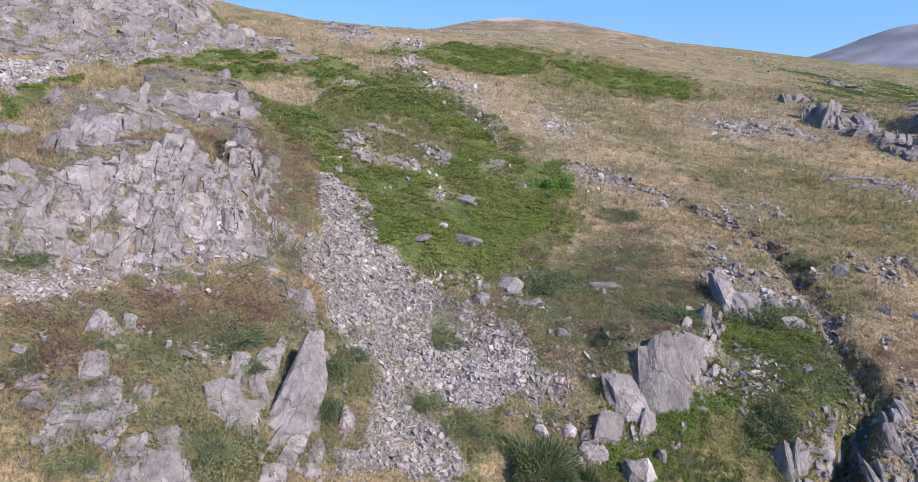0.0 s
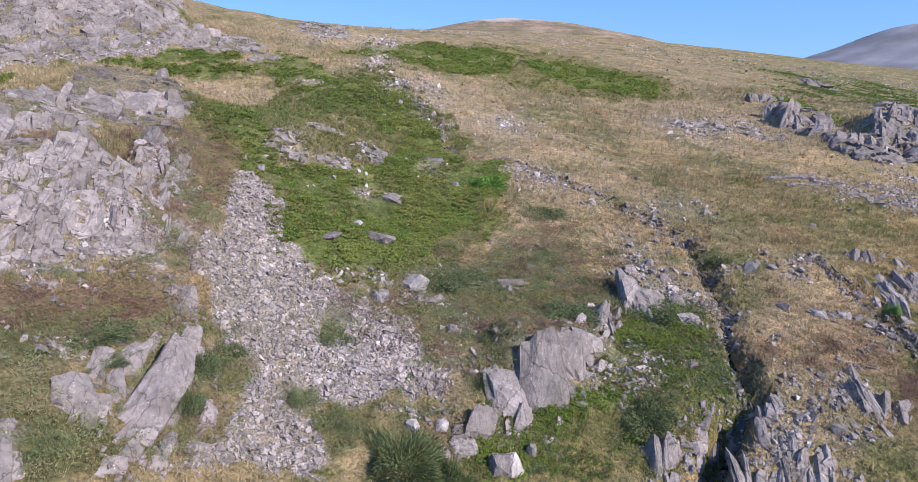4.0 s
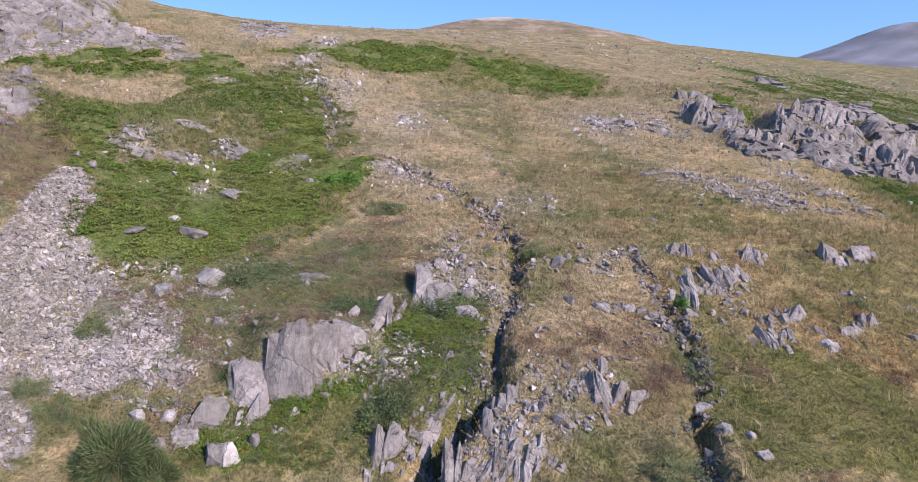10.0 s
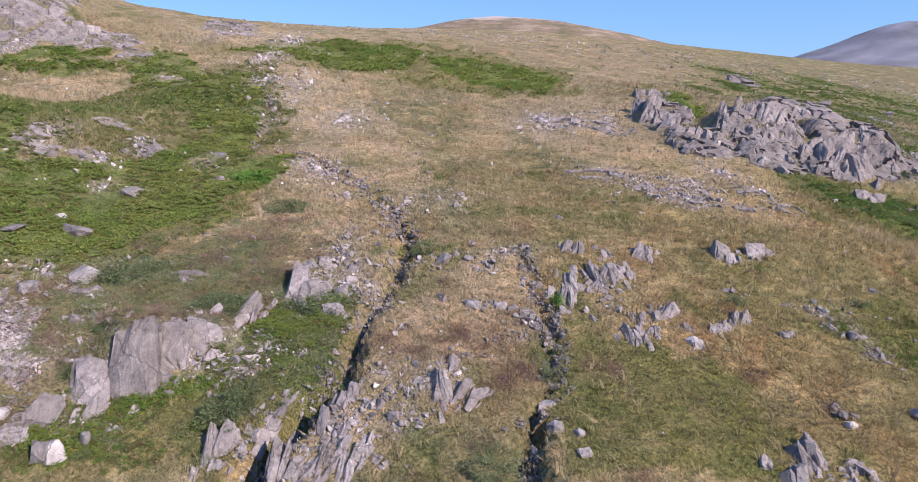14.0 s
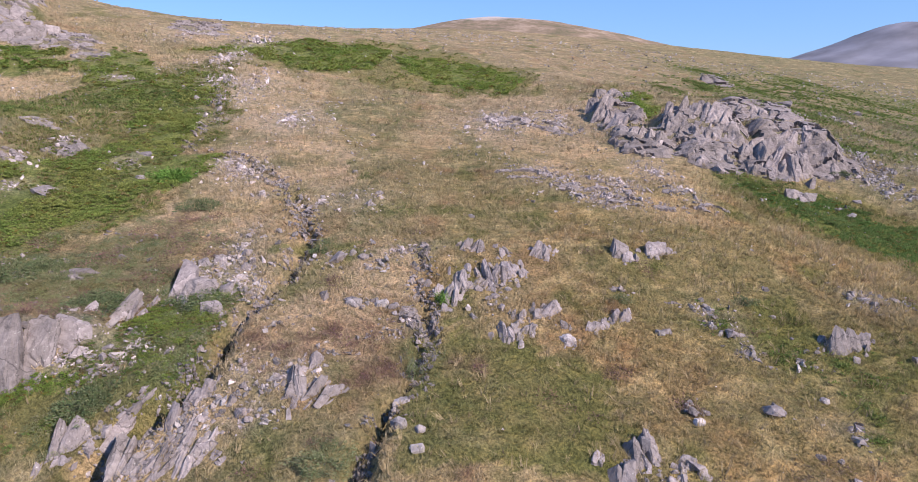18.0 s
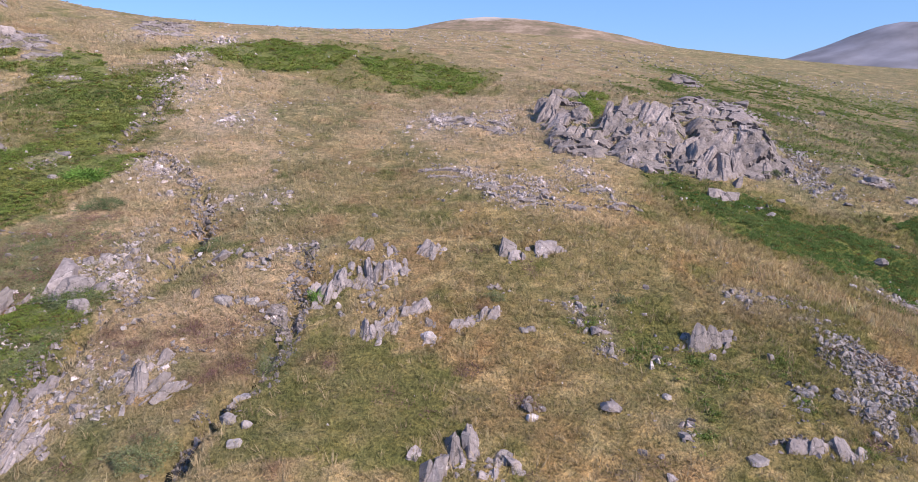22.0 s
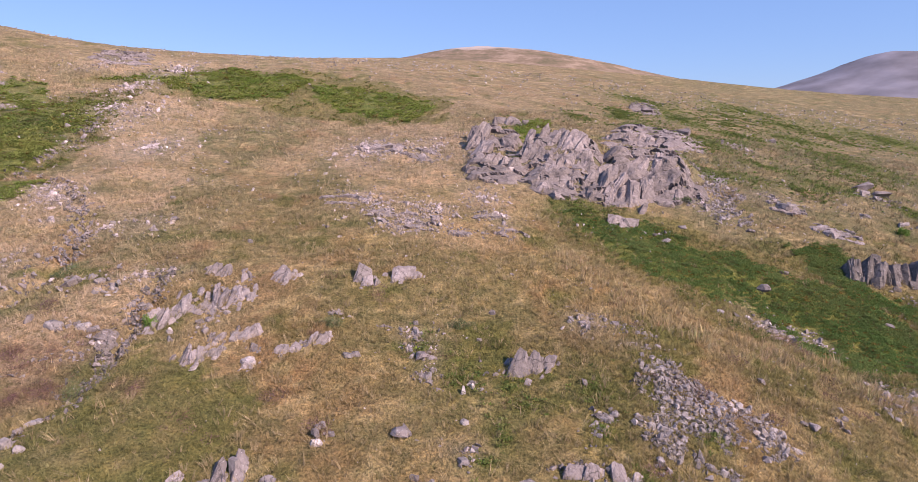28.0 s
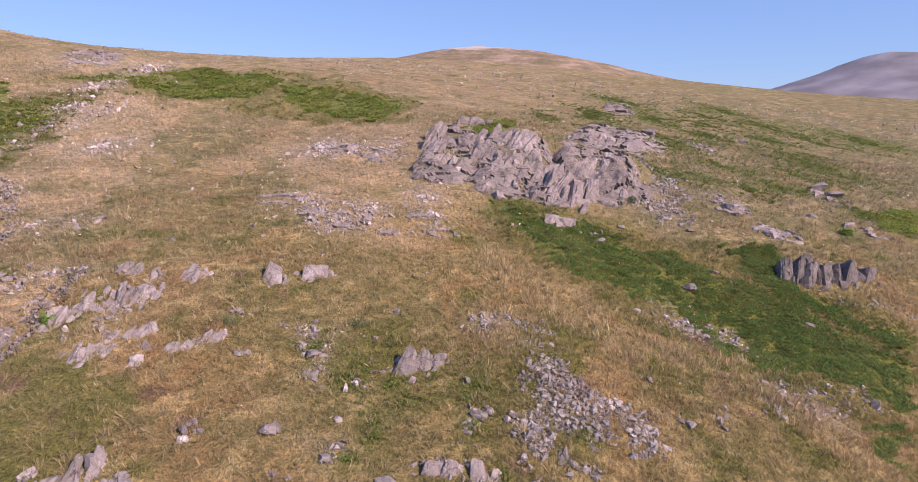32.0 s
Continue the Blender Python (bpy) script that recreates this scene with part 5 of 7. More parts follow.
BOULDERS += [(95, 42, 0.52, 0.48), (89.8, 43.8, 0.63, 0.98), (93.7, 61, 0.85, 0.59), (75.8, 41.4, 0.6, 1.02), (58.8, 44.1, 0.81, 0.78), (51, 42.7, 1.04, 0.66), (63.4, 47.9, 0.77, 0.47), (69.6, 51.8, 0.72, 0.5), (63.3, 35.7, 1.2, 1.06), (57.8, 36.2, 0.53, 0.58), (57.8, 34.4, 0.73, 0.71), (76.5, 37.6, 0.71, 0.43)]
BOULDERS += [(77.2, 38, 0.79, 0.52), (133.7, 101.3, 1.92, 1.05), (123, 157.4, 5.79, 2.83), (161.1, 190.7, 3.5, 2.29), (108.4, 87.3, 1.34, 0.91), (98, 85.8, 1.31, 0.8), (65.4, 42.4, 0.52, 0.38), (68.3, 47.5, 0.57, 0.42), (113.6, 64.2, 1.02, 0.69), (-11.6, 61.2, 1.12, 1.34), (-13.3, 61.8, 0.68, 0.74), (1.5, 44.6, 1.2, 1.21)]
BOULDERS += [(5.3, 45.7, 1.05, 0.67), (9.8, 32.1, 1.52, 2.08), (4.8, 33.7, 0.89, 0.96), (6.5, 32.2, 1.05, 1), (11.8, 33.4, 0.61, 1.34), (-13.2, 30.7, 0.6, 0.59), (-13.1, 38.4, 0.51, 0.56), (-17.9, 35, 0.6, 0.36), (-17.3, 37.9, 0.93, 0.62), (4.8, 77.3, 2.12, 1.08), (7.2, 70.8, 1.04, 0.71), (0.9, 62.9, 2.91, 0.89)]
BOULDERS += [(74.5, 134.5, 1.45, 1.31), (29.7, 100.6, 0.91, 0.79), (30.1, 79.7, 0.88, 0.72), (28.2, 68.2, 0.76, 0.83), (34.2, 70.2, 1.04, 0.85)]
CRAGS = []
CRAGS.append(("crag", "large jointed grey crag face on the hillside", ((-19.35, 36.98, 8.03, -6.46, 14.34, 2.71), (-15.84, 39.22, 4.8, -3.86, 10.9, 1.55), (-22.49, 34.63, 5.55, -3.83, 7.01, 2.24), (-19.19, 42.95, 4.76, -4.44, 10.81, 2.13), (-15.75, 48.21, 4, -3.23, 10.84, 2.24), (-23.2, 32.14, 3.64, -3.13, 5.19, 1.98))))
CRAGS.append(("crag", "low grey crag on a grassy knoll", ((-27.74, 49.8, 6.32, -6.09, 11.87, 1.84), (-24.92, 62.39, 10.66, -11.21, 29.36, 1.61), (-27.18, 57, 5.14, -3.88, 8.73, 1.32))))
CRAGS.append(("crag", "high broken grey crags near the skyline", ((-76.46, 121.92, 16.06, -18.85, 32.45, 3.72), (-68.44, 127.03, 14.49, -22.81, 45.34, 3.88), (-60.66, 132.06, 13.89, -23.17, 53.5, 3.78), (-82.33, 142.69, 24.8, -27.18, 49.34, 3.06), (-62.83, 149.1, 15.58, -20.44, 50.83, 3.76), (-72.2, 142, 19.78, -21.73, 44.91, 3.11), (-49.19, 138.9, 9.74, -4.77, 14.25, 1.38))))
CRAGS.append(("crag", "large pinkish grey crag standing out of the moor", ((95, 97.5, 12.5, 10, 26, 4.3), (81.8, 100.0, 12.5, 8, 27, 4.6), (73, 119, 8, 6, 26, 2.3), (71.82, 98.66, 8.39, 3.65, 20.78, 1.69), (105.56, 132.26, 14.48, 16.81, 44.4, 1.82), (81.64, 94.4, 7.9, 4.31, 15.56, 1.54), (88.47, 92.4, 6.04, 5.8, 16.57, 1.71), (102.91, 97.08, 3.62, 4.68, 9.95, 1.08))))
CRAGS.append(("crag", "low pinkish rock bands showing through straw grass", ((51.34, 81.33, 6.06, 0.54, 7.92, 0.26), (55.81, 77.6, 4.79, 0.83, 6.7, 0.23), (62.11, 76.36, 6.45, 1.44, 7.11, 0.25), (63.54, 71.72, 8.11, 1, 4.25, 0.14), (69.73, 75.34, 3.97, 2.79, 9.36, 0.32), (72.86, 73.03, 4.14, 1.46, 4.21, 0.15), (52.65, 116.09, 7.4, 0.72, 12.02, 0.24), (59.68, 112.98, 6.18, 1.46, 12.18, 0.26))))
CRAGS.append(("crag", "broken grey rock showing through bracken", ((-10.46, 66.83, 3.65, -1.14, 7.9, 0.45), (-6.14, 67.82, 3.72, -0.32, 3.94, 0.32), (-2.59, 72.65, 3.31, -0.25, 7.49, 0.38), (-8.98, 80.15, 4.34, -1.2, 11.05, 0.26))))
CRAGS.append(("crag", "low weathered rock ribs on the moor", ((117.09, 141.89, 9.17, 9.5, 33.35, 0.44), (131.2, 219.79, 7.99, 12.58, 50.6, 0.52), (121.67, 88.48, 5.94, 3.44, 7.08, 0.24), (118.22, 96.77, 5.51, 2.91, 7.05, 0.25), (143.15, 115.69, 6.53, 4.49, 8.07, 0.18), (139.52, 96.33, 5.53, 3.2, 5.2, 0.19))))
CRAGS.append(("crag", "low rock ledges below the skyline", ((-42.05, 139.16, 14.67, -5.6, 19.47, 0.98), (-31.64, 133.24, 5.88, -2.74, 12.19, 0.73), (-29.92, 186.02, 13.01, -5.93, 37.78, 0.81))))
SLABS = []          # thing, kind, grain, and its slabs: foot, width and the way from foot to top
SLABS.append(('big pale grey slab cliff above green bracken', 'outcrop', 'smooth', [
    (12.74, 36.78, 2.53, 0.02, 2.32, 4), (14.62, 38.69, 1.68, 0.01, 1.61, 2.77), (16.25, 40.33, 2.04, 0.11, 1.14, 1.82), (10.69, 35.95, 1.89, -0.17, 1.88, 2.1),
    (8.56, 33.86, 1.33, 0.37, 1.47, 1.46), (14.19, 37.6, 1.95, 0.14, 0.78, 0.65), (10, 36.77, 1.13, -0.39, 1.4, 1.61),
]))
SLABS.append(('tall narrow upright slate slab beside juniper', 'outcrop', 'ribbed', [
    (18.08, 43.8, 1.52, 0.59, 1.81, 2.58),
]))
SLABS.append(('upright pale slab with broken blocks beside it', 'outcrop', 'smooth', [
    (21.04, 47.18, 1.43, -0.73, 2.5, 2.83), (22.46, 47.07, 2.41, -0.13, 1.37, 1.37), (22.44, 52.55, 1.02, -0.12, 0.67, 0.75), (24.61, 44.1, 1.34, -0.05, 0.74, 0.82),
    (21.26, 52.07, 0.9, -0.2, 0.55, 0.62), (24.76, 47.04, 1.09, -0.18, 0.7, 0.77), (24.99, 51.38, 0.76, -0.03, 0.55, 0.61),
]))
SLABS.append(('two upright rock pillars under a bush', 'outcrop', 'smooth', [
    (19.31, 32.8, 0.84, -0.12, 0.92, 1.89), (20.13, 33.17, 1.23, 0.1, 0.88, 1.64),
]))
SLABS.append(('pale jagged slate ribs lining a deep gully', 'outcrop', 'ribbed', [
    (23.05, 35.55, 1.04, 0.34, 0.96, 1.08), (22.51, 34.97, 1.18, 0.32, 1.01, 1.14), (22.08, 33.75, 1.35, 0.33, 1.08, 1.21), (21.68, 32.85, 1.39, 0.28, 1.04, 1.17),
    (23.34, 31.23, 0.94, 0.02, 1.66, 1.83), (25.58, 33.93, 0.69, 0.02, 1.04, 1.15), (26.79, 32.33, 1.09, 0.45, 1.35, 1.56), (26.18, 31.06, 1.13, 0.43, 1.15, 1.35),
    (25.08, 31.37, 0.94, 0.31, 1.12, 1.28), (28.19, 31.81, 1.04, -0.01, 0.98, 1.06), (28.74, 31.88, 1.41, 0.43, 0.5, 0.48), (24.75, 35.9, 0.57, 0.01, 0.73, 0.8),
    (24.5, 31.4, 0.83, 0.03, 0.76, 0.84), (27.45, 30.73, 1.12, 0.17, 0.98, 1.1), (26.41, 35.41, 1.1, -0.03, 0.65, 0.72), (27.21, 35.73, 0.77, 0.02, 0.73, 0.81),
]))
SLABS.append(('split slate ribs ringed by heather', 'outcrop', 'ribbed', [
    (33.49, 38.23, 0.84, 0.11, 0.78, 0.83), (32.95, 35.23, 1.14, -0.38, 1.63, 1.83), (33.84, 35.6, 0.66, 0.47, 1.07, 1.12), (34.51, 34.95, 0.55, 0.4, 0.96, 1.02),
    (35.1, 35.69, 0.56, 0.44, 0.83, 0.83), (32.81, 35.53, 0.88, 0.05, 0.73, 0.81),
]))
SLABS.append(('jagged row of leaning grey slate slabs in grass', 'outcrop', 'ribbed', [
    (43.19, 49.58, 1.33, 0.07, 2.27, 2.47), (42.36, 46.92, 1.16, 0.09, 1.43, 1.53), (41.44, 48.63, 0.72, -0.01, 0.81, 0.87), (46.1, 50.91, 1.81, -0.39, 1.85, 2.08),
    (45.18, 50.5, 1.84, 0.27, 0.67, 0.76), (44.32, 49.79, 1.42, 0.04, 0.43, 0.5), (47.83, 51.89, 1.46, -0.38, 1.1, 1.23), (48.66, 51.55, 0.75, -0.12, 0.59, 0.66),
    (44.26, 55.69, 2.11, 0.18, 0.99, 1.07), (47.31, 54.92, 0.92, -0.38, 0.55, 0.64), (45.8, 49.72, 0.93, 0.19, 0.43, 0.42),
]))
SLABS.append(('leaning grey slab in straw grass', 'outcrop', 'ribbed', [
    (50.37, 54.74, 1.58, 0.33, 1.19, 1.3), (51.24, 55.48, 0.66, 0.25, 0.69, 0.75),
]))
SLABS.append(('lone upright grey rock in olive grass', 'outcrop', 'smooth', [
    (57.81, 55.02, 1.47, 0.01, 1.12, 1.78), (58.3, 54.36, 1, 0.06, 0.77, 0.84),
]))
SLABS.append(('low flat grey rock in olive grass', 'outcrop', 'smooth', [
    (61.52, 56.34, 2.12, -0, 0.78, 1.34), (62.82, 56.77, 0.75, 0.03, 0.53, 0.57),
]))
SLABS.append(('rounded split slate outcrop with heather cap', 'outcrop', 'ribbed', [
    (46.53, 42.55, 1.18, 0.21, 1.43, 1.54), (47.65, 45.25, 0.97, 0.08, 0.86, 0.94), (48.19, 43.49, 1.09, 0.12, 0.89, 0.97), (47.33, 43.4, 0.72, -0.06, 0.51, 0.57),
    (49.88, 45.8, 1.36, 0.23, 1.05, 1.23), (49.25, 45.48, 0.83, -0.12, 0.55, 0.66),
]))
SLABS.append(('small wedge of grey slate in grass', 'outcrop', 'smooth', [
    (51.15, 42.19, 0.82, 0.03, 0.54, 0.59), (51.04, 44.18, 0.55, -0.11, 0.45, 0.51),
]))
SLABS.append(('low rib of slate slabs under a small bush', 'outcrop', 'ribbed', [
    (53.16, 43.93, 0.85, 0.06, 0.71, 0.78), (54.06, 44.46, 0.75, 0.09, 0.59, 0.64), (55.32, 45.34, 0.95, 0.13, 0.85, 0.93), (56.15, 45.64, 0.69, 0.1, 0.78, 0.86),
    (56.48, 49.57, 1.27, 0.13, 0.42, 0.46),
]))
SLABS.append(('upright split slate slabs in straw grass', 'outcrop', 'ribbed', [
    (51.61, 28.73, 1.47, 0.22, 1.44, 1.54), (53.07, 30.33, 0.9, -0, 1.18, 1.29), (53.97, 31.06, 0.7, 0.01, 1.14, 1.25), (55.92, 30.3, 1.62, 0.08, 0.49, 0.57),
    (54.79, 29.43, 1.03, 0.06, 0.41, 0.44),
]))
SLABS.append(('sloping grey slab outcrop in rough grass', 'outcrop', 'smooth', [
    (71, 42.53, 1.45, 0.69, 1.34, 1.63), (72.22, 43, 1.18, 0.49, 1.1, 1.33), (73.36, 43.63, 0.8, 0.41, 0.75, 0.92), (70.71, 43.2, 0.68, 0.35, 0.76, 0.91),
]))
SLABS.append(('pale blocky rocks beside loose stones', 'outcrop', 'smooth', [
    (73.59, 32.56, 1.49, 0.1, 0.41, 0.68), (74.64, 32.49, 1.27, 0.11, 0.45, 0.73), (76.14, 32.37, 0.89, 0.02, 0.8, 0.88), (77.19, 32.33, 0.6, 0.03, 0.52, 0.57),
]))
SLABS.append(('small dark columnar cliff above bracken', 'outcrop', 'ribbed', [
    (117.79, 75.62, 3.51, 0.89, 1.64, 3.58), (120.18, 75.64, 2.88, 0.81, 1.54, 3.37), (122.59, 76.46, 2.42, 0.63, 1.17, 2.57), (124.48, 76.21, 2.26, 0.52, 1.25, 2.77),
    (127.43, 77.95, 3.41, 0.51, 0.97, 2.12),
]))
SLABS.append(('large smooth grey slab face beside scree', 'outcrop', 'smooth', [
    (-8.62, 28.99, 2.07, -0.28, 4.34, 2.86), (-8.57, 35.08, 1.17, -0.08, 1.29, 1.15), (-8.28, 31.54, 0.96, -0.14, 2.45, 1.63), (-10.42, 31.51, 1.23, -0.2, 1.81, 1.19),
    (-10.09, 29.78, 0.94, -0.38, 0.95, 1), (-10.99, 27.75, 1.74, -0.45, 0.95, 1.38), (-11.49, 30.8, 0.97, -0.11, 1.12, 0.87), (-10.21, 27.46, 0.67, -0.47, 1.02, 1.16),
]))
SLABS.append(('wedge of grey rock at a scree edge', 'outcrop', 'smooth', [
    (-9.6, 37.73, 1.12, -0.36, 1.45, 1.5), (-10.52, 38.52, 0.81, -0.24, 0.73, 0.8),
]))
SLABS.append(('low pale rocks in brown heather', 'outcrop', 'smooth', [
    (-17.25, 28.87, 1.13, -0.08, 0.91, 0.66), (-16.61, 30.48, 0.67, -0.28, 0.71, 0.65), (-16.23, 26.31, 1.06, -0.33, 0.78, 0.82), (-15.88, 24.83, 2.19, 0.17, 1.52, 1.07),
    (-16.2, 24.58, 1.48, -0.28, 0.63, 0.68), (-14.54, 24.76, 0.85, -0.16, 0.8, 0.84), (-14.06, 26.21, 0.57, -0.13, 0.55, 0.56), (-16.51, 23.87, 1.24, -0.63, 0.33, 0.59),
    (-18.33, 25.11, 0.97, -0.09, 0.45, 0.43), (-15.84, 28.16, 0.67, -0.1, 0.27, 0.28),
]))
SLABS.append(('broad flat grey slab in low shrubs', 'outcrop', 'smooth', [
    (-12.88, 23.59, 2.26, -0.52, 1.45, 1.5), (-12.01, 23.9, 1.36, -0.31, 0.93, 0.95), (-13.8, 24.25, 0.86, -0.05, 0.63, 0.62), (-13.83, 23.37, 1.06, -0.21, 0.73, 0.82),
]))
SLABS.append(('broken pale slabs at the foot of scree', 'outcrop', 'smooth', [
    (-8.14, 26.72, 0.92, -0, 0.7, 0.57), (-6.04, 30.44, 0.79, 0.03, 1.34, 1.08), (-5.73, 28.58, 1.19, -0.12, 0.64, 0.47), (-8.47, 25.85, 1.09, -0.12, 0.51, 0.46),
    (-6.91, 26.85, 0.8, -0.1, 0.54, 0.47),
]))
SLABS.append(('large jointed grey crag face on the hillside', 'crag', 'ribbed', [
    (-20.71, 40.85, 1.91, -0.45, 1.74, 1.88), (-18.86, 42.27, 1.76, -0.49, 1.78, 1.9), (-21.76, 39.84, 1.96, -0.35, 0.91, 1.06), (-22.56, 37.34, 2.38, -0.44, 1.85, 1.83),
    (-23.18, 36.09, 1.53, -0.43, 1.52, 1.54), (-23.54, 34.26, 1.59, -0.34, 1.35, 1.28), (-23.9, 33.64, 1.41, -0.34, 0.73, 0.82), (-20.73, 38.78, 1.91, -0.33, 1.69, 1.74),
    (-19.69, 38.99, 2.24, -0.43, 1.79, 1.91), (-18.24, 41.37, 1.95, 0.16, 1.2, 0.93), (-15.71, 41.32, 1.62, -0.99, 2.25, 2.63), (-16.6, 39.96, 2.07, -0.88, 2.36, 2.69),
    (-17.98, 39.49, 1.59, -0.48, 1.49, 1.66), (-19.53, 37.56, 1.91, -0.62, 1.69, 1.9), (-20.49, 36.59, 1.24, -0.51, 2, 2), (-21.07, 36.32, 1.04, -0.47, 1.14, 1.26),
    (-21.35, 36.05, 0.66, -0.46, 1.07, 1.2), (-18.44, 38.23, 1.86, -0.42, 1.23, 1.38), (-17.58, 38.46, 1.25, -0.23, 1.02, 1.06), (-23.57, 32.76, 1.19, -0.35, 1.31, 1.25),
    (-22.89, 33.09, 1, -0.44, 1.25, 1.27), (-22.61, 33.85, 1.01, -0.31, 0.87, 0.9), (-22.35, 33.55, 1.34, -0.15, 0.92, 0.79), (-21.86, 34.63, 1.17, -0.21, 1.01, 0.9),
]))
SLABS.append(('shattered grey crag beside a scree chute', 'crag', 'ribbed', [
    (-16.29, 50.87, 1.98, -0.24, 1.42, 1.18), (-15.41, 51.2, 1.5, -0.34, 2.03, 1.6), (-16.38, 49.4, 1.23, -0.43, 1.71, 1.54), (-14.39, 44.93, 1.12, -0.59, 1.79, 1.77),
    (-14.31, 39.48, 1.79, -0.53, 1.2, 1.41), (-13.31, 40.37, 1.42, -0.49, 1.29, 1.43), (-12.08, 42.38, 1.06, -0.39, 1.47, 1.45), (-15.96, 44.59, 1.29, -0.27, 0.98, 0.9),
    (-14.44, 41.22, 1.2, -0.25, 0.97, 0.98),
]))
SLABS.append(('low grey crag on a grassy knoll', 'crag', 'smooth', [
    (-25.58, 44.16, 2.88, -0.66, 1.54, 1.7), (-26.89, 51.3, 2.4, -0.97, 2.7, 2.35), (-23.95, 42.52, 1.65, -0.65, 2.03, 2.19), (-28.48, 59.75, 3.43, -0.47, 1.25, 1.11),
    (-26.16, 54.49, 1.74, -0.55, 1.48, 1.34), (-26.28, 60.63, 3.43, -0.39, 1.9, 1.54), (-25.28, 65.69, 3.55, -0.73, 2.48, 2.48), (-23.57, 67.49, 3.38, -0.39, 1.47, 1.45),
    (-21.76, 66.28, 2.01, -0.43, 1.71, 1.65), (-26.66, 52.56, 1.17, -0.52, 1.29, 1.06), (-29.12, 55.52, 3.25, -0.47, 1.16, 1.18), (-31.95, 46.27, 2.16, -0.43, 0.84, 0.92),
    (-25.85, 41.85, 2.11, -0.38, 0.84, 0.95), (-26.69, 58.33, 1.74, -0.39, 1.08, 0.99),
]))
SLABS.append(('large pinkish grey crag standing out of the moor', 'crag', 'ribbed', [
    (70.47, 121.75, 3.44, 0.6, 4.42, 5.29), (69.74, 129.65, 2.43, 0.57, 2.67, 3.08), (77.84, 151.92, 6.57, 0.3, 2.06, 2.41), (81.61, 151.64, 4.3, 0.06, 2.05, 2.41),
    (77.18, 122.1, 3.25, -0.22, 1.9, 2.03), (70.37, 112.59, 2.66, 0.36, 2.41, 2.55), (70.6, 104.7, 1.39, 0.26, 1.66, 2), (71.64, 104.16, 1.39, 0.3, 1.8, 2.17),
    (72.94, 104.36, 1.39, 0.31, 1.8, 2.18), (74.13, 102.48, 1.37, 0.19, 2.09, 2.49), (75.22, 101.85, 1.57, 0.18, 1.92, 2.3), (80, 108.86, 3.78, 1.21, 3.35, 4.24),
    (81.99, 108.89, 3.38, 1.25, 3.34, 4.25), (84.63, 108.27, 3.07, 1.07, 2.76, 3.35), (86, 106.92, 2.73, 1.14, 2.94, 3.68), (87.62, 106.55, 1.68, 0.59, 2.21, 2.72),
    (78.37, 106.09, 2.66, 1.16, 3.27, 4.11), (80.33, 104.44, 3.24, 0.95, 2.12, 2.64), (83.7, 103.85, 1.73, 0.72, 2.55, 3.08), (85.01, 104.7, 1.54, 0.51, 2.01, 2.46),
    (86.4, 104.99, 2.17, 0.32, 1.58, 1.92), (88.15, 105.12, 2.29, 0.34, 1.27, 1.56), (81.55, 99.1, 2.53, 0.44, 1.83, 2.23), (79.45, 94.08, 1.76, 0.5, 1.36, 1.61),
    (81.73, 91.7, 2.55, 0.03, 1.12, 1.33), (102.58, 140.06, 3.47, 0.3, 1.97, 2.33), (106.6, 139.5, 5.58, 0.11, 2.46, 2.94), (109.52, 138.23, 3.49, 0.39, 1.97, 2.29),
    (89.16, 94.42, 3.45, 2.56, 5.32, 6.3), (95.2, 101.98, 3.75, 1.14, 3.23, 4.02), (89.09, 98.55, 2.18, 1.44, 2.95, 3.42), (97.59, 102.55, 4.01, 1.18, 2.61, 3.22),
    (99.8, 102.25, 4.04, 1.33, 2.89, 3.48), (101.35, 100.55, 2.85, 1.42, 3.49, 4.12), (89.7, 92.89, 3.04, 1.08, 3.11, 3.69), (91.55, 92.1, 3.61, 1.34, 3.77, 4.47),
    (94.9, 94.64, 3.74, 1.63, 3.6, 4.17), (98.39, 98.24, 2.77, 1.74, 2.98, 3.47), (87.99, 91.85, 3.74, 0.49, 1.59, 1.88), (102.09, 99.85, 2.21, 0.96, 1.79, 2.15),
    (101.37, 96.83, 1.95, 0.31, 1.51, 1.82), (87.76, 97.87, 2.55, 0.99, 2.16, 2.53), (87.85, 102.49, 2.24, 0.62, 1.9, 2.31),
]))
SLABS.append(('low rounded pinkish rock above bracken', 'outcrop', 'smooth', [
    (88.37, 82.99, 2.42, -0.15, 1.37, 1.53), (89.56, 82.81, 2.26, 0.2, 1.42, 1.52),
]))
SLABS.append(('small grey rock knob high on the moor', 'outcrop', 'smooth', [
    (129.22, 224.19, 4.39, 0.45, 3.03, 2.99), (133.07, 225.87, 3.11, 0.05, 2.29, 2.4),
]))
PATCHES["fern"] += [(125, 150, 9, 10), (138, 168, 9, 12), (150, 190, 10, 14), (112, 160, 7, 12), (120, 205, 8, 14), (160, 225, 12, 18), (175, 255, 14, 20), (150, 135, 8, 8), (128, 112, 5, 5), (170, 180, 9, 12), (205, 230, 12, 20), (100, 175, 6, 12)]
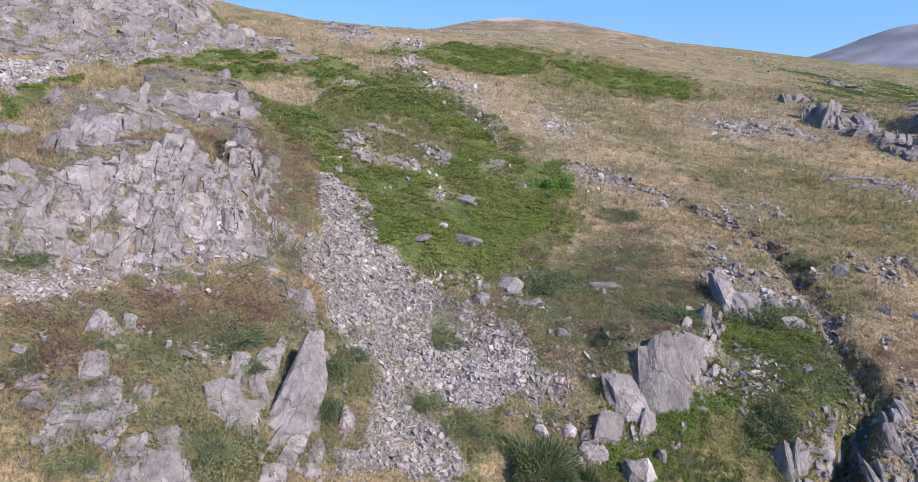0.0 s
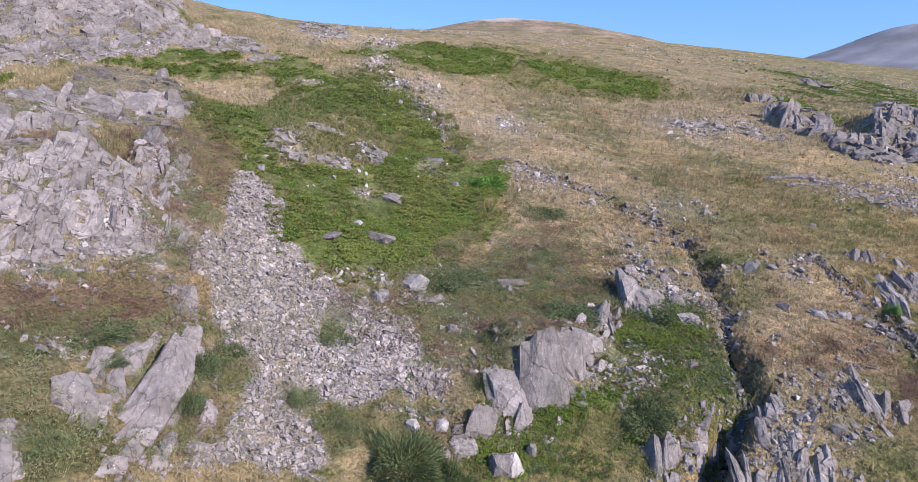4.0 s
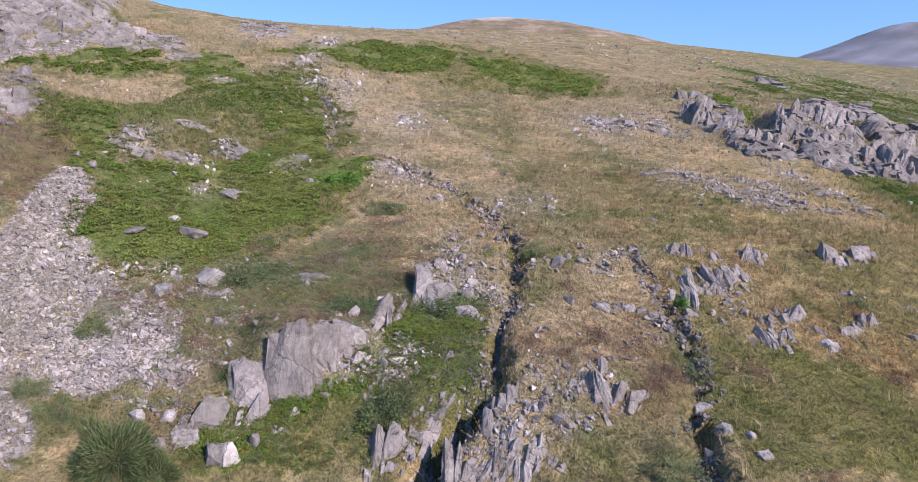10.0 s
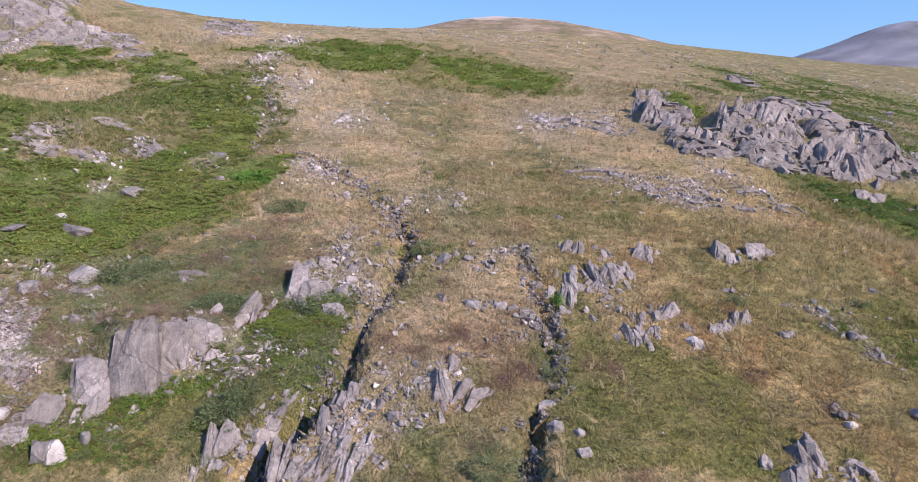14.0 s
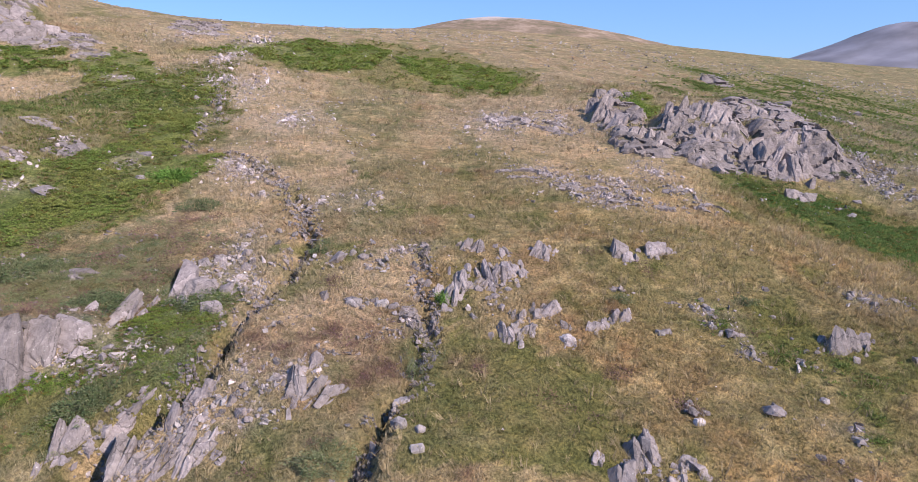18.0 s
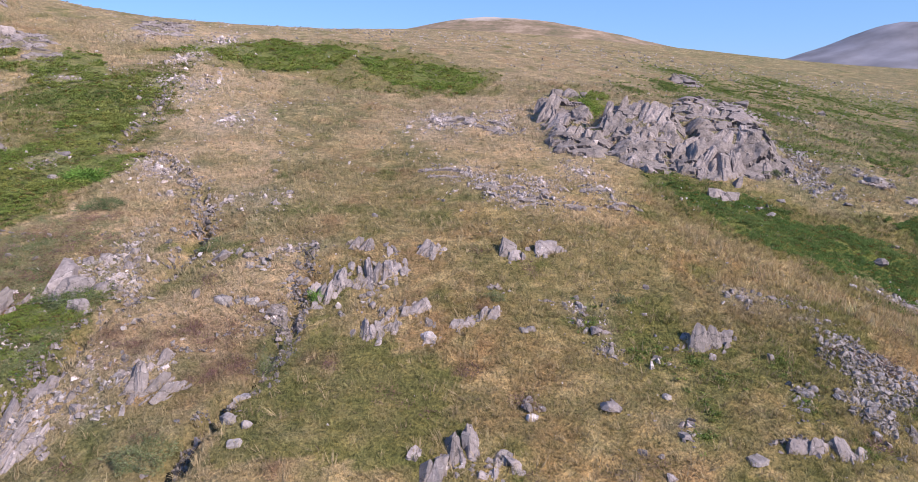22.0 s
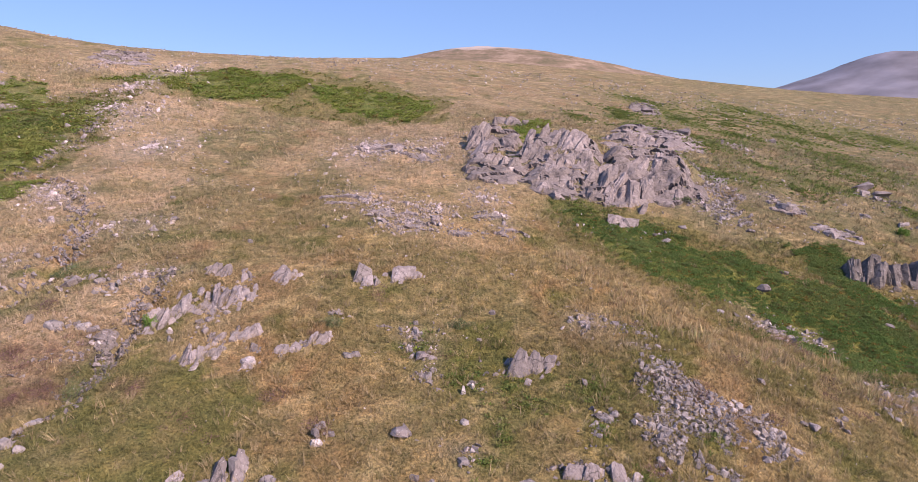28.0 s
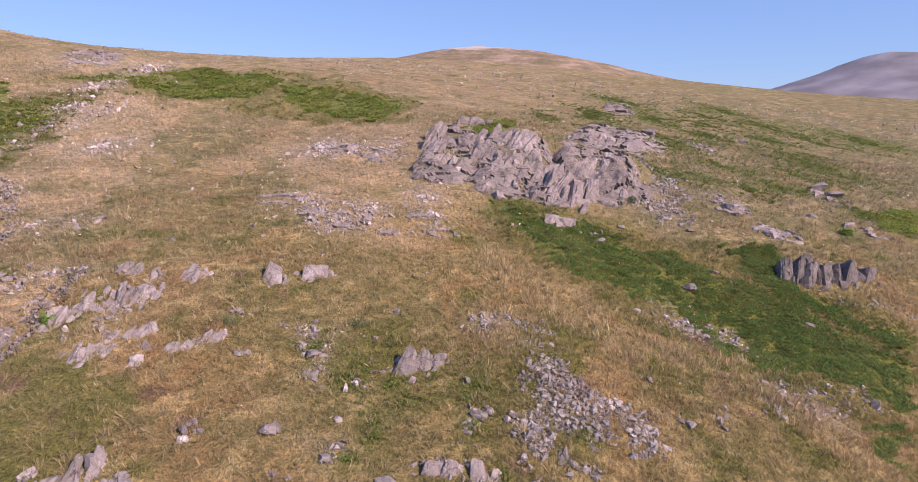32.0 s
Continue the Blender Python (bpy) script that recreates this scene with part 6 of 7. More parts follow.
PATCHES["juniper"] += [(16.8, 41.6, 1.2, 1.3), (18.6, 36.6, 1.4, 0.8), (15.4, 35.2, 1.3, 0.8), (17.6, 33.6, 1.3, 0.9), (20.6, 37.8, 1.2, 1.0), (9.6, 39.6, 1.6, 1.0), (11.8, 41.6, 1.8, 1.0), (6.6, 41.6, 1.6, 1.2), (14.2, 42.2, 1.6, 1.0), (8.2, 45.6, 2.0, 1.2), (22.4, 41.2, 1.4, 1.2), (26.2, 37.2, 1.0, 1.2)]
PATCHES["heather"] += [(12.2, 40.4, 1.6, 0.7), (14.6, 41.2, 1.4, 0.7), (10.4, 38.4, 1.2, 0.8), (7.8, 38.2, 1.2, 1.0), (16.8, 46.6, 1.6, 1.0), (12.6, 45.4, 1.6, 1.0), (30.4, 37.8, 1.4, 1.0), (35.8, 37.0, 1.3, 1.0), (37.2, 38.8, 1.2, 1.0), (31.2, 39.8, 1.4, 0.9), (-15.2, 46.8, 1.4, 1.6), (-13.6, 47.6, 1.0, 1.8), (-18.4, 47.0, 1.6, 1.2), (-22.0, 44.4, 1.8, 1.2)]
PATCHES["heather"] += [(78.6, 103.0, 1.6, 2.0), (88.2, 100.6, 1.4, 2.6), (84.2, 101.0, 1.8, 1.4), (76.4, 108.0, 2.0, 3.0), (86.8, 94.6, 1.6, 1.8)]
BUSH_SPOTS = []
BUSH_SPOTS += [(4.3, 30.5, 4.81, 3.13, "d"), (19.4, 35.4, 3.64, 2.96, "j"), (12, 32.5, 1.36, 1.11, "j"), (35.7, 29.3, 3.41, 2.02, "g"), (40.1, 39.1, 1.78, 2.58, "g"), (56.3, 47.8, 1.59, 1.53, "g"), (19.9, 36.2, 3.33, 2.82, "j"), (7, 30.3, 2.57, 2.44, "d"), (10.8, 70.3, 4.54, 3.17, "f"), (16.9, 63.2, 4.72, 1.92, "j")]
BUSH_SPOTS += [(-7.5, 33.7, 3, 2.17, "j"), (-6.5, 35.9, 2.12, 1.92, "j"), (-22.7, 32.2, 2.44, 1.33, "j"), (-0.9, 39.7, 2.71, 1.68, "j"), (-15.5, 23.2, 2.14, 1.55, "g"), (-11.1, 25.2, 2.31, 2.23, "g"), (8.8, 37.3, 2.23, 2.02, "j"), (9.5, 40.5, 1.42, 1.55, "j"), (16.2, 44.3, 4.73, 1.4, "j"), (-7.2, 30.7, 1.85, 3.01, "j")]
BUSH_SPOTS += [(-2.2, 34.1, 2.04, 1.48, "g"), (76.8, 107.4, 2.57, 1.93, "j"), (77.6, 122.1, 2.23, 1.45, "j"), (16.1, 64.6, 2.43, 1.19, "j"), (23.4, 45.2, 4.88, 1.93, "j"), (15.4, 43.9, 4.76, 1.88, "j"), (30.8, 54.3, 2.08, 1.25, "j"), (41.8, 47, 1.2, 1.71, "f"), (6, 48.4, 5.63, 2.55, "j"), (8, 50.3, 3.89, 2.12, "j")]
BUSH_SPOTS += [(-15.6, 25.1, 1.5, 1.09, "g"), (-12.7, 32.1, 4.39, 2.04, "j"), (-11.2, 31.1, 2.46, 1.33, "j"), (-19.1, 25.4, 2, 1.63, "j"), (-1.8, 34.2, 2.05, 1.86, "g"), (0.2, 33, 2.66, 2.17, "g"), (101.8, 96.7, 3.61, 2.16, "j"), (135.7, 95.1, 1.82, 2.57, "f"), (66.6, 49.1, 2.16, 1.18, "j")]

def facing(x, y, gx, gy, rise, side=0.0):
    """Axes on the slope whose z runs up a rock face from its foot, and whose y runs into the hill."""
    up = Vector((gx, gy, rise))
    z = up.normalized()
    right = Vector((gy, -gx, 0)).normalized()
    into = z.cross(right)
    m = Matrix((right, into, z)).transposed().to_4x4()
    return Matrix.Translation(Vector((x, y, ground_at(x, y))) + up / 2) @ m @ Matrix.Rotation(side, 4, "Y"), up.length


def hang(ob, parent, m):
    ob.parent = parent
    ob.matrix_parent_inverse = parent.matrix_world.inverted()
    ob.matrix_basis = m
    return ob


def cells(u, v, seed):
    """Irregular cells on a plane: each point's cell, its offset from the cell's middle and its distance from the nearest joint."""
    i, j = np.floor(u), np.floor(v)
    best, second = np.full(u.shape, 9.0), np.full(u.shape, 9.0)
    ci, cj, du, dv = i * 0, j * 0, i * 0, j * 0
    for a in (-1, 0, 1):
        for b in (-1, 0, 1):
            p, q = i + a, j + b
            x, y = u - p - 0.15 - 0.7 * hashed(p, q, seed), v - q - 0.15 - 0.7 * hashed(p, q, seed + 1)
            d = np.hypot(x, y)
            near = d < best
            second = np.where(near, best, np.minimum(second, d))
            ci, cj, du, dv = np.where(near, p, ci), np.where(near, q, cj), np.where(near, x, du), np.where(near, y, dv)
            best = np.where(near, d, best)
    return ci, cj, du, dv, second - best


def rock_sheet(parent, x, y, w, gx, gy, h, seed, fine=0.13, cover_share=0.05, block=1.0, mat=None, ragged=1.2, relief=1.0):
    """Bare rock over a step in the slope: slabs split by leaning joints, with ragged edges and a little turf in the gaps."""
    run = math.hypot(gx, gy)
    s = float(np.clip(y / 42, 0.75, 2.4))
    na, nb = int(np.clip(1.4 * w / (fine * s), 14, 96)), int(np.clip(0.85 * (run + h) / (fine * s), 14, 96))
    a, b = np.meshgrid(np.linspace(-0.7, 0.7, na), np.linspace(-0.16, 0.66, nb))
    a, b = a.ravel(), b.ravel()
    ux, uy = gx / run, gy / run
    px, py = x + gx * b + uy * w * a, y + gy * b - ux * w * a
    z = land(px, py)
    rng = np.random.default_rng(seed)
    lean = 0.3 + 0.4 * rng.random()
    up = (b * (run + 1.3 * h) + 0.7 * (z - z.min())) / s
    wob = 0.35 * (fbm(px / s, py / s, seed, 3) - 0.5)
    q1, q2 = a * w / s - lean * up + wob + 40, up + 0.25 * a * w / s + wob + 60
    off = np.zeros(len(a))
    for k, (p1, p2, amp, tilt) in enumerate(((0.95, 1.9, 0.30, 0.85 if y < 80 else 0.55), (0.40, 0.9, 0.08, 0.26), (0.15, 0.36, 0.022, 0.06))):
        g = block if k == 0 else block ** 0.5
        ci, cj, du, dv, gap = cells(q1 / (p1 * g), q2 / (p2 * g), seed + 11 * k)
        off += g * (amp * (hashed(ci, cj, seed + 7 * k) - 0.45) + tilt * (hashed(ci, cj, seed + 3 + k) - 0.5) * du + tilt * (hashed(ci, cj, seed + 5 + k) - 0.35) * dv)
        off -= 0.7 * amp * g * (gap < (0.06 if k == 0 else 0.07))
    off *= relief
    off = np.maximum(off * s + 0.15 * s * block ** 0.5, 0.05 * s)
    edge = 1 - np.abs(a / 0.58) ** 3 - np.abs((b - 0.22) / 0.34) ** 4 + ragged * (fbm(px / (1.1 * s) + seed, py / (1.1 * s), seed + 50, 3) - 0.5)
    off = np.minimum(off, edge * 0.9 * s)
    tufts = fbm(px / (0.9 * s) + 3 * seed, (py + z) / (0.9 * s), seed + 80, 3)
    off = np.where(tufts > 0.78 - cover_share, np.minimum(off, -0.12 * s + (0.80 - cover_share - tufts) * s), off)
    off = np.maximum(off, -0.6 * s)
    v = np.stack([px - 0.72 * ux * off, py - 0.72 * uy * off, z + 0.69 * off], 1)
    i = np.arange((nb - 1) * na).reshape(nb - 1, na)[:, :-1].ravel()
    ob = new("rock_face", mesh_of("rock_face", v, np.stack([i, i + 1, i + 1 + na, i + na], 1), mat or ROCK))
    return hang(ob, parent, Matrix.Identity(4))


for name, label, pieces in OUTCROPS:
    top = base_empty(name, pieces[0][0], pieces[0][1], label, "outcrop")
    bpy.context.view_layer.update()
    r = random.random
    sharp = any(k in label for k in ("jagged", "split", "ribs", "rib "))
    for i, (x, y, w, gx, gy, h, kind) in enumerate(pieces):
        tall = kind == "s"
        run = math.hypot(gx, gy)
        step = tall and w > 1.0 and run > 1.2
        if step:
            rock_sheet(top, x, y, w, gx, gy, h, 100 + 13 * i + int(10 * abs(x)) % 50, 0.092, 0.02, 0.75 if sharp else float(np.clip(0.95 * w, 0.8, 2.8)), DARK_ROCK if x > 95 else None)
        rise = ground_at(x + 0.4 * gx, y + 0.4 * gy) - ground_at(x, y)
        n = (4 if sharp else 1 if w < 2.2 else 0) if step else 1
        for q in range(n):
            size = (0.45 if step else 1.0) * (0.8 + 0.4 * r())
            at = r() - 0.5 if step else 0
            b = (0.02 + 0.25 * r()) if step else 0.0
            gap = 0.25 * run + 0.3
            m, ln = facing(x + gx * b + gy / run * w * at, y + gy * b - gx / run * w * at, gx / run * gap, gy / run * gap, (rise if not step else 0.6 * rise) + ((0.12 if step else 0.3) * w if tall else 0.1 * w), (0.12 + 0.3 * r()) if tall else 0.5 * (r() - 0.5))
            ws, hs = w * size * (0.75 if sharp else 1), ln * (1.15 if sharp else 0.85 if tall else 0.8)
            thick = 0.45 * ws + 0.12 * ln
            hang(new("slab" if tall else "block", random.choice(ROCKS["slab" if tall else "block"])), top, m @ Matrix.Translation((0, 0.5 * thick, -0.1 * ln)) @ Matrix.Rotation(0.7 * (r() - 0.5), 4, "Z") @ Matrix.Diagonal((ws * 0.52, thick * 0.8, hs * 0.55, 1)))
        for _ in range(3):
            s = min(w, run) * (0.10 + 0.2 * r())
            rock_part("block", random.choice(ROCKS["small"]), x + w * 1.4 * (r() - 0.5), y + (r() - 0.6) * 0.6 * w, s, 0.7 * s, s, 6.28 * r(), (0.6 * (r() - 0.5), 0.6 * (r() - 0.5)), top, 0.35)

for x, y, w, h in BOULDERS:
    b = rock_part("boulder", random.choice(ROCKS["boulder"] + ROCKS["block"] + ROCKS["block"]), x, y, w, 0.66 * h, 0.8 * w, 6.28 * random.random(), (0.35 * (random.random() - 0.5), 0.35 * (random.random() - 0.5)), None, 0.34)
    tagged(b, "pale grey angular boulder half sunk in rough grass", "boulder", "boulders on the hillside")


for px, py, rx, ry in PATCHES["rock"]:
    for _ in range(2 if py > 60 else 3):
        x, y = px + rx * random.gauss(0, 0.5), py + ry * random.gauss(0, 0.5)
        w = float(np.clip(py / 42, 0.8, 2.2)) * random.choice((0.25, 0.32, 0.4, 0.55)) * random.uniform(0.8, 1.25)
        b = rock_part("boulder", random.choice(ROCKS["block"] + ROCKS["plate"]), x, y, w, random.uniform(0.45, 0.8) * w, random.uniform(0.6, 1.0) * w, 6.28 * random.random(), (0.5 * (random.random() - 0.5), 0.5 * (random.random() - 0.5)), None, 0.3)
        tagged(b, "small pale grey rock poking through grass", "boulder", "boulders on the hillside")


# ---- crags: jointed faces that stand out of the slope ----
CRAG_TOPS = {}
for k, (name, label, pieces) in enumerate(CRAGS):
    top = CRAG_TOPS[label] = base_empty(name, pieces[0][0], pieces[0][1], label, "crag")
    bpy.context.view_layer.update()
    for i, (x, y, w, gx, gy, h) in enumerate(pieces):
        rock_sheet(top, x, y, w, gx, gy, h, 300 + 20 * k + i, 0.165, 0.30 if h < 1.0 else (0.20 if x > 40 else 0.27) if y > 80 else 0.43 if y > 45 else 0.37, (2.2 if y < 80 or x > 40 else 1.3) if h > 1.5 else 1.3 if h > 1.0 else 0.8, PINK_ROCK if x > 60 and h > 1.0 else None, 2.3 if x < 40 else 1.6, (0.15 if y < 80 else 0.4) if h > 1.0 else 0.7)


# ---- slabs: upright and leaning pieces split along steep joints ----
def slab_mesh(rng, mat, peak, cuts=3):
    """One slab: an outline with a broken top, a front of a few flat facets, roughened along its joints."""
    left, right = 1 - peak * rng.random(), 1 - peak * rng.random()
    lo, hi = (left, 1.0) if rng.random() < 0.4 else (1.0, right)
    chip, nick = rng.uniform(0.1, 0.45), rng.uniform(0.1, 0.45)
    outline = [(-1.0, -1), (1.0, -1), (-1 + 0.2 * rng.random(), rng.uniform(-0.4, 0.2)), (1 - 0.2 * rng.random(), rng.uniform(-0.4, 0.2))]
    outline += [(-rng.uniform(0.8, 1.0), lo - chip), (-rng.uniform(0.45, 0.8), lo), (rng.uniform(-0.2, 0.2), 0.5 * (lo + hi) + rng.uniform(0.0, 0.1)), (rng.uniform(0.45, 0.8), hi), (rng.uniform(0.8, 1.0), hi - nick)]
    bm = bmesh.new()
    for x, z in outline:
        bm.verts.new((x, -1 + rng.uniform(0, 0.5), z))
        bm.verts.new((0.9 * x + rng.uniform(-0.15, 0.15), rng.uniform(0.6, 1.0), z - rng.uniform(0.1, 0.7)))
    for _ in range(3):
        bm.verts.new((rng.uniform(-0.7, 0.7), -1.05, rng.uniform(-0.6, 0.5)))
    res = bmesh.ops.convex_hull(bm, input=bm.verts)
    bmesh.ops.delete(bm, geom=[g for g in {*res["geom_interior"], *res["geom_unused"]} if isinstance(g, bmesh.types.BMVert)], context="VERTS")
    bmesh.ops.subdivide_edges(bm, edges=bm.edges, cuts=cuts, use_grid_fill=True)
    bmesh.ops.triangulate(bm, faces=bm.faces)
    bm.verts.index_update()
    v = np.array([q.co[:] for q in bm.verts])
    f = np.array([[q.index for q in p.verts] for p in bm.faces])
    bm.free()
    v *= (1 + joints(v, rng, ((0.45, 0.9, 1.6), (0.2, 0.5, 0.8)), 0.13) + 0.10 * (fbm(v[:, 0] * 3 + 7, v[:, 1] * 3 + v[:, 2] * 2, 3, 3) - 0.5))[:, None]
    return mesh_of("slab", v, f, mat)


slab_rng = np.random.default_rng(71)
SLAB_MESHES = {kind: [slab_mesh(slab_rng, mat, 0.08 + 0.8 * i / 20) for i in range(20)] for kind, mat in (("grey", ROCK), ("pink", PINK_ROCK), ("dark", DARK_ROCK))}
SHARDS = {kind: [slab_mesh(slab_rng, mat, 0.1 + 0.08 * i, 1) for i in range(8)] for kind, mat in (("grey", ROCK), ("pink", PINK_ROCK), ("dark", DARK_ROCK))}


def stand(parent, x, y, w, up, thick, kind, calm=False, turn=0.0, crag=False, shard=False):
    """A slab whose foot lies at x, y on the slope and whose front rises along up."""
    e = 2.0
    g = Vector((ground_at(x + e, y) - ground_at(x - e, y), ground_at(x, y + e) - ground_at(x, y - e), 0))
    g = g.normalized() if g.length > 0.05 else Vector((0, 1, 0))
    g = (g + Vector((0, 0.6, 0))).normalized()
    z = up.normalized()
    right = Vector((g.y, -g.x, 0))
    right = (right - z * right.dot(z)).normalized()
    into = z.cross(right)
    m = Matrix((right, into, z)).transposed().to_4x4()
    foot = Vector((x, y, ground_at(x, y)))
    place_at = foot + up * 0.36 + into * thick * (0.46 if kind == "pink" else 0.38)
    shapes = SHARDS[kind] if shard else SLAB_MESHES[kind][:9] if calm else SLAB_MESHES[kind][2:11] if crag else SLAB_MESHES[kind][5:]
    tilt = Matrix.Rotation(turn + random.gauss(0, 0.08 if calm else 0.22), 4, "Z") @ Matrix.Rotation(random.gauss(0, 0.03 if calm else 0.1), 4, "X") @ Matrix.Rotation(random.gauss(0, 0.03) if calm else random.gauss(0.12, 0.12), 4, "Y")
    return hang(new("shard" if shard else "slab", random.choice(shapes)), parent, Matrix.Translation(place_at) @ m @ tilt @ Matrix.Diagonal((random.choice((-1, 1)) * w * 0.5, thick * 0.5, up.length * 0.64, 1)))


def lay_back(up, share):
    """The same way from foot to top, leaning further back into the slope."""
    run = math.hypot(up.x, up.y)
    rise = math.atan2(up.z, run) * share
    return Vector((up.x / run * math.cos(rise), up.y / run * math.cos(rise), math.sin(rise))) * up.length


def slab_fill(parent, x, y, w, gx, gy, n, wide, tall, kind):
    """Smaller slabs scattered over the front of a step in the slope, leaning with its joints."""
    run = math.hypot(gx, gy)
    for _ in range(n):
        a, b = random.uniform(-0.5, 0.5), random.uniform(-0.05, 0.5)
        px, py = x + gx * b + gy / run * w * a, y + gy * b - gx / run * w * a
        ww, hh, dip = random.uniform(*wide), random.uniform(*tall), radians(random.uniform(34, 62))
        up = Vector((gx / run * math.cos(dip) + 0.25 * random.random(), gy / run * math.cos(dip), math.sin(dip))) * hh
        stand(parent, px, py, ww, up, 0.5 * ww + 0.15 * hh, kind, False, 0.2, True)


for name, label, pieces in CRAGS:
    for x, y, w, gx, gy, h in pieces:
        if h > 1.0 and x < 60:
            near = y < 80
            slab_fill(CRAG_TOPS[label], x, y, w, gx, gy, 6 if near else 11, (0.6, 1.8) if near else (1.6, 4.4), (0.7, 1.9) if near else (1.4, 3.6), "grey")

for label, category, grain, rows in SLABS:
    top = CRAG_TOPS.get(label) or base_empty("crag" if category == "crag" else "rock_outcrop", rows[0][0], rows[0][1], label, category)
    bpy.context.view_layer.update()
    kind = "pink" if rows[0][0] > 60 and rows[0][1] > 80 else "dark" if "dark" in label else "grey"
    for x, y, w, ux, uy, uz in rows:
        up = lay_back(Vector((ux, uy, uz)), 0.95 if "cliff" in label else 0.6 if "knoll" in label else 0.84 if category == "crag" else 0.74)
        n = 1 if grain == "smooth" or w < (0.9 if y < 80 else 2.8) else 2 if w < 1.6 or y > 80 else 3
        side = Vector((uy, -ux, 0)).normalized() if abs(uy) > 0.05 else Vector((1, 0, 0))
        if side.x < 0:
            side = -side
        edges = [0.0] + sorted(random.uniform(0.25, 0.75) if n == 2 else (k + random.uniform(-0.15, 0.15)) / n for k in range(1, n)) + [1.0]
        for k in range(n):
            mid, part_w = (edges[k] + edges[k + 1]) / 2 - 0.5, (edges[k + 1] - edges[k]) * w
            q = up * (1.0 if n == 1 else random.uniform(0.6, 1.1))
            q = q + side * random.gauss(0, 0.10) * up.length
            at = side * mid * w
            thick = 0.45 * w / n ** 0.5 + 0.45 * up.length
            stand(top, x + at.x, y + at.y + random.uniform(-0.12, 0.12) * w * (n > 1), part_w * (1.4 if "cliff" in label else 1.15), q, thick, kind, grain == "smooth", 0.1 if grain == "smooth" else 0.65 if "gully" in label else 0.2 if category == "crag" else 0.4, category == "crag")
        for _ in range(2 if "cliff" in label else 6 if y < 80 else 2):
            a, b, c, d = random.uniform(-1.0, 1.0), random.uniform(-0.6, -0.1 if "cliff" in label else 0.9), random.uniform(0.2, 0.55), random.uniform(0.15, 0.45)
            at = side * a * w + lay_back(up, 0.4) * b
            stand(top, x + at.x, y + at.y, w * c, lay_back(up, random.uniform(0.5, 1.1)) * d, 0.5 * w * c + 0.3 * up.length * d, kind, False, random.gauss(0.3, 0.4), False, True)


# ---- scree: loose stones, the first of each slope as parts, the rest as one spread ----
def spots_in(area, density, rng, kind):
    xs, ys = [p[0] for p in area], [p[1] for p in area]
    x0, x1, y0, y1 = min(xs) - 1, max(xs) + 1, min(ys) - 1, max(ys) + 1
    n = int((x1 - x0) * (y1 - y0) * density)
    x, y = rng.uniform(x0, x1, n), rng.uniform(y0, y1, n)
    m = cover(x, y, kind)
    return x[m], y[m]


def spread(name, label, category, sets, mat, parent=None, smooth=False):
    v, f, t, base = [], [], [], 0
    for sv, sf, st in sets:
        v.append(sv), f.append(sf + base), t.append(st)
        base += len(sv)
    ob = new(name, mesh_of(name, np.concatenate(v), np.concatenate(f), mat, np.concatenate(t), smooth))
    if parent:
        ob.parent = parent
        ob.matrix_parent_inverse = parent.matrix_world.inverted()
    return tagged(ob, label, category, kind="stuff")


def chips(x, y, size, rng, lift=0.12, tip=0.75):
    sets = []
    pick = rng.integers(0, len(CHIPS), len(x))
    z = land(x, y)
    for k, (cv, cf) in enumerate(CHIPS):
        m = pick == k
        n = m.sum()
        if n:
            e = 0.25
            nx, ny = (z[m] - land(x[m] + e, y[m])) / e, (z[m] - land(x[m], y[m] + e)) / e
            up = np.stack([np.clip(nx, -2, 2), np.clip(ny, -2, 2), np.ones(n)], 1) + rng.normal(0, tip, (n, 3))
            up /= np.linalg.norm(up, axis=1)[:, None]
            one = np.cross(up, rng.normal(size=(n, 3)))
            one /= np.linalg.norm(one, axis=1)[:, None]
            q = np.stack([one, np.cross(up, one), up], 2)
            s = size[m][:, None] * np.array((1.1, 0.8, 0.5)) * rng.uniform(0.65, 1.35, (n, 3))
            mats = q * s[:, None, :]
            sets.append(stamp(cv, cf, np.stack([x[m], y[m], z[m] + lift * size[m]], 1), mats, np.full((n, 3), 0.3), np.ones(len(cv))))
    return sets


rng = np.random.default_rng(11)
SCREES = [("scree_slope", "steep chute of loose pale grey slate stones"), ("scree", "wide grey scree below high crags"), ("scree", "slate debris at the foot of a crag"), ("scree", "apron of broken slate beside scree")]
STONY = [("stone_run", "loose grey stones spilling through grass"), ("crag_scree", "pinkish slate debris below a crag"), ("stone_patch", "patch of broken grey stones in thin grass")]
for kind, i, area in [(k, i, a) for k in ("scree", "stones") for i, a in enumerate(AREAS[k])]:
    first = kind == "scree" and i == 0
    name, label = SCREES[min(i, 3)] if kind == "scree" else STONY[min(i, 2)]
    cx, cy = np.mean([p[0] for p in area]), np.mean([p[1] for p in area])
    far = np.clip(cy / 45, 0.7, 3)
    dense = (62.0 if first else 34.0 if kind == "scree" else (40.0, 40.0, 8.0)[min(i, 2)]) / far ** 1.8
    x, y = spots_in(area, dense, rng, kind)
    m = ~cover(x, y, "juniper")
    if kind == "stones":
        m &= fbm(x / (1.6 * far), y / (2.2 * far), 330, 3) > (0.42, 0.25, 0.42)[min(i, 2)]
    x, y = x[m], y[m]
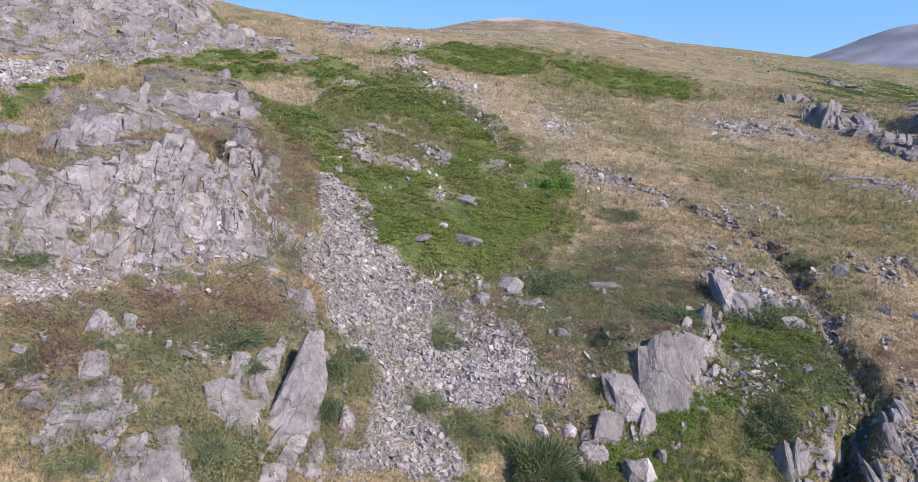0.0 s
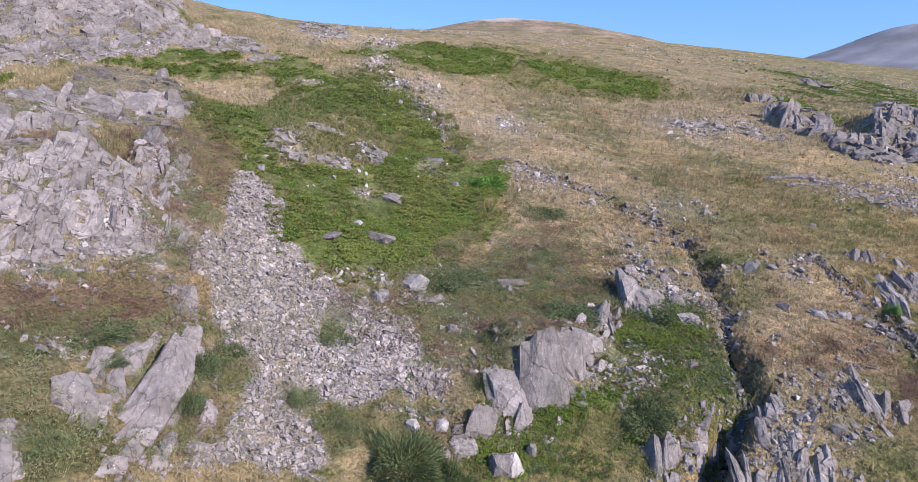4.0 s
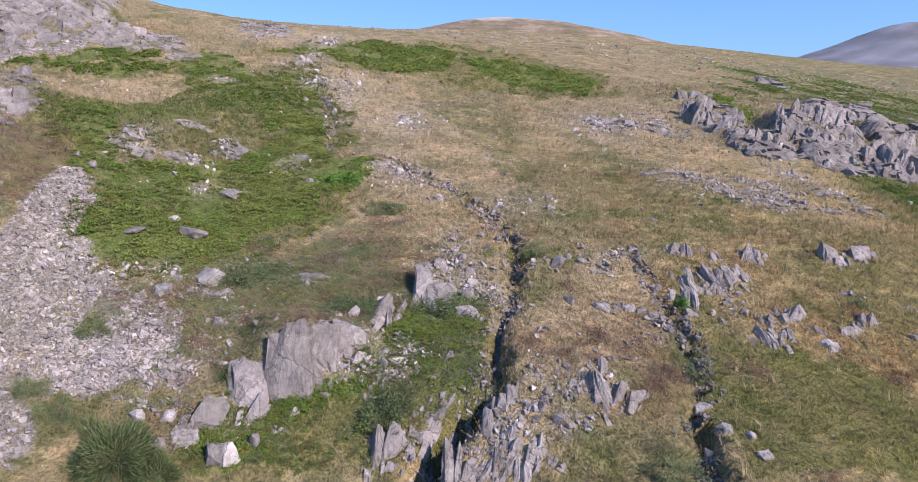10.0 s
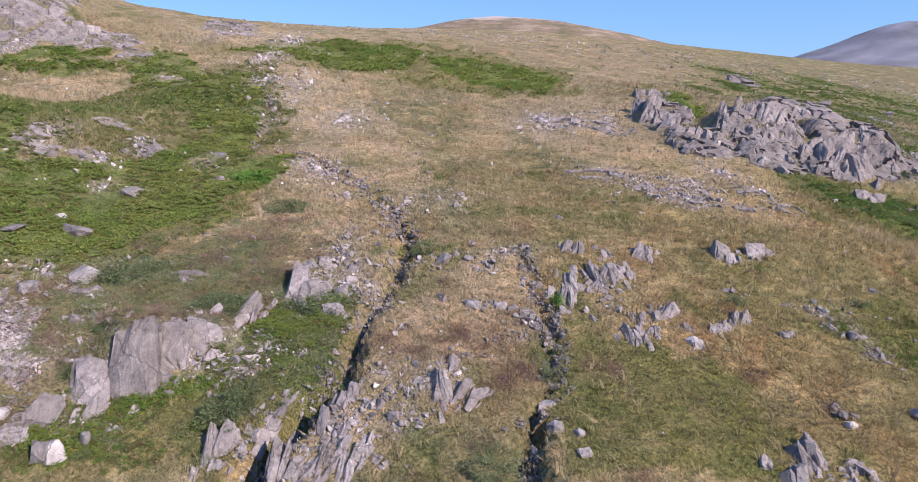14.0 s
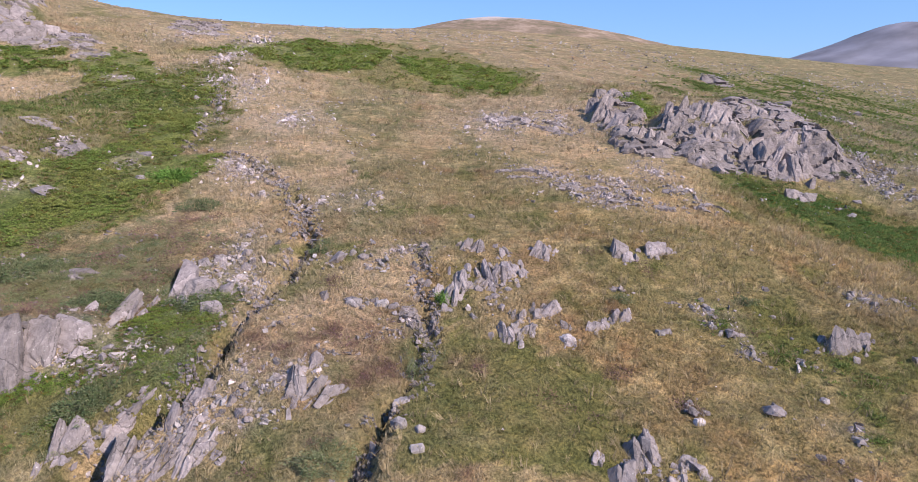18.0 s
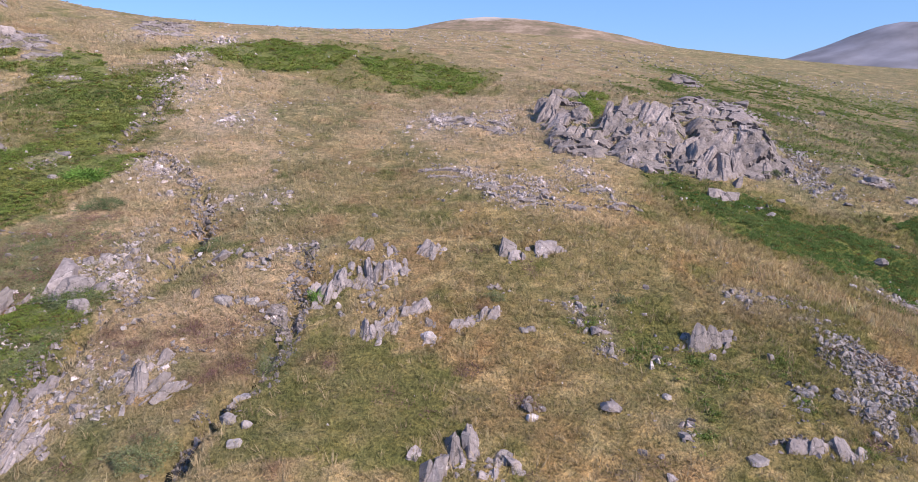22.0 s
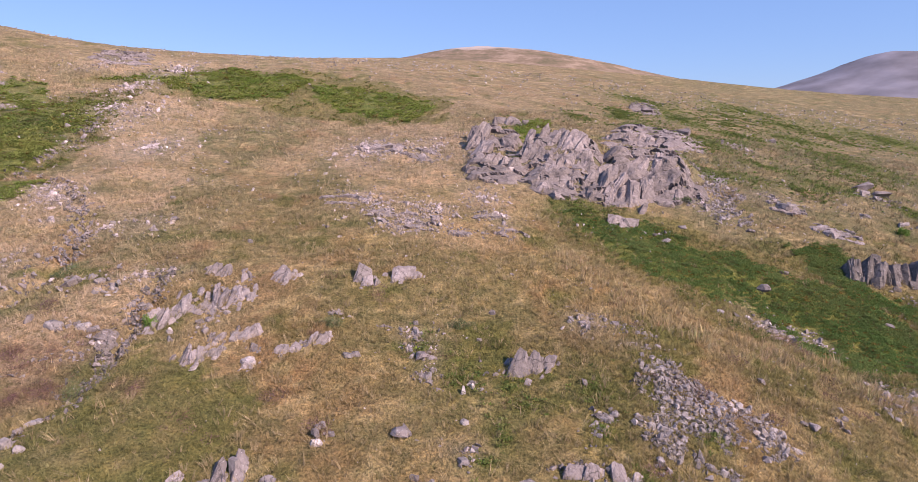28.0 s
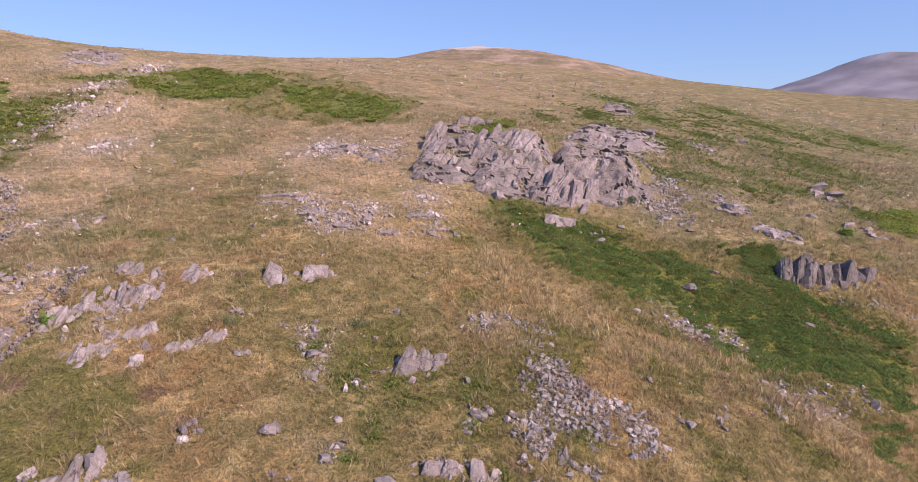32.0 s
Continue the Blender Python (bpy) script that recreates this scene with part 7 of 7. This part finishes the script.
    if len(x) < 3:
        continue
    size = (0.10 if kind == "scree" else 0.14 if i < 1 else 0.10) * far ** 0.7 * np.exp(np.clip(rng.normal(0, 0.5, len(x)), -1.2, 1.15))
    top = base_empty(name, cx, cy, label, "scree")
    bpy.context.view_layer.update()
    big = np.argsort(-size)[: 280 if first else 90]
    rest = np.ones(len(x), bool)
    rest[big] = False
    for k in big:
        s = size[k] * ((1.8 if kind == "scree" else 1.5) if cy < 60 else 1.4)
        rock_part("stone", random.choice(STONES if kind == "scree" else DULL), x[k], y[k], s, (0.5 if kind == "scree" else 0.65) * s, 0.8 * s, 6.28 * random.random(), (0.6 + 0.5 * (random.random() - 0.5), 0.5 * (random.random() - 0.5)), top, 0.2)
    if rest.sum():
        spread("rubble", "small angular slate fragments", "", chips(x[rest], y[rest], size[rest], rng), STONE if kind == "scree" else BOULDER, top)

# ---- shapes of plants ----
def strip(points, width):
    """A tapering blade along points, as triangles."""
    v, f = [], []
    n = len(points)
    for i, (x, y, z) in enumerate(points):
        w = width * (1 - i / (n - 1)) if i else width
        v += [(x, y - w / 2, z), (x, y + w / 2, z)]
    for i in range(n - 1):
        a = 2 * i
        f += [(a, a + 1, a + 3), (a, a + 3, a + 2)]
    return v, f


def tuft(rng, blades, tall, wide, width, bend=0.5):
    v, f, s = [], [], []
    for _ in range(blades):
        a, h = rng.uniform(0, 2 * np.pi), tall * rng.uniform(0.6, 1.1)
        r, o = wide * rng.uniform(0.2, 1.0), wide * 0.35
        b, c = a + rng.normal(0, 0.5), width * rng.uniform(0.7, 1.3)
        x0, y0 = o * np.cos(b), o * np.sin(b)
        px, py = -np.sin(a) * c, np.cos(a) * c
        k = len(v)
        v += [(x0 - px, y0 - py, -0.05), (x0 + px, y0 + py, -0.05), (x0 + r * np.cos(a), y0 + r * np.sin(a), h)]
        f.append((k, k + 1, k + 2))
        # painted shade: blade colour darkened at the foot, lightened at the tip
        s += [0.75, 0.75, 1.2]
    return np.array(v), np.array(f), np.array(s)


def frond_clump(rng, fronds, size):
    """Bracken: arching fronds, each a midrib of toothed leaflets."""
    v, f, s = [], [], []
    for q in range(fronds):
        a = 2 * np.pi * q / fronds + rng.uniform(-0.5, 0.5)
        ln, up = size * rng.uniform(0.7, 1.15), size * rng.uniform(0.35, 0.8)
        ca, sa = np.cos(a), np.sin(a)
        for j in range(2):
            t0, t1 = 0.10 + 0.40 * j, 0.58 + 0.42 * j
            w = 0.27 * size * (1 - 0.75 * t0)
            z0, z1 = up * np.sin(t0 * 2.3), up * np.sin(min(t1, 1.05) * 2.3)
            for side in (-1, 1):
                k = len(v)
                m = (t0 + t1) / 2
                pts = [(t0 * ln, 0, z0), (t1 * ln, 0, z1), ((m + 0.12) * ln, side * w, (z0 + z1) / 2 - 0.05 * size)]
                v += [(x * ca - y * sa, x * sa + y * ca, z) for x, y, z in pts]
                f.append((k, k + 1, k + 2))
                # shade painted into the frond: darker along the midrib, lighter at leaflet tips
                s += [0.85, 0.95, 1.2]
    return np.array(v), np.array(f), np.array(s)


def sprig_dome(rng, leaves, flat=0.7, leaf=0.16, pointed=1.0, thin=0.45):
    """A dome of small leaves or sprigs, half a metre in radius, with self-shading painted in."""
    v, f, s = [], [], []
    for _ in range(leaves):
        d = rng.normal(size=3)
        d[2] = abs(d[2]) * 0.9
        d /= np.linalg.norm(d)
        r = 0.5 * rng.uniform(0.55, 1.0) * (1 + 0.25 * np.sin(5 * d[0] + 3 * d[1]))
        p = d * r * (1, 1, flat)
        o = rng.normal(size=3)
        o = o - d * (o @ d) * 0.3
        o *= leaf * rng.uniform(0.6, 1.3) / np.linalg.norm(o)
        e = np.cross(d, o) * thin + rng.normal(size=3) * leaf * 0.22 * thin
        k = len(v)
        tip = d * leaf * 0.8 * pointed
        v += [p - e * 0.6, p + e * 0.6, p + o * 0.6 + tip]
        f.append((k, k + 1, k + 2))
        # self-shading put into the colour: darker deep in the dome, paler at tips
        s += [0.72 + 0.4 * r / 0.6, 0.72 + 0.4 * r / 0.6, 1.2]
    return np.array(v), np.array(f), np.array(s)


def colours(n, rng, *kinds):
    """Colours drawn from a few kinds, each with its spread."""
    pick = rng.integers(0, len(kinds), n)
    return np.array(kinds)[pick] * np.exp(rng.normal(0, 0.14, (n, 1))) * np.exp(rng.normal(0, 0.05, (n, 3)))


rng = np.random.default_rng(21)

def stony(x, y):
    """Whether points lie in the middle of a stony patch."""
    m = np.zeros(x.shape, bool)
    for px, py, rx, ry in PATCHES["stone"]:
        m |= ((x - px) / rx) ** 2 + ((y - py) / ry) ** 2 < 0.55 * (0.4 + 1.2 * vnoise(x * 1.3, y * 1.3, 77))
    return m


# ---- bracken ----
CLUMPS = [frond_clump(rng, 4, 0.40) for _ in range(9)]
for i, area in enumerate(AREAS["bracken"]):
    cy = np.mean([p[1] for p in area])
    far = np.clip(cy / 55, 0.75, 3.2)
    x, y = spots_in(area, ((17.0 if cy < 75 else 11.0) if cy > 50 else 20.0) / far ** 1.5, rng, "bracken")
    keep = fbm(x / 3.2, y / 4.5, 90, 3) > (0.41 if i == 0 else 0.47 if i == 1 else 0.46 if i == 6 else 0.27 if i in (7, 8) else 0.36)
    keep &= ~stony(x, y)
    x, y = x[keep], y[keep]
    if len(x) < 4:
        continue
    z = land(x, y) + 0.55 * far ** 0.5 * (fbm(x / (1.5 * far), y / (1.9 * far), 98, 3) - 0.42)
    pick = rng.integers(0, len(CLUMPS), len(x))
    hue = np.clip(fbm(x / 5, y / 7, 95, 3) * 2 - 0.5, 0, 1)[:, None]
    tint = (np.array((0.140, 0.215, 0.058)) * (1 - hue) + np.array((0.205, 0.245, 0.078)) * hue) * np.exp(rng.normal(0, 0.10, (len(x), 1)))
    tint *= (1.30, 1.15, 1.12) if i < 2 else (1.22, 1.15, 1.0)
    if i in (7, 8, 10):
        tint *= (0.55, 0.66, 0.82)
    if i == 6:
        tint *= (0.72, 0.80, 0.72)
    old = rng.random(len(x)) < 0.06
    tint[old] = np.array((0.19, 0.13, 0.04)) * np.exp(rng.normal(0, 0.2, (old.sum(), 1)))
    sets = []
    for k, (cv, cf, cs) in enumerate(CLUMPS):
        m = pick == k
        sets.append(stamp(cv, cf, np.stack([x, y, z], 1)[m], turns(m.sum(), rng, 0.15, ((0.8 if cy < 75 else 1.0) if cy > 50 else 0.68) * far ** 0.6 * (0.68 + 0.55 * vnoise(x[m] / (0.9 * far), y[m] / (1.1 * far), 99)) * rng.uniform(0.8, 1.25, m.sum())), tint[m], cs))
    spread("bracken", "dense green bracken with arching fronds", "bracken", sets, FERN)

for i, area in enumerate(AREAS["fernmix"]):
    lush = i == 2 + 1
    far = np.clip(np.mean([p[1] for p in area]) / 55, 0.75, 3.2)
    x, y = spots_in(area, (19.0 if lush else 7.5 if i == 0 else 4.5) / far ** 1.45, rng, "fernmix")
    m = fbm(x / 2.4, y / 3.2, 97, 3) > (0.43 if lush else 0.46 if i == 0 else 0.60)
    x, y = x[m], y[m]
    z = land(x, y)
    pick = rng.integers(0, len(CLUMPS), len(x))
    tint = colours(len(x), rng, *(((0.100, 0.160, 0.045), (0.130, 0.180, 0.052), (0.13, 0.14, 0.058), (0.16, 0.125, 0.065)) if lush else ((0.135, 0.175, 0.05), (0.18, 0.20, 0.065), (0.21, 0.18, 0.08))))
    if i == 1:
        tint *= (0.68, 0.76, 0.80)
    spread("bracken", "scattered bracken thinning out among grass", "bracken", [stamp(cv, cf, np.stack([x, y, z], 1)[pick == k], turns((pick == k).sum(), rng, 0.15, (0.75 if lush else 1.0) * far ** 0.6 * rng.uniform(0.55, 1.1, (pick == k).sum())), tint[pick == k], cs) for k, (cv, cf, cs) in enumerate(CLUMPS)], FERN)

# ---- grass ----
TUFTS = [tuft(rng, 7, 0.36, 0.22, 0.016) for _ in range(5)]
COARSE = [tuft(rng, 8, 0.60, 0.34, 0.022) for _ in range(4)]


def scatter(n, y0, y1, reach=0.62):
    """Spots over the slope between two distances, within the fan that is seen."""
    y = np.sqrt(rng.uniform(y0 ** 2, y1 ** 2, n))
    x = rng.uniform(-1, 1, n)
    x = np.where(x < 0, x * (0.80 * y + 6), 75 + x * (0.80 * y + 6))
    return np.where(rng.random(n) < 0.5 * 75 / (75 + 0.8 * y), rng.uniform(0, 75, n), x), y


for name, label, shapes, n, y0, y1, grow in (("grass", "rough straw and olive moorland grass", TUFTS, 43000, 22, 48, 1.0), ("grass", "rough straw and olive moorland grass", TUFTS, 35000, 46, 85, 1.4), ("grass", "thin pale grass on the upper slope", TUFTS, 17000, 83, 180, 2.2), ("tussock_grass", "tall pale tussocks of dry moor grass", COARSE, 11000, 24, 75, 1.0), ("tussock_grass", "tall pale tussocks of dry moor grass", COARSE, 5000, 70, 170, 1.6)):
    x, y = scatter(n, y0, y1)
    free = ~(cover(x, y, "scree") | cover(x, y, "bracken") | cover(x, y, "bare") | (cover(x, y, "heath") & (rng.random(n) < 0.7)))
    free |= rng.random(n) < 0.05
    free &= ~rocky(x, y) | (rng.random(n) < 0.06)
    tall = name != "grass"
    if tall:
        free &= ((fbm(x / 6, y / 9, 120, 3) > 0.5) & ~cover(x, y, "heath")) | cover(x, y, "straw")
    x, y = x[free], y[free]
    z = land(x, y)
    base = cover_tint(x, y)
    tint = base * (1.32 if not tall else 1.05) * np.exp(rng.normal(0, 0.16, (len(x), 1)))
    pale = rng.random(len(x)) < (0.07 if not tall else 0.9)
    tint[pale] = np.array((0.36, 0.278, 0.17)) * np.exp(rng.normal(0, 0.2, (pale.sum(), 1)))
    pick = rng.integers(0, len(shapes), len(x))
    sets = []
    for k, (cv, cf, cs) in enumerate(shapes):
        m = pick == k
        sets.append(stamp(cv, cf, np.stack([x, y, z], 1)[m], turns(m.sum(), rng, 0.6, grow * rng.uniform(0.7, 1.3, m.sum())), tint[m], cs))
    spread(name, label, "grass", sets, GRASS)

# tall straw along the brow of the spur
x, y = spots_in(AREAS["straw"][1], 3.2, rng, "straw")
m = fbm(x / 2.2, y / 3.0, 310, 3) > 0.46
x, y = x[m], y[m]
z = land(x, y)
pick = rng.integers(0, len(COARSE), len(x))
tint = colours(len(x), rng, (0.42, 0.325, 0.185), (0.37, 0.28, 0.155), (0.46, 0.36, 0.22))
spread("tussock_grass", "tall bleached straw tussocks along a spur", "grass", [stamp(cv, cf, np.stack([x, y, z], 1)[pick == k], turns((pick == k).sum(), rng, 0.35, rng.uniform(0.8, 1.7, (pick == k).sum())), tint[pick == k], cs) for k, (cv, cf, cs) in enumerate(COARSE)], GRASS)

# ---- heather ----
HEATHERS = [sprig_dome(rng, 110, 0.55, 0.09, 0.9, 0.3) for _ in range(4)]
x, y = scatter(24000, 22, 75)
m = (cover(x, y, "heather") & (fbm(x / 1.1, y / 1.1, 140, 2) > 0.56)) | (cover(x, y, "heath") & (fbm(x / 2.2, y / 2.2, 141, 2) > 0.5))
m |= (fbm(x / 2.4, y / 3, 150, 3) > 0.74) & (y < 60) & ~cover(x, y, "scree") & ~cover(x, y, "bracken")
x, y = x[m], y[m]
z = land(x, y)
tint = colours(len(x), rng, (0.190, 0.115, 0.100), (0.220, 0.130, 0.128), (0.160, 0.102, 0.085), (0.19, 0.155, 0.08))
pick = rng.integers(0, 4, len(x))
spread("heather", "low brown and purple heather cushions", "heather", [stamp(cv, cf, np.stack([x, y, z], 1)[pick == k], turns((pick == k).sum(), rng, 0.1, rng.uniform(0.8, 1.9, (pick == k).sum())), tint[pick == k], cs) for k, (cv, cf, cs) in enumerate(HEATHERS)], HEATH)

# ---- juniper mats ----
MATS = [sprig_dome(rng, 120, 0.36, 0.125, 0.5, 0.2) for _ in range(4)]
x, y = scatter(27000, 22, 62)
m = (cover(x, y, "juniper") & (fbm(x / 1.6, y / 1.6, 160, 2) > 0.36)) | (cover(x, y, "heath") & (fbm(x / 2.0, y / 2.5, 161, 3) > 0.54))
x, y = x[m], y[m]
tint = colours(len(x), rng, (0.185, 0.188, 0.098), (0.155, 0.172, 0.088), (0.205, 0.195, 0.115))
pick = rng.integers(0, 4, len(x))
z = land(x, y)
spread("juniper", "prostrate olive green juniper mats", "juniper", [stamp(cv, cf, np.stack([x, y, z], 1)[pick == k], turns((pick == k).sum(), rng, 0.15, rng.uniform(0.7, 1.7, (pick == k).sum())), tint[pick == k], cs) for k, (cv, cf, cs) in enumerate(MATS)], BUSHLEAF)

# ---- small patches with soft edges: ferns, stones, heather and juniper ----
def patch_spots(kind, dense):
    xs, ys, far = [], [], []
    for x, y, rx, ry in PATCHES[kind]:
        if kind == "fern" and y > 90:
            rx, ry = 1.3 * rx, 1.3 * ry
        s = float(np.clip(y / 50, 0.7, 3.2))
        n = int(np.clip(dense * rx * ry / s ** 1.5, 6, 700))
        if kind == "stone" and y > 90:
            n //= 2
        a, r = rng.uniform(0, 2 * np.pi, n), np.abs(rng.normal(0, 0.62, n))
        xs.append(x + rx * r * np.cos(a)), ys.append(y + ry * r * np.sin(a)), far.append(np.full(n, s))
    x, y, s = np.concatenate(xs), np.concatenate(ys), np.concatenate(far)
    m = fbm(x / (1.1 * s), y / (1.5 * s), 350, 3) > 0.40
    return x[m], y[m], s[m]


def patch(name, label, category, kind, dense, shapes, grow, lean, mat, *tones):
    x, y, s = patch_spots(kind, dense)
    z, pick, tint = land(x, y), rng.integers(0, len(shapes), len(x)), colours(len(x), rng, *tones)
    size = s ** 0.6 * rng.uniform(*grow, len(x))
    spread(name, label, category, [stamp(cv, cf, np.stack([x, y, z], 1)[pick == k], turns((pick == k).sum(), rng, lean, size[pick == k]), tint[pick == k], cs) for k, (cv, cf, cs) in enumerate(shapes)], mat)


patch("bracken", "loose patches of bracken in moor grass", "bracken", "fern", 12.0, CLUMPS, (0.6, 1.15), 0.15, FERN, (0.135, 0.185, 0.052), (0.18, 0.205, 0.068), (0.115, 0.160, 0.05))
patch("heather", "purple-brown heather cushions beside rocks", "heather", "heather", 6.5, HEATHERS, (0.4, 1.1), 0.1, HEATH, (0.150, 0.092, 0.078), (0.195, 0.115, 0.115), (0.165, 0.108, 0.080))
patch("juniper", "olive green juniper sprays between rocks", "juniper", "juniper", 6.5, MATS, (0.5, 1.3), 0.2, BUSHLEAF, (0.085, 0.115, 0.055), (0.120, 0.150, 0.075), (0.180, 0.190, 0.110))
x, y, s = patch_spots("rock", 8.0)
spread("scattered_stones", "broken grey rocks poking through grass", "stones", chips(x, y, 0.19 * s ** 0.75 * np.exp(np.clip(rng.normal(0, 0.45, len(x)), -1, 0.8)), rng, 0.2), BOULDER)
x, y, s = patch_spots("stone", 20.0)
spread("scattered_stones", "pale broken stones in thin grass", "stones", chips(x, y, 0.12 * s ** 0.75 * np.exp(np.clip(rng.normal(0, 0.5, len(x)), -1.2, 1.2)), rng, 0.2), STONE)

# ---- bushes ----
def bush_meshes(kind):
    leaves, flat, leaf, tones = {"d": (15000, 0.85, 0.040, ((0.075, 0.105, 0.042), (0.105, 0.130, 0.058), (0.13, 0.14, 0.075))), "j": (5200, 0.55, 0.034, ((0.070, 0.100, 0.048), (0.095, 0.125, 0.060), (0.145, 0.155, 0.085))), "g": (4600, 0.65, 0.029, ((0.145, 0.165, 0.085), (0.18, 0.195, 0.11), (0.12, 0.145, 0.07))), "f": (2200, 0.7, 0.06, ((0.09, 0.175, 0.038), (0.115, 0.20, 0.045)))}[kind]
    out = []
    for _ in range(2):
        v, f, s = sprig_dome(rng, leaves, flat, leaf, 1.9 if kind == "d" else 1.0, 0.26 if kind == "d" else 0.45)
        lob = 1 + 0.28 * np.sin(v[:, :1] * 9 + rng.uniform(0, 6)) * np.cos(v[:, 1:2] * 8 + rng.uniform(0, 6))
        # leaf tones times the dome's painted shade
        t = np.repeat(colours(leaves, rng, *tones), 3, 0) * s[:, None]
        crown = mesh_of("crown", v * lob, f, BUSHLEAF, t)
        sv, sf = [], []
        for q in range(7):
            a, b = rng.uniform(0, 6.28), rng.uniform(0.15, 0.35)
            pv, pf = strip([(b * i / 3 * np.cos(a), b * i / 3 * np.sin(a), -0.05 + 0.32 * flat * i / 3) for i in range(4)], 0.03)
            sf += [[w + len(sv) for w in q3] for q3 in pf]
            sv += pv
        out.append((crown, mesh_of("stems", sv, sf, TWIG)))
    return out


BUSHES = {k: bush_meshes(k) for k in "djgf"}
NAMES = {"d": ("gorse_bush", "dense dark green gorse bush"), "j": ("juniper_bush", "low spreading olive green juniper bush"), "g": ("willow_bush", "small grey-green shrub among rocks"), "f": ("fern_clump", "bright green clump of tall ferns")}
for x, y, w, h, kind in BUSH_SPOTS:
    name, label = NAMES[kind]
    top = base_empty(name, x, y, label, "bush", "bushes on the hillside")
    bpy.context.view_layer.update()
    crown, stems = random.choice(BUSHES[kind])
    for part_name, me in (("crown", crown), ("stems", stems)):
        ob = new(part_name, me)
        ob.parent = top
        ob.matrix_basis = Matrix.Translation((0, 0.25 * w, -0.02)) @ Matrix.Rotation(random.uniform(0, 6.28), 4, "Z") @ Matrix.Diagonal((w, w, max(h * 1.3, 0.5 * w), 1))

# ---- small pale stones in the grass ----
x, y = scatter(9000, 23, 140)
m = (fbm(x / 6, y / 8, 170, 3) > 0.52) | (cover(x, y, "straw") & (rng.random(len(x)) < 0.6))
x, y = x[m], y[m]
spread("scattered_stones", "small pale stones scattered in the grass", "stones", chips(x, y, 0.075 * np.clip(y / 50, 0.7, 2.0) * np.exp(np.clip(rng.normal(0, 0.45, len(x)), -1, 0.9)), rng, 0.25), PALE)
x, y = scatter(5000, 95, 360)
spread("scattered_stones", "pale stones scattered over the upper slope", "stones", chips(x, y, 0.0011 * y * np.exp(np.clip(rng.normal(0, 0.4, len(x)), -1, 0.8)), rng, 0.3), PALE)

x, y = scatter(6000, 22, 62)
m = cover(x, y, "heath") & (fbm(x / 3, y / 3, 180, 3) > 0.5)
x, y = x[m], y[m]
spread("scattered_stones", "grey broken rocks among heath", "stones", chips(x, y, 0.15 * np.exp(np.clip(rng.normal(0, 0.5, len(x)), -1, 0.9)), rng, 0.2), ROCK)

# ---- streams: dark water and wet blocks in the channels ----
for i, (line, wide) in enumerate(((STREAM_A, 0.35), (STREAM_B, 0.4))):
    t = np.linspace(0, len(line) - 1.001, 160)
    k = t.astype(int)
    P = np.array(line)
    p = P[k] + (P[k + 1] - P[k]) * (t - k)[:, None]
    d = np.gradient(p, axis=0)
    d /= np.linalg.norm(d, axis=1)[:, None]
    nrm = np.stack([-d[:, 1], d[:, 0]], 1)
    z = land(p[:, 0], p[:, 1])
    z = np.minimum.accumulate(z) + 0.10
    a, b = p - nrm * wide, p + nrm * wide
    lower = slice(95, 160) if i == 0 else slice(70, 160)
    a, b, z = a[lower], b[lower], z[lower] - 0.06
    v = np.concatenate([np.column_stack([a, z]), np.column_stack([b, z])])
    n = len(z)
    j = np.arange(n - 1)
    w = new("water_%d" % (i + 1), mesh_of("water", v, np.stack([j, j + 1, j + n + 1, j + n], 1), WATER, None, True))
    tagged(w, "dark narrow mountain stream in a rocky gully", "stream", kind="structure")
    n = 7000 if i == 0 else 2200
    q = rng.integers(8 if i == 0 else 0, 160, n)
    off = rng.normal(0, 0.6 if i == 0 else 0.5, n)
    x, y = p[q, 0] + nrm[q, 0] * off + rng.normal(0, 0.2, n), p[q, 1] + nrm[q, 1] * off + rng.normal(0, 0.2, n)
    m = fbm(x / 1.3, y / 1.3, 260, 2) > 0.48
    x, y = x[m], y[m]
    half = len(x) // 2
    for a, b, mat, label in ((0, half, WET, "dark wet blocks lining a stream bed"), (half, len(x), ROCK, "grey broken blocks along a stream bed")):
        spread("streambed_stones", label, "stones", chips(x[a:b], y[a:b], 0.125 * np.clip(y[a:b] / 45, 0.8, 1.25) * np.exp(np.clip(rng.normal(0, 0.5, b - a), -1, 0.8)), rng, 0.3), mat)
